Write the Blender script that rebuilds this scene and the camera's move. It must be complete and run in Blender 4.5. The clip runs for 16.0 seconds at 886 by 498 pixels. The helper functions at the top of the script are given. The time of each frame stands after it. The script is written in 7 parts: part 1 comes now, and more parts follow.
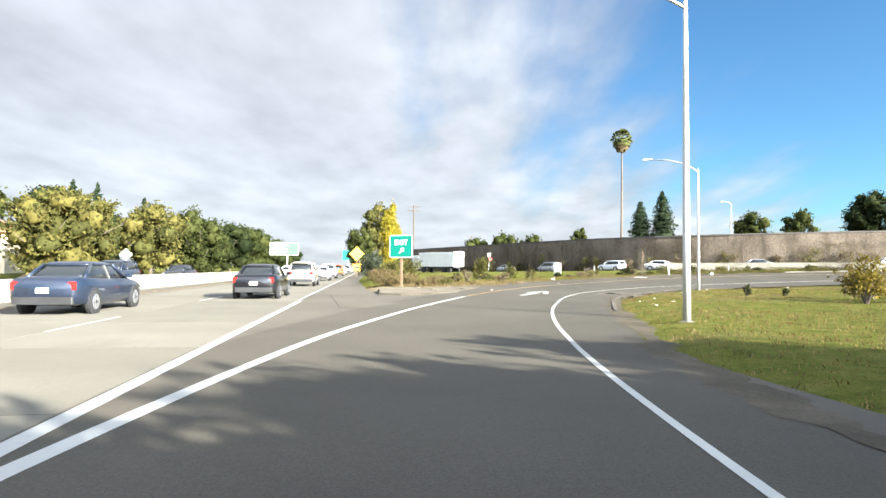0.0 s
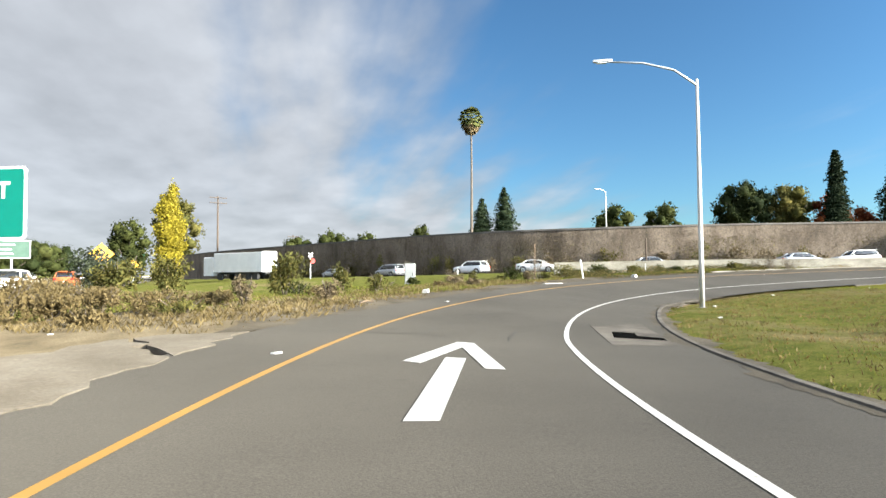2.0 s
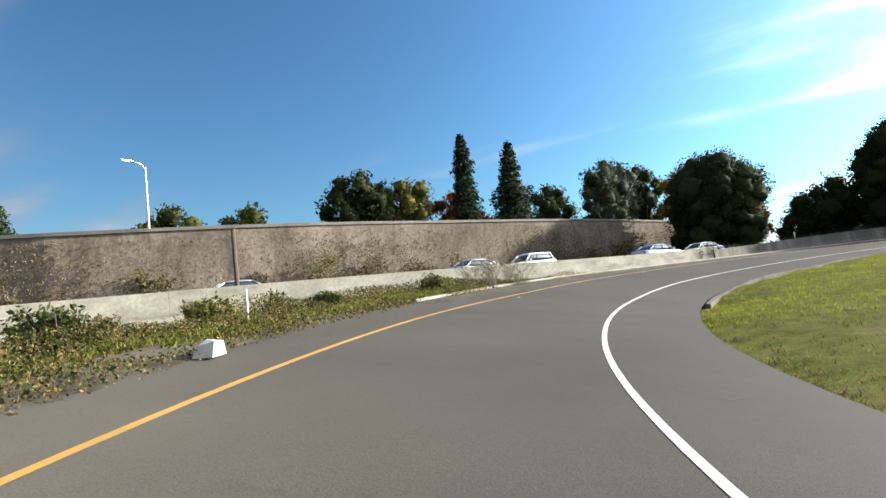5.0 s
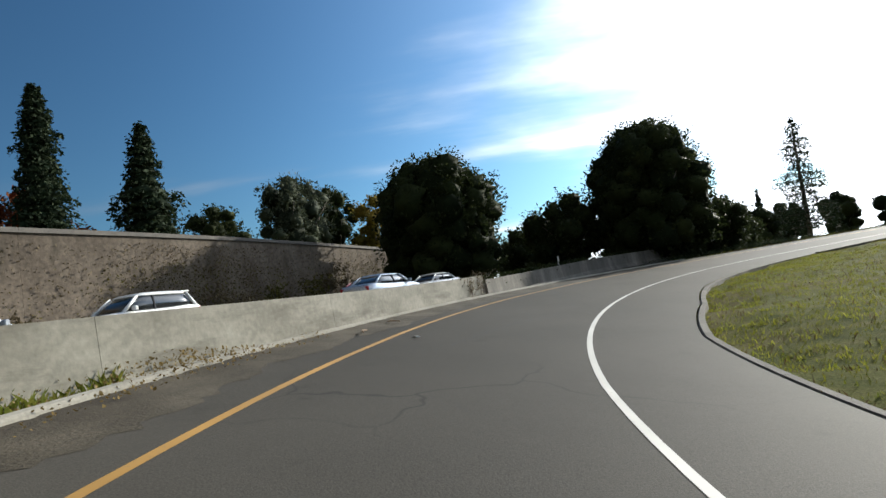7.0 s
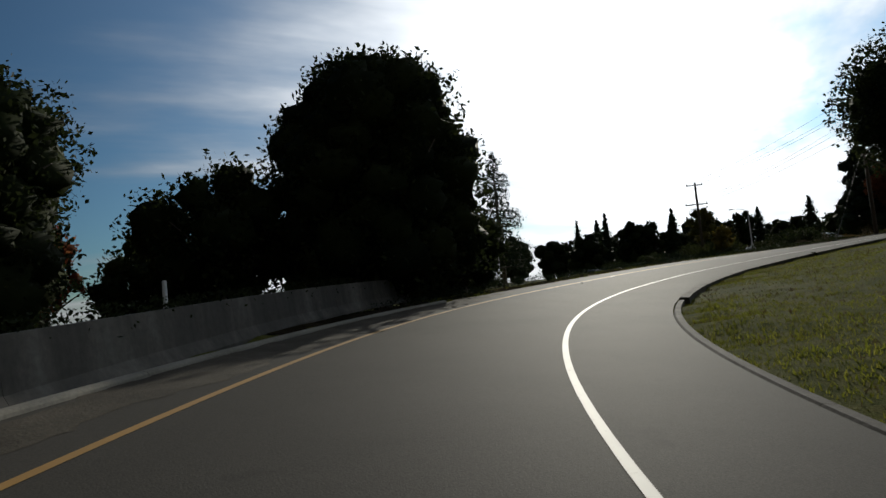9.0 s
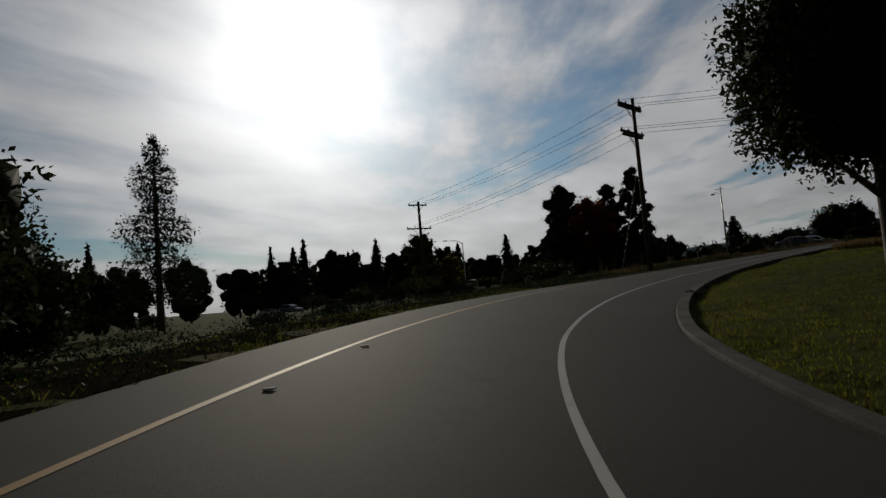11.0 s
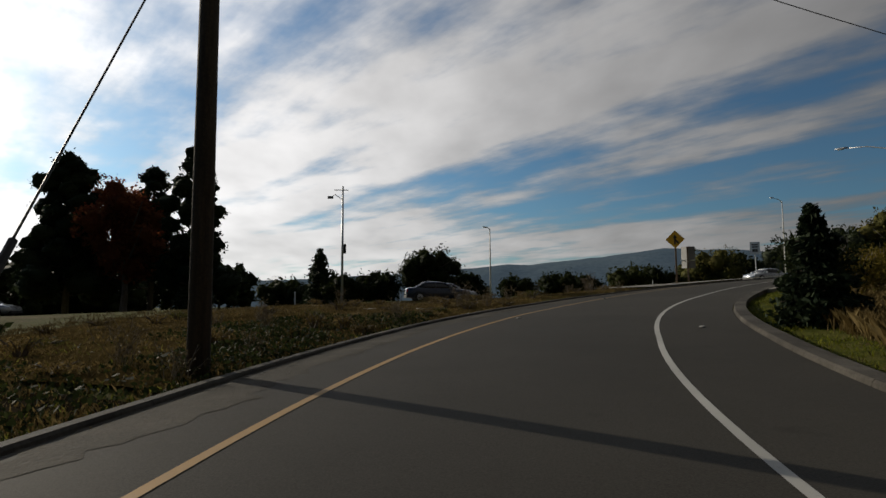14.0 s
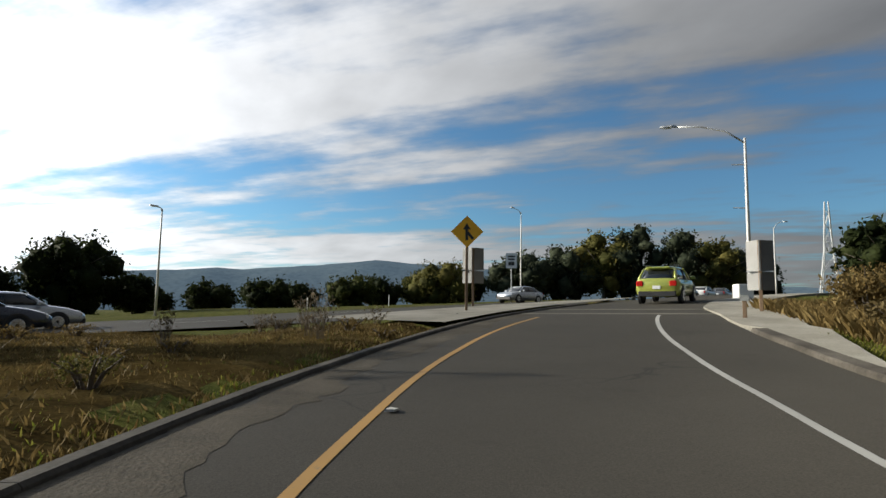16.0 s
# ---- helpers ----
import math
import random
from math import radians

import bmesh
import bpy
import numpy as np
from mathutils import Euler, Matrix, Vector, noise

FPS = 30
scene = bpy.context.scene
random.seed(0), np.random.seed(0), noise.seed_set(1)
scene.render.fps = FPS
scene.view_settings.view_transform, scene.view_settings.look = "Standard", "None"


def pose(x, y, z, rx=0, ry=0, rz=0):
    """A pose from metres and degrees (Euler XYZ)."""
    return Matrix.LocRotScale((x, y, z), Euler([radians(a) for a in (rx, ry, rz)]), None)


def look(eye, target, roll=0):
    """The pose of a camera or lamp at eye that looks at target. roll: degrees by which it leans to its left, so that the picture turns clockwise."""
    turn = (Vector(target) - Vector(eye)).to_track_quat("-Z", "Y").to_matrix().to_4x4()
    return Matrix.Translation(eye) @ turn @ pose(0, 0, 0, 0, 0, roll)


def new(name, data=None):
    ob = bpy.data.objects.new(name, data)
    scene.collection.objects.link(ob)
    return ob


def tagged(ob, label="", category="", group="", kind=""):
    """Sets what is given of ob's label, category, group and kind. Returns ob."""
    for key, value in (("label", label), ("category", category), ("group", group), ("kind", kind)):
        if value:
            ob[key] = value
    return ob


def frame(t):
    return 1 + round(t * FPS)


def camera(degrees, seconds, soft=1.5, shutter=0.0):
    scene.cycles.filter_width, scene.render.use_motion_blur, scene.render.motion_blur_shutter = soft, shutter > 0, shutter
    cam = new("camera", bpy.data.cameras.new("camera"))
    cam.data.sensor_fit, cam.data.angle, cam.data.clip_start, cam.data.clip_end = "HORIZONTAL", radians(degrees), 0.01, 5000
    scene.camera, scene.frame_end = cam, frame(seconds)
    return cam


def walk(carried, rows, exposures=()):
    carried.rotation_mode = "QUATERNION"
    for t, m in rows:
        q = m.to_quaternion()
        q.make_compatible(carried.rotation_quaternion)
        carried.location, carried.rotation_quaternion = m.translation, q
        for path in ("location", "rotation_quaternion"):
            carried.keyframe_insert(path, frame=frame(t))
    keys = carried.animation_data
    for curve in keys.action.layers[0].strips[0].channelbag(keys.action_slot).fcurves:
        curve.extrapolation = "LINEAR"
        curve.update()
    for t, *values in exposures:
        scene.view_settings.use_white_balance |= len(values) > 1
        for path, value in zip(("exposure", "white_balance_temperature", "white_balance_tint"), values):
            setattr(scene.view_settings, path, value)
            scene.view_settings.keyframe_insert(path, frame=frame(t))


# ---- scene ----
cam = camera(72.8, 16.0)
PATH = [
    (0.0, pose(-0.000, -0.000, 1.350, 91.80, -0.45, -0.00)),
    (0.5, pose(0.031, 6.231, 1.305, 91.48, -0.03, -2.77)),
    (1.0, pose(0.402, 12.459, 1.282, 91.87, 0.12, -6.47)),
    (1.5, pose(1.226, 18.670, 1.272, 92.38, -0.10, -11.37)),
    (2.0, pose(2.633, 24.832, 1.273, 92.27, 0.42, -16.22)),
    (2.5, pose(4.591, 30.834, 1.272, 92.17, 1.76, -21.37)),
    (3.0, pose(7.071, 36.516, 1.287, 92.41, 2.41, -27.59)),
    (3.5, pose(10.160, 41.774, 1.330, 93.07, 3.88, -34.58)),
    (4.0, pose(13.811, 46.525, 1.387, 93.25, 3.56, -41.62)),
    (4.2, pose(15.396, 48.282, 1.416, 93.39, 3.79, -44.46)),
    (4.5, pose(17.921, 50.749, 1.463, 93.51, 4.23, -48.60)),
    (5.0, pose(22.442, 54.403, 1.549, 93.54, 5.27, -55.36)),
    (5.5, pose(27.315, 57.443, 1.648, 93.64, 6.41, -62.54)),
    (6.0, pose(32.514, 59.817, 1.764, 93.91, 7.29, -70.16)),
    (6.3, pose(35.775, 60.902, 1.844, 94.13, 7.59, -74.71)),
    (6.5, pose(37.995, 61.482, 1.900, 94.27, 7.71, -77.68)),
    (7.0, pose(43.704, 62.434, 2.045, 94.20, 7.55, -85.23)),
    (7.5, pose(49.565, 62.615, 2.180, 94.20, 7.77, -92.71)),
    (8.0, pose(55.357, 61.979, 2.312, 94.27, 7.43, -100.14)),
    (8.5, pose(60.950, 60.562, 2.452, 94.05, 6.54, -107.66)),
    (8.7, pose(63.131, 59.824, 2.507, 93.94, 6.19, -110.80)),
    (9.0, pose(66.326, 58.526, 2.590, 93.83, 5.74, -115.24)),
    (9.5, pose(71.392, 55.867, 2.729, 93.74, 5.31, -122.15)),
    (10.0, pose(76.058, 52.630, 2.866, 93.57, 5.14, -129.35)),
    (10.5, pose(80.242, 48.846, 3.001, 93.51, 5.01, -136.91)),
    (10.8, pose(82.492, 46.330, 3.087, 93.84, 4.86, -141.28)),
    (11.0, pose(83.883, 44.564, 3.148, 94.26, 4.73, -144.06)),
    (11.5, pose(86.945, 39.855, 3.308, 94.24, 4.51, -150.86)),
    (12.0, pose(89.430, 34.795, 3.522, 94.50, 4.23, -157.46)),
    (12.5, pose(91.309, 29.495, 3.760, 94.73, 3.82, -164.21)),
    (13.0, pose(92.581, 24.024, 3.994, 94.93, 3.18, -170.98)),
    (13.5, pose(93.207, 18.518, 4.228, 95.04, 2.17, -177.62)),
    (14.0, pose(93.223, 13.064, 4.469, 95.32, 0.34, -184.31)),
    (14.5, pose(92.602, 7.740, 4.730, 95.99, -1.48, -191.35)),
    (15.0, pose(91.349, 2.691, 5.016, 96.62, -1.73, -198.23)),
    (15.5, pose(89.493, -2.007, 5.324, 96.66, -0.66, -204.77)),
    (16.0, pose(87.175, -6.360, 5.627, 96.15, -0.89, -211.09)),
]
walk(cam, PATH, exposures=[(0.0, 2.5, 6200, 7), (0.6, 2.25, 6200, 7), (1.5, 2.12, 6250, 7), (4.2, 2.05, 6350, 8), (6.3, 1.3, 6200, 7), (7.5, 0.5, 6200, 6), (8.7, -0.5, 6350, 6), (10.8, -1.85, 6750, 8), (11.6, -2.05, 6750, 8), (12.6, -1.75, 6800, 8), (13.6, -1.05, 6950, 9), (14.6, -0.25, 6800, 9), (16.0, 0.4, 6600, 7)])

# ---------------------------------------------------------------- light
SUN_AZ, SUN_EL = 133.0, 20.0


def toward(az, el=0.0):
    a, e = radians(az), radians(el)
    return Vector((math.sin(a) * math.cos(e), math.cos(a) * math.cos(e), math.sin(e)))


sun_data = bpy.data.lights.new("sun", "SUN")
sun_data.energy, sun_data.angle, sun_data.color = 5.0, radians(0.55), (1.0, 0.92, 0.79)
sun = new("sun", sun_data)
sun.matrix_basis = look(toward(SUN_AZ, SUN_EL) * 300, (0, 0, 0))

world = bpy.data.worlds.new("sky")
scene.world = world
world.use_nodes = True
wt = world.node_tree
wt.nodes.clear()


def wnode(kind, *ins, **props):
    n = wt.nodes.new(kind)
    for k, v in props.items():
        setattr(n, k, v)
    for i, v in enumerate(ins):
        if v is None:
            continue
        if hasattr(v, "is_output"):
            wt.links.new(v, n.inputs[i])
        else:
            n.inputs[i].default_value = v
    return n


def wmath(op, a, b=None, c=None, clamp=False):
    return wnode("ShaderNodeMath", a, b, c, operation=op, use_clamp=clamp).outputs[0]


def wdot(vec, v):
    return wnode("ShaderNodeVectorMath", vec, tuple(v), operation="DOT_PRODUCT").outputs["Value"]


sky = wnode("ShaderNodeTexSky", sky_type="NISHITA", sun_disc=False)
sky.sun_elevation, sky.sun_rotation = radians(SUN_EL), radians(SUN_AZ)
sky.air_density, sky.dust_density, sky.ozone_density = 1.0, 0.35, 2.2
way = wnode("ShaderNodeTexCoord").outputs["Generated"]
sep = wnode("ShaderNodeSeparateXYZ", way)
up = wmath("MAXIMUM", sep.outputs[2], 0.0)
den = wmath("ADD", up, 0.16)
px, py = wmath("DIVIDE", sep.outputs[0], den), wmath("DIVIDE", sep.outputs[1], den)
flat = wnode("ShaderNodeCombineXYZ", px, py, 0.0).outputs[0]
# broad streaks, drawn out along one wind direction, and small mottling
m1 = wnode("ShaderNodeMapping", flat)
m1.inputs["Scale"].default_value = (0.95, 0.20, 1.0)
streak = wnode("ShaderNodeTexNoise", m1.outputs[0], None, 0.75, 6.0, 0.52)
fine_streak = wnode("ShaderNodeTexNoise", m1.outputs[0], None, 2.3, 5.0, 0.5)
m2 = wnode("ShaderNodeMapping", flat)
m2.inputs["Rotation"].default_value = (0, 0, radians(15))
m2.inputs["Scale"].default_value = (1.3, 0.8, 1.0)
mottle = wnode("ShaderNodeTexNoise", m2.outputs[0], None, 2.6, 5.0, 0.5)
soft_grey = wnode("ShaderNodeTexNoise", flat, None, 0.8, 4.0, 0.5)
bank = wmath("POWER", wmath("MAXIMUM", wdot(way, toward(-52)), 0.0), 1.1)
sunward = wmath("POWER", wmath("MAXIMUM", wdot(way, toward(158, 12)), 0.0), 1.6)
clear = wmath("POWER", wmath("MAXIMUM", wdot(way, toward(66, 8)), 0.0), 3.0)
amount = wmath("ADD", wmath("MULTIPLY", streak.outputs["Fac"], 0.95), wmath("MULTIPLY", mottle.outputs["Fac"], 0.22))
amount = wmath("ADD", amount, wmath("MULTIPLY", fine_streak.outputs["Fac"], 0.62))
amount = wmath("ADD", amount, wmath("MULTIPLY", bank, 0.62))
amount = wmath("ADD", amount, wmath("MULTIPLY", sunward, 0.28))
amount = wmath("SUBTRACT", amount, wmath("MULTIPLY", clear, 0.20))
low = wmath("MULTIPLY", wmath("POWER", wmath("SUBTRACT", 1.0, up), 16.0), 0.42)
amount = wmath("SUBTRACT", wmath("ADD", amount, low), 0.06)
# long bands of high cloud on the sunny side, all drawn out along one wind direction
WIND = 145.0
band_den = wmath("ADD", up, 0.05)
run, side = wmath("DIVIDE", wdot(way, toward(WIND)), band_den), wmath("DIVIDE", wdot(way, toward(WIND + 90)), band_den)
plan = wnode("ShaderNodeCombineXYZ", wmath("MULTIPLY", side, 0.8), wmath("MULTIPLY", run, 0.22), 0.0).outputs[0]
bend = wnode("ShaderNodeTexNoise", plan, None, 0.55, 3.0, 0.5)
comb = wnode("ShaderNodeTexNoise", plan, None, 2.1, 7.0, 0.56)
ripple = wnode("ShaderNodeTexNoise", wnode("ShaderNodeCombineXYZ", side, wmath("MULTIPLY", run, 0.7), 2.0).outputs[0], None, 2.8, 5.0, 0.55)
where = wmath("ADD", side, wmath("MULTIPLY", wmath("SUBTRACT", bend.outputs["Fac"], 0.5), 1.3))
bands = wnode("ShaderNodeValToRGB", wmath("DIVIDE", wmath("ADD", where, 1.0), 6.0))
stops = bands.color_ramp.elements
while len(stops) < 10:
    stops.new(0.5)
for e, (v, k) in zip(stops, ((-1.0, 0.98), (0.7, 0.98), (1.1, 1.13), (2.0, 1.15), (2.35, 0.92), (2.65, 0.91), (2.9, 1.06), (3.15, 0.92), (3.5, 0.80), (5.0, 0.78))):
    e.position, e.color = (v + 1.0) / 6.0, (k * 0.8, k * 0.8, k * 0.8, 1)
banded = wmath("MULTIPLY", bands.outputs[0], 1.25)
banded = wmath("ADD", banded, wmath("MULTIPLY", wmath("SUBTRACT", comb.outputs["Fac"], 0.5), 1.1))
banded = wmath("ADD", banded, wmath("MULTIPLY", wmath("SUBTRACT", ripple.outputs["Fac"], 0.5), 0.55))
fog = wnode("ShaderNodeMapRange", up, 0.10, 0.17, 0.34, 0.0, interpolation_type="SMOOTHSTEP").outputs[0]
banded = wmath("ADD", banded, fog)
facing = wnode("ShaderNodeMapRange", wdot(way, toward(205)), 0.15, 0.55, 0.0, 1.0, interpolation_type="SMOOTHSTEP").outputs[0]
amount = wmath("ADD", wmath("MULTIPLY", amount, wmath("SUBTRACT", 1.0, facing)), wmath("MULTIPLY", banded, facing))
cover = wnode("ShaderNodeMapRange", amount, 0.76, 1.16, 0.0, 0.95, interpolation_type="SMOOTHSTEP").outputs[0]
near_sun = wmath("MAXIMUM", wdot(way, toward(SUN_AZ, SUN_EL + 2)), 0.0)
halo = wmath("MULTIPLY", wmath("POWER", near_sun, 60.0), 11.0)
wide = wmath("MULTIPLY", wmath("POWER", near_sun, 7.0), 1.1)
glow = wmath("ADD", halo, wide)
shade = wmath("ADD", wmath("MULTIPLY_ADD", soft_grey.outputs["Fac"], 0.30, 0.13), wmath("MULTIPLY", mottle.outputs["Fac"], 0.30))
forward = wmath("POWER", wmath("MULTIPLY_ADD", wdot(way, toward(SUN_AZ + 6, 20)), 0.5, 0.5), 4.6)
dense = wmath("MULTIPLY_ADD", cover, 0.45, 0.72)
lit = wmath("ADD", wmath("MULTIPLY", wmath("MULTIPLY", shade, dense), wmath("MULTIPLY_ADD", forward, 10.0, 0.90)), wmath("MULTIPLY", glow, 0.9))
cloud = wnode("ShaderNodeVectorMath", (0.97, 0.98, 1.03), None, operation="SCALE")
wt.links.new(lit, cloud.inputs["Scale"])
tint = wnode("ShaderNodeVectorMath", sky.outputs[0], (0.66, 0.98, 1.18), operation="MULTIPLY")
blue = wnode("ShaderNodeVectorMath", tint.outputs[0], None, operation="SCALE")
wt.links.new(wmath("ADD", wmath("MULTIPLY_ADD", forward, 0.22, 0.098), wmath("MULTIPLY", facing, 0.10)), blue.inputs["Scale"])
haze = wnode("ShaderNodeVectorMath", (1.0, 0.98, 0.93), None, operation="SCALE")
wt.links.new(wmath("MULTIPLY", glow, 0.75), haze.inputs["Scale"])
clear_sky = wnode("ShaderNodeVectorMath", blue.outputs[0], haze.outputs[0], operation="ADD")
mix = wnode("ShaderNodeMix", data_type="RGBA")
wt.links.new(cover, mix.inputs[0])
wt.links.new(clear_sky.outputs[0], mix.inputs[6])
wt.links.new(cloud.outputs[0], mix.inputs[7])
back = wnode("ShaderNodeBackground", mix.outputs[2], 0.34)
wt.links.new(back.outputs[0], wnode("ShaderNodeOutputWorld").inputs[0])

# ---------------------------------------------------------------- materials


def shader(name):
    m = bpy.data.materials.new(name)
    m.use_nodes = True
    t = m.node_tree
    return m, t, t.nodes["Principled BSDF"]


def nnode(t, kind, **props):
    n = t.nodes.new(kind)
    for k, v in props.items():
        setattr(n, k, v)
    return n


def noise_of(t, coord, scale, detail=5.0, rough=0.55, stretch=None):
    n = nnode(t, "ShaderNodeTexNoise")
    n.inputs["Scale"].default_value, n.inputs["Detail"].default_value, n.inputs["Roughness"].default_value = scale, detail, rough
    if stretch:
        mp = nnode(t, "ShaderNodeMapping")
        mp.inputs["Scale"].default_value = stretch
        t.links.new(coord, mp.inputs[0])
        coord = mp.outputs[0]
    t.links.new(coord, n.inputs["Vector"])
    return n.outputs["Fac"]


def ramp_of(t, fac, cols, lo=0.32, hi=0.68):
    r = nnode(t, "ShaderNodeValToRGB")
    e = r.color_ramp.elements
    while len(e) < len(cols):
        e.new(0.5)
    for i, c in enumerate(cols):
        e[i].position = lo + (hi - lo) * i / max(1, len(cols) - 1)
        e[i].color = (*c, 1)
    t.links.new(fac, r.inputs[0])
    return r.outputs[0]


def blend(t, fac, a, b, kind="MIX"):
    m = nnode(t, "ShaderNodeMix", data_type="RGBA", blend_type=kind)
    for sock, v in ((m.inputs[0], fac), (m.inputs[6], a), (m.inputs[7], b)):
        if hasattr(v, "is_output"):
            t.links.new(v, sock)
        else:
            sock.default_value = v if isinstance(v, float) else (*v, 1)
    return m.outputs[2]


def surface(name, cols, rough=0.85, metal=0.0, broad=0.35, fine=14.0, grain=0.35, bump=0.15, stretch=None, coat=0.0, per_object=0.0, spec=0.5, stain=None, dusty=0.0):
    """Broad patches between the colours, a fine grain over them, relief and uneven gloss."""
    m, t, p = shader(name)
    co = nnode(t, "ShaderNodeTexCoord").outputs["Object"]
    col = ramp_of(t, noise_of(t, co, broad, 6.0, 0.6, stretch), cols)
    g = noise_of(t, co, fine, 4.0, 0.6)
    gr = ramp_of(t, g, [(1 - grain,) * 3, (1 + grain * 0.4,) * 3], 0.25, 0.75)
    col = blend(t, 1.0, col, gr, "MULTIPLY")
    if stain:
        where = ramp_of(t, noise_of(t, co, stain[1], 7.0, 0.68, stain[2]), [(0,) * 3, (0.8,) * 3], 0.54, 0.70)
        col = blend(t, where, col, stain[0])
    if per_object:
        info = nnode(t, "ShaderNodeObjectInfo").outputs["Random"]
        col = blend(t, 1.0, col, ramp_of(t, info, [(1 - per_object,) * 3, (1 + per_object * 0.5,) * 3], 0.0, 1.0), "MULTIPLY")
    t.links.new(col, p.inputs["Base Color"])
    rr = nnode(t, "ShaderNodeMapRange")
    rr.inputs[3].default_value, rr.inputs[4].default_value = max(0.02, rough - 0.12), min(1.0, rough + 0.1)
    t.links.new(g, rr.inputs[0])
    t.links.new(rr.outputs[0], p.inputs["Roughness"])
    p.inputs["Metallic"].default_value = metal
    p.inputs["Coat Weight"].default_value = coat
    p.inputs["Diffuse Roughness"].default_value = dusty
    p.inputs["Specular IOR Level"].default_value = spec
    if bump:
        b = nnode(t, "ShaderNodeBump")
        b.inputs["Strength"].default_value, b.inputs["Distance"].default_value = bump, 0.03
        t.links.new(g, b.inputs["Height"])
        t.links.new(b.outputs[0], p.inputs["Normal"])
    return m


def foliage(name, cols, through_light=0.3):
    m, t, p = shader(name)
    geo = nnode(t, "ShaderNodeNewGeometry").outputs["Random Per Island"]
    col = ramp_of(t, geo, [tuple(c * 0.54 for c in k) for k in cols], 0.0, 1.0)
    co = nnode(t, "ShaderNodeTexCoord").outputs["Object"]
    col = blend(t, 1.0, col, ramp_of(t, noise_of(t, co, 0.9, 3.0), [(0.62,) * 3, (1.15,) * 3]), "MULTIPLY")
    t.links.new(col, p.inputs["Base Color"])
    p.inputs["Roughness"].default_value = 0.7
    p.inputs["Specular IOR Level"].default_value = 0.05
    tr = nnode(t, "ShaderNodeBsdfTranslucent")
    t.links.new(col, tr.inputs[0])
    mx = nnode(t, "ShaderNodeMixShader")
    mx.inputs[0].default_value = through_light
    t.links.new(p.outputs[0], mx.inputs[1])
    t.links.new(tr.outputs[0], mx.inputs[2])
    t.links.new(mx.outputs[0], t.nodes["Material Output"].inputs[0])
    return m


def worn_paint(name, col, under):
    m, t, p = shader(name)
    co = nnode(t, "ShaderNodeTexCoord").outputs["Object"]
    w = ramp_of(t, noise_of(t, co, 9.0, 8.0, 0.72), [(0,) * 3, (1,) * 3], 0.60, 0.74)
    dirt = ramp_of(t, noise_of(t, co, 0.7, 4.0), [tuple(c * 0.78 for c in col), col])
    t.links.new(blend(t, w, dirt, under), p.inputs["Base Color"])
    p.inputs["Roughness"].default_value = 0.65
    return m


def road_surface(name, base, seal, seam_scale=0.22):
    """Aggregate, wheel-polished patches, sealed cracks and oil stains."""
    m, t, p = shader(name)
    co = nnode(t, "ShaderNodeTexCoord").outputs["Object"]
    col = ramp_of(t, noise_of(t, co, 0.16, 6.0, 0.62), [tuple(c * 0.80 for c in base), base, tuple(c * 1.16 for c in base)])
    col = blend(t, 1.0, col, ramp_of(t, noise_of(t, co, 55.0, 3.0, 0.7), [(0.72,) * 3, (1.18,) * 3]), "MULTIPLY")
    v = nnode(t, "ShaderNodeTexVoronoi", feature="DISTANCE_TO_EDGE")
    v.inputs["Scale"].default_value = seam_scale
    warp = nnode(t, "ShaderNodeVectorMath", operation="ADD")
    wob = nnode(t, "ShaderNodeTexNoise")
    wob.inputs["Scale"].default_value = 0.9
    sc = nnode(t, "ShaderNodeVectorMath", operation="SCALE")
    sc.inputs["Scale"].default_value = 1.1
    t.links.new(co, wob.inputs["Vector"])
    t.links.new(wob.outputs["Color"], sc.inputs[0])
    t.links.new(co, warp.inputs[0])
    t.links.new(sc.outputs[0], warp.inputs[1])
    t.links.new(warp.outputs[0], v.inputs["Vector"])
    line = ramp_of(t, v.outputs["Distance"], [(1,) * 3, (0,) * 3], 0.002, 0.006)
    some = ramp_of(t, noise_of(t, co, 0.11, 2.0), [(0,) * 3, (0.7,) * 3], 0.58, 0.68)
    col = blend(t, blend(t, 1.0, line, some, "MULTIPLY"), col, seal)
    spot = ramp_of(t, noise_of(t, co, 1.3, 3.0), [(0,) * 3, (0.55,) * 3], 0.66, 0.76)
    col = blend(t, spot, col, tuple(c * 0.6 for c in base))
    t.links.new(col, p.inputs["Base Color"])
    p.inputs["Roughness"].default_value = 0.8
    p.inputs["Diffuse Roughness"].default_value = 0.5
    p.inputs["Specular IOR Level"].default_value = 0.10
    b = nnode(t, "ShaderNodeBump")
    b.inputs["Strength"].default_value, b.inputs["Distance"].default_value = 0.25, 0.012
    t.links.new(noise_of(t, co, 70.0, 2.0), b.inputs["Height"])
    t.links.new(b.outputs[0], p.inputs["Normal"])
    return m


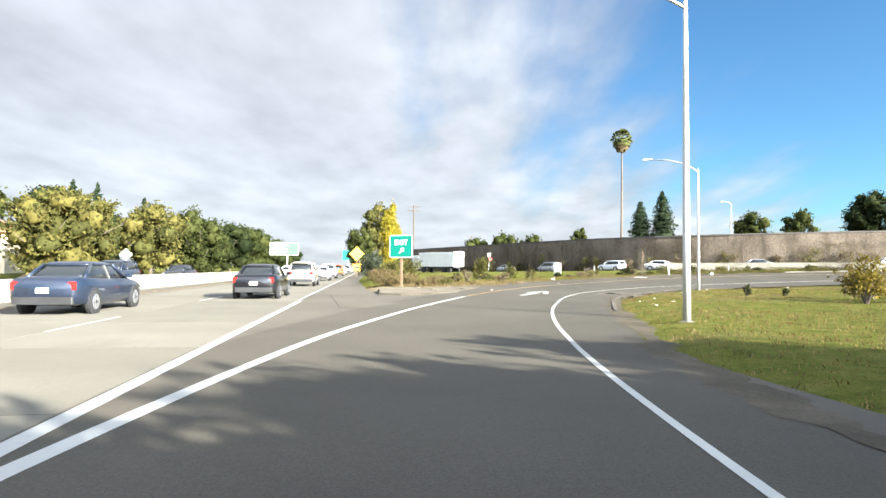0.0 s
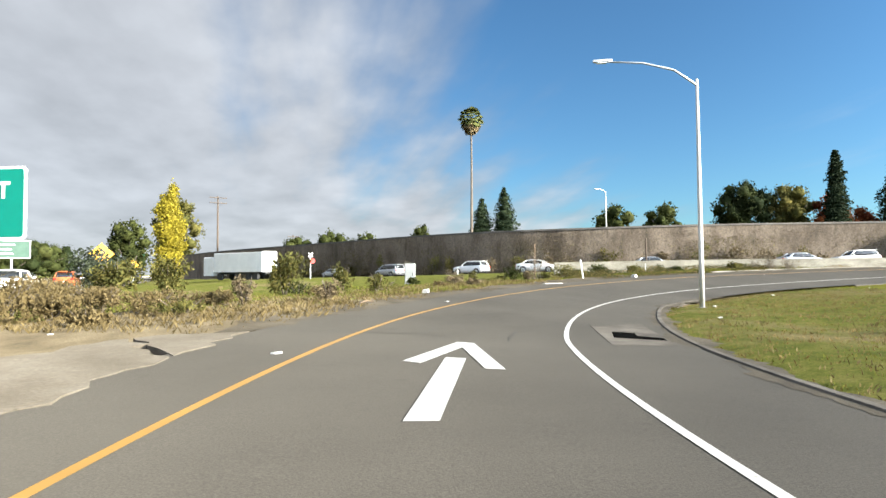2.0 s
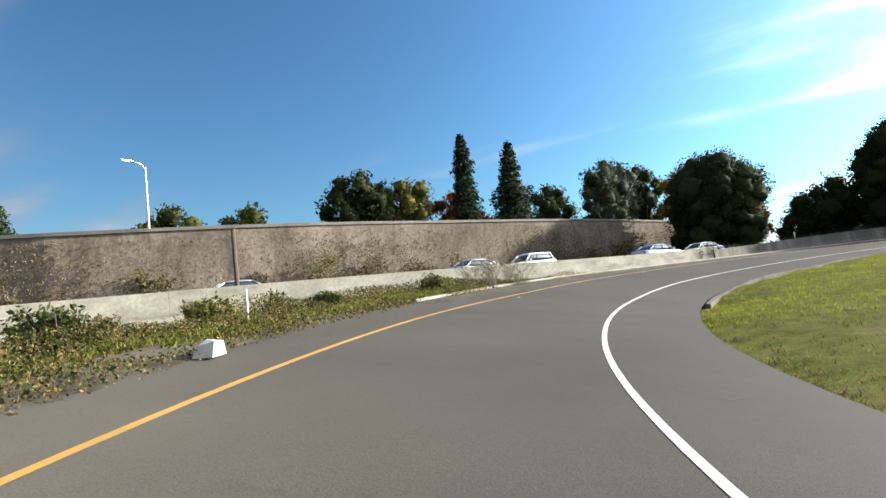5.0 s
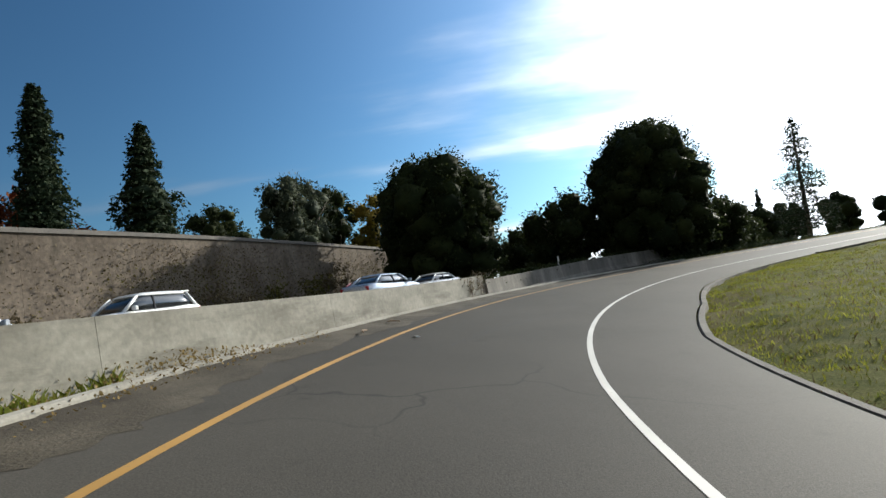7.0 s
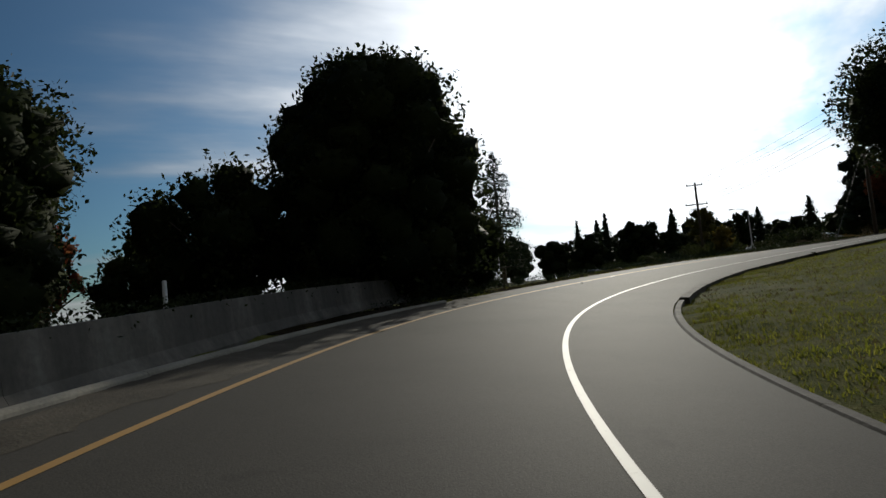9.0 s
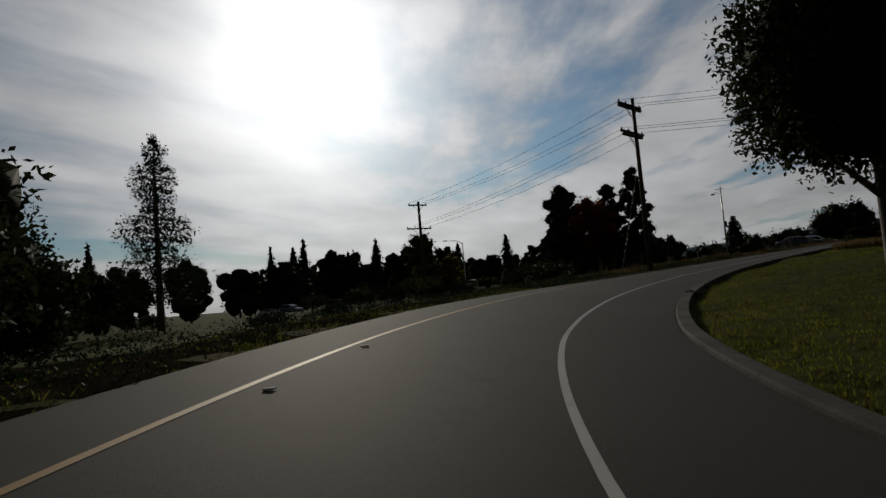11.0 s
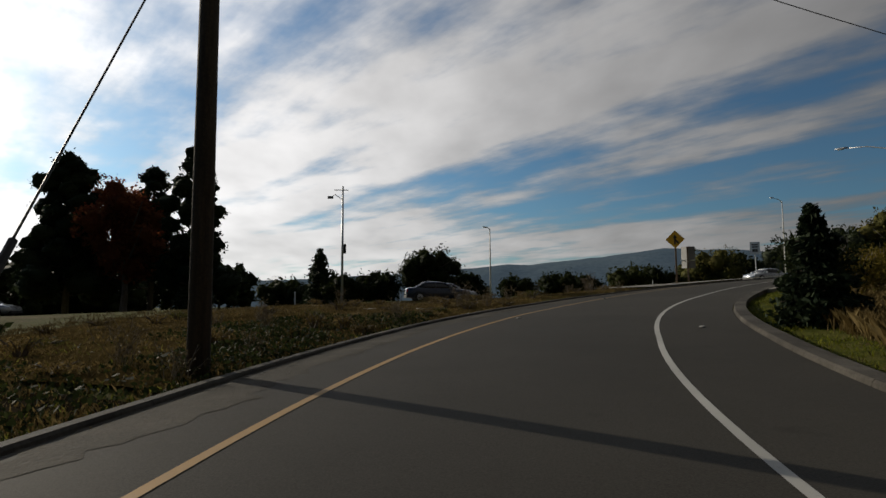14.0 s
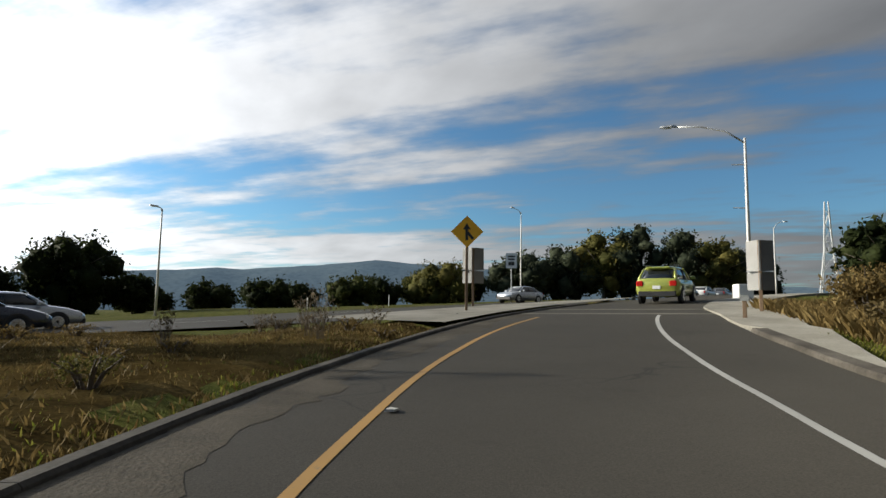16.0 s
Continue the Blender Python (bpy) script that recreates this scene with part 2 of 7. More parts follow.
def turf(name):
    """Winter turf: green growth, straw and bare soil in patches."""
    m, t, p = shader(name)
    co = nnode(t, "ShaderNodeTexCoord").outputs["Object"]
    green = ramp_of(t, noise_of(t, co, 1.7, 6.0, 0.7), [(0.048, 0.058, 0.012), (0.084, 0.090, 0.019), (0.122, 0.112, 0.033)])
    straw = ramp_of(t, noise_of(t, co, 2.6, 6.0, 0.7), [(0.105, 0.082, 0.040), (0.18, 0.142, 0.076)])
    soil = ramp_of(t, noise_of(t, co, 6.0, 5.0), [(0.07, 0.052, 0.034), (0.125, 0.098, 0.068)])
    col = blend(t, ramp_of(t, noise_of(t, co, 0.09, 5.0, 0.6), [(0,) * 3, (0.9,) * 3], 0.54, 0.68), green, straw)
    col = blend(t, ramp_of(t, noise_of(t, co, 0.4, 5.0, 0.65), [(0,) * 3, (0.8,) * 3], 0.65, 0.76), col, soil)
    col = blend(t, 1.0, col, ramp_of(t, noise_of(t, co, 28.0, 4.0, 0.75), [(0.5,) * 3, (1.3,) * 3]), "MULTIPLY")
    t.links.new(col, p.inputs["Base Color"])
    p.inputs["Roughness"].default_value = 0.95
    p.inputs["Diffuse Roughness"].default_value = 0.3
    p.inputs["Specular IOR Level"].default_value = 0.02
    b = nnode(t, "ShaderNodeBump")
    b.inputs["Strength"].default_value, b.inputs["Distance"].default_value = 0.6, 0.05
    t.links.new(noise_of(t, co, 16.0, 5.0, 0.7), b.inputs["Height"])
    t.links.new(b.outputs[0], p.inputs["Normal"])
    return m


ASPHALT = road_surface("asphalt", (0.060, 0.0545, 0.0445), (0.024, 0.023, 0.021))
ASPHALT_OLD = road_surface("asphalt_old", (0.076, 0.069, 0.057), (0.027, 0.026, 0.024), 0.3)
GORE_CONC = surface("dusty_gore_concrete", [(0.078, 0.066, 0.048), (0.105, 0.090, 0.068), (0.135, 0.118, 0.092)], 0.9, broad=0.8, fine=18, grain=0.35, bump=0.3, spec=0.2, stain=((0.075, 0.062, 0.044), 1.1, (1, 1, 1)), dusty=0.5)
# near-black colour that paints the shade inside the drain slot
SLOT_SHADE = surface("painted_slot_shade", [(0.003, 0.003, 0.003), (0.005, 0.005, 0.005)], 1.0, broad=2.0, fine=20, grain=0.1, bump=0.0, spec=0.0)
CONCRETE_LANE = surface("concrete_lane", [(0.092, 0.085, 0.069), (0.122, 0.113, 0.093)], 0.85, broad=0.3, fine=30, grain=0.25, bump=0.1, per_object=0.14, spec=0.2, stain=((0.062, 0.057, 0.047), 0.35, (1.0, 0.25, 1)), dusty=0.5)
CONCRETE = surface("concrete", [(0.105, 0.0952, 0.0757), (0.148, 0.135, 0.109), (0.191, 0.176, 0.144)], 0.88, broad=0.5, fine=22, grain=0.28, bump=0.2, spec=0.2, dusty=0.5)
BARRIER_CONC = surface("barrier_concrete", [(0.175, 0.162, 0.128), (0.26, 0.244, 0.197), (0.325, 0.306, 0.25)], 0.88, broad=0.55, fine=9, grain=0.3, bump=0.2, stretch=(1, 1, 2.4), per_object=0.12, stain=((0.10, 0.088, 0.07), 0.9, (0.35, 0.35, 2.2)), spec=0.2, dusty=0.5)
# barrier concrete with stains, and the trees' shade painted in as darker colour
BARRIER_SHADED = surface("shaded_stained_barrier_concrete", [(0.03, 0.027, 0.021), (0.07, 0.063, 0.051), (0.14, 0.128, 0.106)], 0.9, broad=0.7, fine=9, grain=0.4, bump=0.25, stretch=(1.5, 1.5, 0.25), per_object=0.1)
CURB_CONC = surface("curb_concrete", [(0.0507, 0.0437, 0.0343), (0.0897, 0.0788, 0.0632), (0.133, 0.118, 0.0967)], 0.9, broad=0.9, fine=18, grain=0.4, bump=0.3, per_object=0.15, spec=0.2, dusty=0.5)
WHITE_LINE = worn_paint("white_line", (0.41, 0.40, 0.365), (0.12, 0.113, 0.098))
YELLOW_LINE = worn_paint("yellow_line", (0.32, 0.175, 0.032), (0.11, 0.093, 0.065))
TURF = turf("turf")
DIRT = surface("dirt", [(0.039, 0.0312, 0.0203), (0.064, 0.053, 0.0359), (0.0975, 0.0819, 0.0577)], 0.95, broad=0.8, fine=25, grain=0.45, bump=0.5, spec=0.2, dusty=0.5)
PALE_CONC = surface("pale_concrete", [(0.20, 0.186, 0.150), (0.27, 0.252, 0.208), (0.33, 0.31, 0.26)], 0.88, broad=0.6, fine=22, grain=0.28, bump=0.2, spec=0.2, dusty=0.5)
THATCH = surface("brown_thatch", [(0.044, 0.031, 0.012), (0.080, 0.056, 0.021), (0.122, 0.088, 0.035)], 0.95, broad=1.1, fine=20, grain=0.5, bump=0.6, spec=0.0, dusty=0.4)
DARK_COVER = surface("dark_brown_cover", [(0.014, 0.011, 0.007), (0.026, 0.021, 0.013), (0.044, 0.036, 0.024)], 0.95, broad=0.9, fine=25, grain=0.5, bump=0.5, spec=0.0)
MULCH = surface("tan_soil", [(0.36, 0.20, 0.11), (0.45, 0.27, 0.15)], 0.95, broad=0.6, fine=12, grain=0.3, bump=0.4)
GALV = surface("galvanised_steel", [(0.50, 0.51, 0.51), (0.60, 0.61, 0.61)], 0.48, 0.55, broad=1.5, fine=30, grain=0.12, bump=0.03)
POLE_GREY = surface("aged_pole_metal", [(0.52, 0.50, 0.47), (0.62, 0.61, 0.58)], 0.55, 0.25, broad=1.2, fine=18, grain=0.2, bump=0.05)
WOOD_POLE = surface("creosoted_wood", [(0.05, 0.036, 0.026), (0.11, 0.08, 0.055)], 0.9, broad=2.0, fine=26, grain=0.4, bump=0.4, stretch=(6, 6, 0.5))
WOOD_POST = surface("weathered_wood", [(0.16, 0.10, 0.06), (0.26, 0.18, 0.11)], 0.9, broad=3.0, fine=30, grain=0.4, bump=0.3, stretch=(6, 6, 0.6))
DRY_TWIG = surface("dry_twig", [(0.20, 0.165, 0.125), (0.33, 0.28, 0.22)], 0.9, broad=4, fine=20, grain=0.2, bump=0.0)
BARK = surface("bark", [(0.07, 0.055, 0.042), (0.17, 0.14, 0.11)], 0.95, broad=2.5, fine=16, grain=0.5, bump=0.8, stretch=(3, 3, 0.6))
PALE_BARK = surface("pale_bark", [(0.24, 0.19, 0.15), (0.40, 0.34, 0.28)], 0.9, broad=1.4, fine=16, grain=0.4, bump=0.5, stretch=(2, 2, 0.6))
WALL_STONE = surface("ivy_stained_masonry", [(0.105, 0.083, 0.062), (0.165, 0.132, 0.10), (0.215, 0.175, 0.135)], 0.95, broad=0.5, fine=5, grain=0.5, bump=0.6, stretch=(1, 1, 0.45), per_object=0.1, stain=((0.06, 0.05, 0.036), 0.8, (1.3, 1.3, 0.3)), spec=0.2, dusty=0.5)
WALL_CAP = surface("wall_cap", [(0.0648, 0.0576, 0.0504), (0.108, 0.0972, 0.0828)], 0.9, broad=0.6, fine=12, grain=0.3, bump=0.3)
# distance haze is painted in: bluish base colour and a faint blue glow
HAZED_HILL = surface("wooded_hill_painted_haze", [(0.050, 0.068, 0.075), (0.085, 0.105, 0.105)], 1.0, broad=0.006, fine=0.05, grain=0.4, bump=0.0, spec=0.0)
HAZED_HILL.node_tree.nodes["Principled BSDF"].inputs["Emission Color"].default_value = (0.40, 0.62, 0.92, 1)
HAZED_HILL.node_tree.nodes["Principled BSDF"].inputs["Emission Strength"].default_value = 0.09
SIGN_GREEN = surface("sign_green", [(0.0, 0.15, 0.105), (0.0, 0.175, 0.125)], 0.5, broad=1.5, fine=30, grain=0.08, bump=0.0)
SIGN_FAR = surface("faded_sign_green", [(0.03, 0.075, 0.05), (0.05, 0.10, 0.07)], 0.6, broad=1.0, fine=10, grain=0.2, bump=0.0)
SIGN_WHITE = surface("sign_white", [(0.74, 0.76, 0.76), (0.80, 0.81, 0.80)], 0.45, broad=1.5, fine=30, grain=0.05, bump=0.0)
SIGN_YELLOW = surface("sign_yellow", [(0.88, 0.42, 0.014), (0.92, 0.48, 0.022)], 0.45, broad=1.5, fine=30, grain=0.05, bump=0.0)
SIGN_BLACK = surface("sign_black", [(0.02, 0.018, 0.015), (0.03, 0.028, 0.025)], 0.5, broad=1.5, fine=30, grain=0.05, bump=0.0)
SIGN_RED = surface("sign_red", [(0.55, 0.03, 0.03), (0.62, 0.05, 0.04)], 0.5, broad=1.5, fine=30, grain=0.05, bump=0.0)
SIGN_BACK = surface("aluminium_back", [(0.13, 0.13, 0.125), (0.19, 0.19, 0.185)], 0.55, 0.4, broad=1.0, fine=30, grain=0.1, bump=0.02)
WHITE_PAINT = surface("white_painted_metal", [(0.68, 0.68, 0.66), (0.78, 0.78, 0.76)], 0.5, broad=0.8, fine=14, grain=0.1, bump=0.02)
CABINET_GREY = surface("cabinet_grey", [(0.24, 0.25, 0.245), (0.31, 0.32, 0.31)], 0.65, broad=1.2, fine=20, grain=0.2, bump=0.03)
LITTER_WHITE = surface("litter_white", [(0.36, 0.35, 0.32), (0.50, 0.49, 0.46)], 0.8, broad=6, fine=40, grain=0.2, bump=0.1)
WIRE = surface("wire_black", [(0.02, 0.02, 0.02), (0.035, 0.035, 0.035)], 0.6, broad=1, fine=10, grain=0.1, bump=0.0)
PORCELAIN = surface("insulator", [(0.10, 0.08, 0.07), (0.16, 0.13, 0.11)], 0.3, broad=3, fine=10, grain=0.1, bump=0.0)
IRON = surface("dark_iron", [(0.03, 0.03, 0.03), (0.06, 0.055, 0.05)], 0.7, broad=3, fine=20, grain=0.3, bump=0.2)
RUBBER = surface("rubber", [(0.018, 0.018, 0.018), (0.03, 0.03, 0.03)], 0.85, broad=3, fine=40, grain=0.2, bump=0.1)
RIM = surface("alloy_rim", [(0.52, 0.53, 0.54), (0.62, 0.63, 0.64)], 0.3, 0.85, broad=3, fine=30, grain=0.08, bump=0.0)
TRIM = surface("black_trim", [(0.02, 0.02, 0.021), (0.035, 0.035, 0.036)], 0.55, broad=3, fine=30, grain=0.1, bump=0.02)
GLASS_DARK = surface("tinted_glass", [(0.012, 0.015, 0.017), (0.02, 0.023, 0.025)], 0.1, broad=2, fine=10, grain=0.0, bump=0.0, coat=0.6)
TAIL_RED = surface("tail_lamp_red", [(0.42, 0.012, 0.012), (0.50, 0.02, 0.015)], 0.15, broad=4, fine=30, grain=0.1, bump=0.0, coat=0.5)
HEAD_CLEAR = surface("headlamp_clear", [(0.60, 0.62, 0.63), (0.74, 0.75, 0.76)], 0.12, 0.4, broad=4, fine=30, grain=0.1, bump=0.0, coat=0.6)
TILE_ROOF = surface("terracotta_roof", [(0.33, 0.13, 0.07), (0.45, 0.20, 0.11)], 0.85, broad=0.6, fine=4, grain=0.3, bump=0.3)
STUCCO = surface("stucco", [(0.55, 0.44, 0.30), (0.63, 0.52, 0.37)], 0.9, broad=0.4, fine=14, grain=0.1, bump=0.1)
LEAF_OAK = foliage("oak_leaves", [(0.025, 0.037, 0.014), (0.046, 0.063, 0.021), (0.075, 0.092, 0.032)])
LEAF_GREEN = foliage("green_leaves", [(0.046, 0.060, 0.018), (0.080, 0.096, 0.028), (0.125, 0.138, 0.042)])
LEAF_OLIVE = foliage("olive_leaves", [(0.106, 0.112, 0.035), (0.188, 0.181, 0.053), (0.275, 0.237, 0.069)])
LEAF_GOLD = foliage("gold_leaves", [(0.40, 0.34, 0.04), (0.60, 0.50, 0.05), (0.72, 0.60, 0.09)], 0.4)
LEAF_AMBER = foliage("amber_leaves", [(0.20, 0.165, 0.035), (0.31, 0.24, 0.045), (0.38, 0.275, 0.05)], 0.35)
LEAF_RUST = foliage("rust_leaves", [(0.24, 0.075, 0.04), (0.38, 0.11, 0.05), (0.46, 0.18, 0.07)], 0.6)
LEAF_FIR = foliage("fir_needles", [(0.022, 0.040, 0.020), (0.043, 0.065, 0.033), (0.069, 0.094, 0.045)], 0.15)
LEAF_BLUE = foliage("grey_green_leaves", [(0.058, 0.075, 0.047), (0.098, 0.117, 0.072), (0.130, 0.150, 0.091)], 0.25)
LEAF_IVY = foliage("ivy_leaves", [(0.084, 0.077, 0.031), (0.168, 0.147, 0.042), (0.266, 0.238, 0.056)])
LEAF_DEAD = foliage("dead_vines", [(0.17, 0.13, 0.075), (0.27, 0.21, 0.12), (0.35, 0.28, 0.165)], 0.15)
LEAF_PALM = foliage("palm_fronds", [(0.09, 0.112, 0.0375), (0.15, 0.173, 0.0525), (0.225, 0.225, 0.075)], 0.2)
FROND_DEAD = foliage("dead_fronds", [(0.24, 0.18, 0.09), (0.375, 0.285, 0.15), (0.465, 0.36, 0.195)], 0.2)
GRASS_GREEN = foliage("green_blades", [(0.144, 0.178, 0.0276), (0.236, 0.267, 0.0414), (0.328, 0.31, 0.069)], 0.45)
GRASS_BROWN = foliage("brown_blades", [(0.21, 0.140, 0.048), (0.32, 0.225, 0.085), (0.44, 0.325, 0.14)], 0.3)
GRASS_DRY = foliage("dry_blades", [(0.157, 0.116, 0.047), (0.236, 0.177, 0.078), (0.299, 0.233, 0.115)], 0.18)
GRASS_BRIGHT = foliage("sunlit_blades", [(0.18, 0.205, 0.024), (0.29, 0.31, 0.035), (0.38, 0.36, 0.065)], 0.6)
STRAW_LITTER = surface("straw_litter", [(0.075, 0.060, 0.036), (0.115, 0.092, 0.056), (0.155, 0.126, 0.080)], 0.95, broad=0.9, fine=22, grain=0.45, bump=0.5, spec=0.1, dusty=0.5)


def car_paint(name, col, metal=0.3):
    return surface(name, [tuple(c * 0.95 for c in col), col], 0.3, metal, broad=1.5, fine=60, grain=0.04, bump=0.0, coat=0.9)

# ---------------------------------------------------------------- mesh helpers
RNG = np.random.default_rng(7)


def data_of(name, verts, faces, material, smooth=False):
    """One mesh from vertex and face lists, or from arrays with faces of one size."""
    me = bpy.data.meshes.new(name)
    if isinstance(verts, np.ndarray) and isinstance(faces, np.ndarray):
        me.vertices.add(len(verts))
        me.vertices.foreach_set("co", verts.astype(np.float32).ravel())
        n, k = faces.shape
        me.loops.add(n * k)
        me.loops.foreach_set("vertex_index", faces.astype(np.int32).ravel())
        me.polygons.add(n)
        me.polygons.foreach_set("loop_start", np.arange(0, n * k, k, dtype=np.int32))
        me.update(calc_edges=True)
    else:
        me.from_pydata([tuple(v) for v in verts], [], faces)
        me.update()
    if material:
        me.materials.append(material)
    if smooth:
        me.polygons.foreach_set("use_smooth", [True] * len(me.polygons))
    return me


def thing(name, label, category, at=(0, 0, 0), turn=0.0, group="", kind="", data=None):
    ob = new(name, data)
    ob.location, ob.rotation_euler = at, (0, 0, radians(turn))
    return tagged(ob, label, category, group, kind)


def part(name, geo, material, parent, label="", smooth=False, at=None, turn=(0, 0, 0)):
    verts, faces = geo
    ob = new(name, data_of(name, verts, faces, material, smooth))
    ob.parent = parent
    if at is not None:
        ob.location = at
    ob.rotation_euler = [radians(a) for a in turn]
    if label:
        tagged(ob, label)
    return ob


def joined(*geos):
    vs, fs, k = [], [], 0
    for v, f in geos:
        vs += [tuple(p) for p in v]
        fs += [tuple(i + k for i in q) for q in f]
        k += len(v)
    return vs, fs


def block(x0, x1, y0, y1, z0, z1, bevel=0.0):
    """A box whose upright and top edges are chamfered."""
    if bevel <= 0:
        v = [(x, y, z) for z in (z0, z1) for y in (y0, y1) for x in (x0, x1)]
        return v, [(0, 2, 3, 1), (4, 5, 7, 6), (0, 1, 5, 4), (2, 6, 7, 3), (0, 4, 6, 2), (1, 3, 7, 5)]
    b = bevel

    def ring(i, z):
        return [(x0 + i + b, y0 + i, z), (x1 - i - b, y0 + i, z), (x1 - i, y0 + i + b, z), (x1 - i, y1 - i - b, z),
                (x1 - i - b, y1 - i, z), (x0 + i + b, y1 - i, z), (x0 + i, y1 - i - b, z), (x0 + i, y0 + i + b, z)]

    rings = [ring(0, z0), ring(0, z1 - b), ring(b, z1)]
    return loft(rings)


def loft(rings, cap=True):
    n = len(rings[0])
    v = [p for r in rings for p in r]
    f = [(a * n + i, a * n + (i + 1) % n, (a + 1) * n + (i + 1) % n, (a + 1) * n + i) for a in range(len(rings) - 1) for i in range(n)]
    if cap:
        f += [tuple(range(n - 1, -1, -1)), tuple((len(rings) - 1) * n + i for i in range(n))]
    return v, f


def tube(points, radii, n=8, cap=True):
    pts = [Vector(p) for p in points]
    rings = []
    for i, p in enumerate(pts):
        d = (pts[min(i + 1, len(pts) - 1)] - pts[max(i - 1, 0)]).normalized()
        a = d.orthogonal().normalized() if abs(d.z) < 0.95 else Vector((1, 0, 0)).cross(d).normalized()
        if i and rings:
            a = (last - d * last.dot(d)).normalized()
        last = a
        b = d.cross(a)
        r = radii[i] if isinstance(radii, (list, tuple)) else radii
        rings.append([tuple(p + (a * math.cos(k * math.tau / n) + b * math.sin(k * math.tau / n)) * r) for k in range(n)])
    return loft(rings, cap)


def disc_rod(p, q, r, n=16):
    return tube([p, q], r, n)


def plate(outline, y, depth):
    """A flat board in the x-z plane with that outline (anticlockwise seen from -y), from y to y + depth."""
    front = [(x, y, z) for x, z in outline]
    rear = [(x, y + depth, z) for x, z in outline]
    return loft([front, rear])


def rounded_box(w, h, r, steps=4):
    out = []
    for cx, cz, a0 in ((w / 2 - r, -h / 2 + r, -90), (w / 2 - r, h / 2 - r, 0), (-w / 2 + r, h / 2 - r, 90), (-w / 2 + r, -h / 2 + r, 180)):
        for k in range(steps + 1):
            a = radians(a0 + 90 * k / steps)
            out.append((cx + r * math.cos(a), cz + r * math.sin(a)))
    return out


def spline(values, count):
    """Natural cubic through evenly spaced rows."""
    v = np.asarray(values, float)
    n = len(v)
    a = np.eye(n) * 4 + np.eye(n, k=1) + np.eye(n, k=-1)
    a[0] = 0
    a[-1] = 0
    a[0, 0] = a[-1, -1] = 1
    b = np.zeros_like(v)
    b[1:-1] = 6 * (v[2:] - 2 * v[1:-1] + v[:-2])
    m = np.linalg.solve(a, b)
    u = np.linspace(0, n - 1, count)
    i = np.minimum(u.astype(int), n - 2)
    d = (u - i)[:, None]
    return v[i] + d * (v[i + 1] - v[i] - (2 * m[i] + m[i + 1]) / 6) + d ** 2 * m[i] / 2 + d ** 3 * (m[i + 1] - m[i]) / 6


class Road:
    """A centre line with crossfall: place(s, d, h) gives the point s metres along, d to the right, h above the surface."""

    def __init__(self, rows, start, count=600):
        c = spline(rows, count)
        self.c, self.fall = c[:, :3], c[:, 3]
        t = np.gradient(c[:, :2], axis=0)
        self.t = t / np.linalg.norm(t, axis=1)[:, None]
        self.r = np.stack([self.t[:, 1], -self.t[:, 0]], 1)
        self.s = np.r_[0, np.cumsum(np.linalg.norm(np.diff(c[:, :2], axis=0), axis=1))] + start

    def at(self, s, what):
        a = np.asarray(what)
        return np.array([np.interp(s, self.s, a[:, k]) for k in range(a.shape[1])])

    def place(self, s, d, h=0.0):
        c, r, f = self.at(s, self.c), self.at(s, self.r), np.interp(s, self.s, self.fall)
        return (c[0] + r[0] * d, c[1] + r[1] * d, c[2] - f * d + h)

    def heading(self, s):
        t = self.at(s, self.t)
        return math.degrees(math.atan2(-t[0], t[1]))

    def strip(self, s0, s1, left, right, h=0.0, step=1.2, across=1):
        """A band of surface between two offsets, each a number or a function of s."""
        n = max(2, int((s1 - s0) / step) + 1)
        vs, fs = [], []
        for i, s in enumerate(np.linspace(s0, s1, n)):
            a, b = (left(s) if callable(left) else left), (right(s) if callable(right) else right)
            vs += [self.place(s, a + (b - a) * k / across, h) for k in range(across + 1)]
        w = across + 1
        fs = [(i * w + k, i * w + k + 1, (i + 1) * w + k + 1, (i + 1) * w + k) for i in range(n - 1) for k in range(across)]
        return vs, fs

    def extrude(self, s0, s1, profile, step=1.5):
        """profile: closed list of (d, h), swept along; d may be relative to a function."""
        n = max(2, int(round((s1 - s0) / step)) + 1)
        return loft([[self.place(s, d(s) if callable(d) else d, h) for d, h in profile] for s in np.linspace(s0, s1, n)])

    def locate(self, x, y):
        """Arrays s, d, z of the nearest place of the line for arrays of points."""
        c = self.c[::3]
        k = np.empty(len(x), int)
        for a in range(0, len(x), 4000):
            k[a:a + 4000] = ((x[a:a + 4000, None] - c[None, :, 0]) ** 2 + (y[a:a + 4000, None] - c[None, :, 1]) ** 2).argmin(1)
        k *= 3
        dx, dy = x - self.c[k, 0], y - self.c[k, 1]
        d = dx * self.r[k, 0] + dy * self.r[k, 1]
        along = dx * self.t[k, 0] + dy * self.t[k, 1]
        d = np.where(np.abs(along) > 4, 999.0, d)
        return self.s[k], d, self.c[k, 2] - self.fall[k] * d


def table(*pairs):
    xs, ys = [p[0] for p in pairs], [p[1] for p in pairs]
    return lambda s: float(np.interp(s, xs, ys))


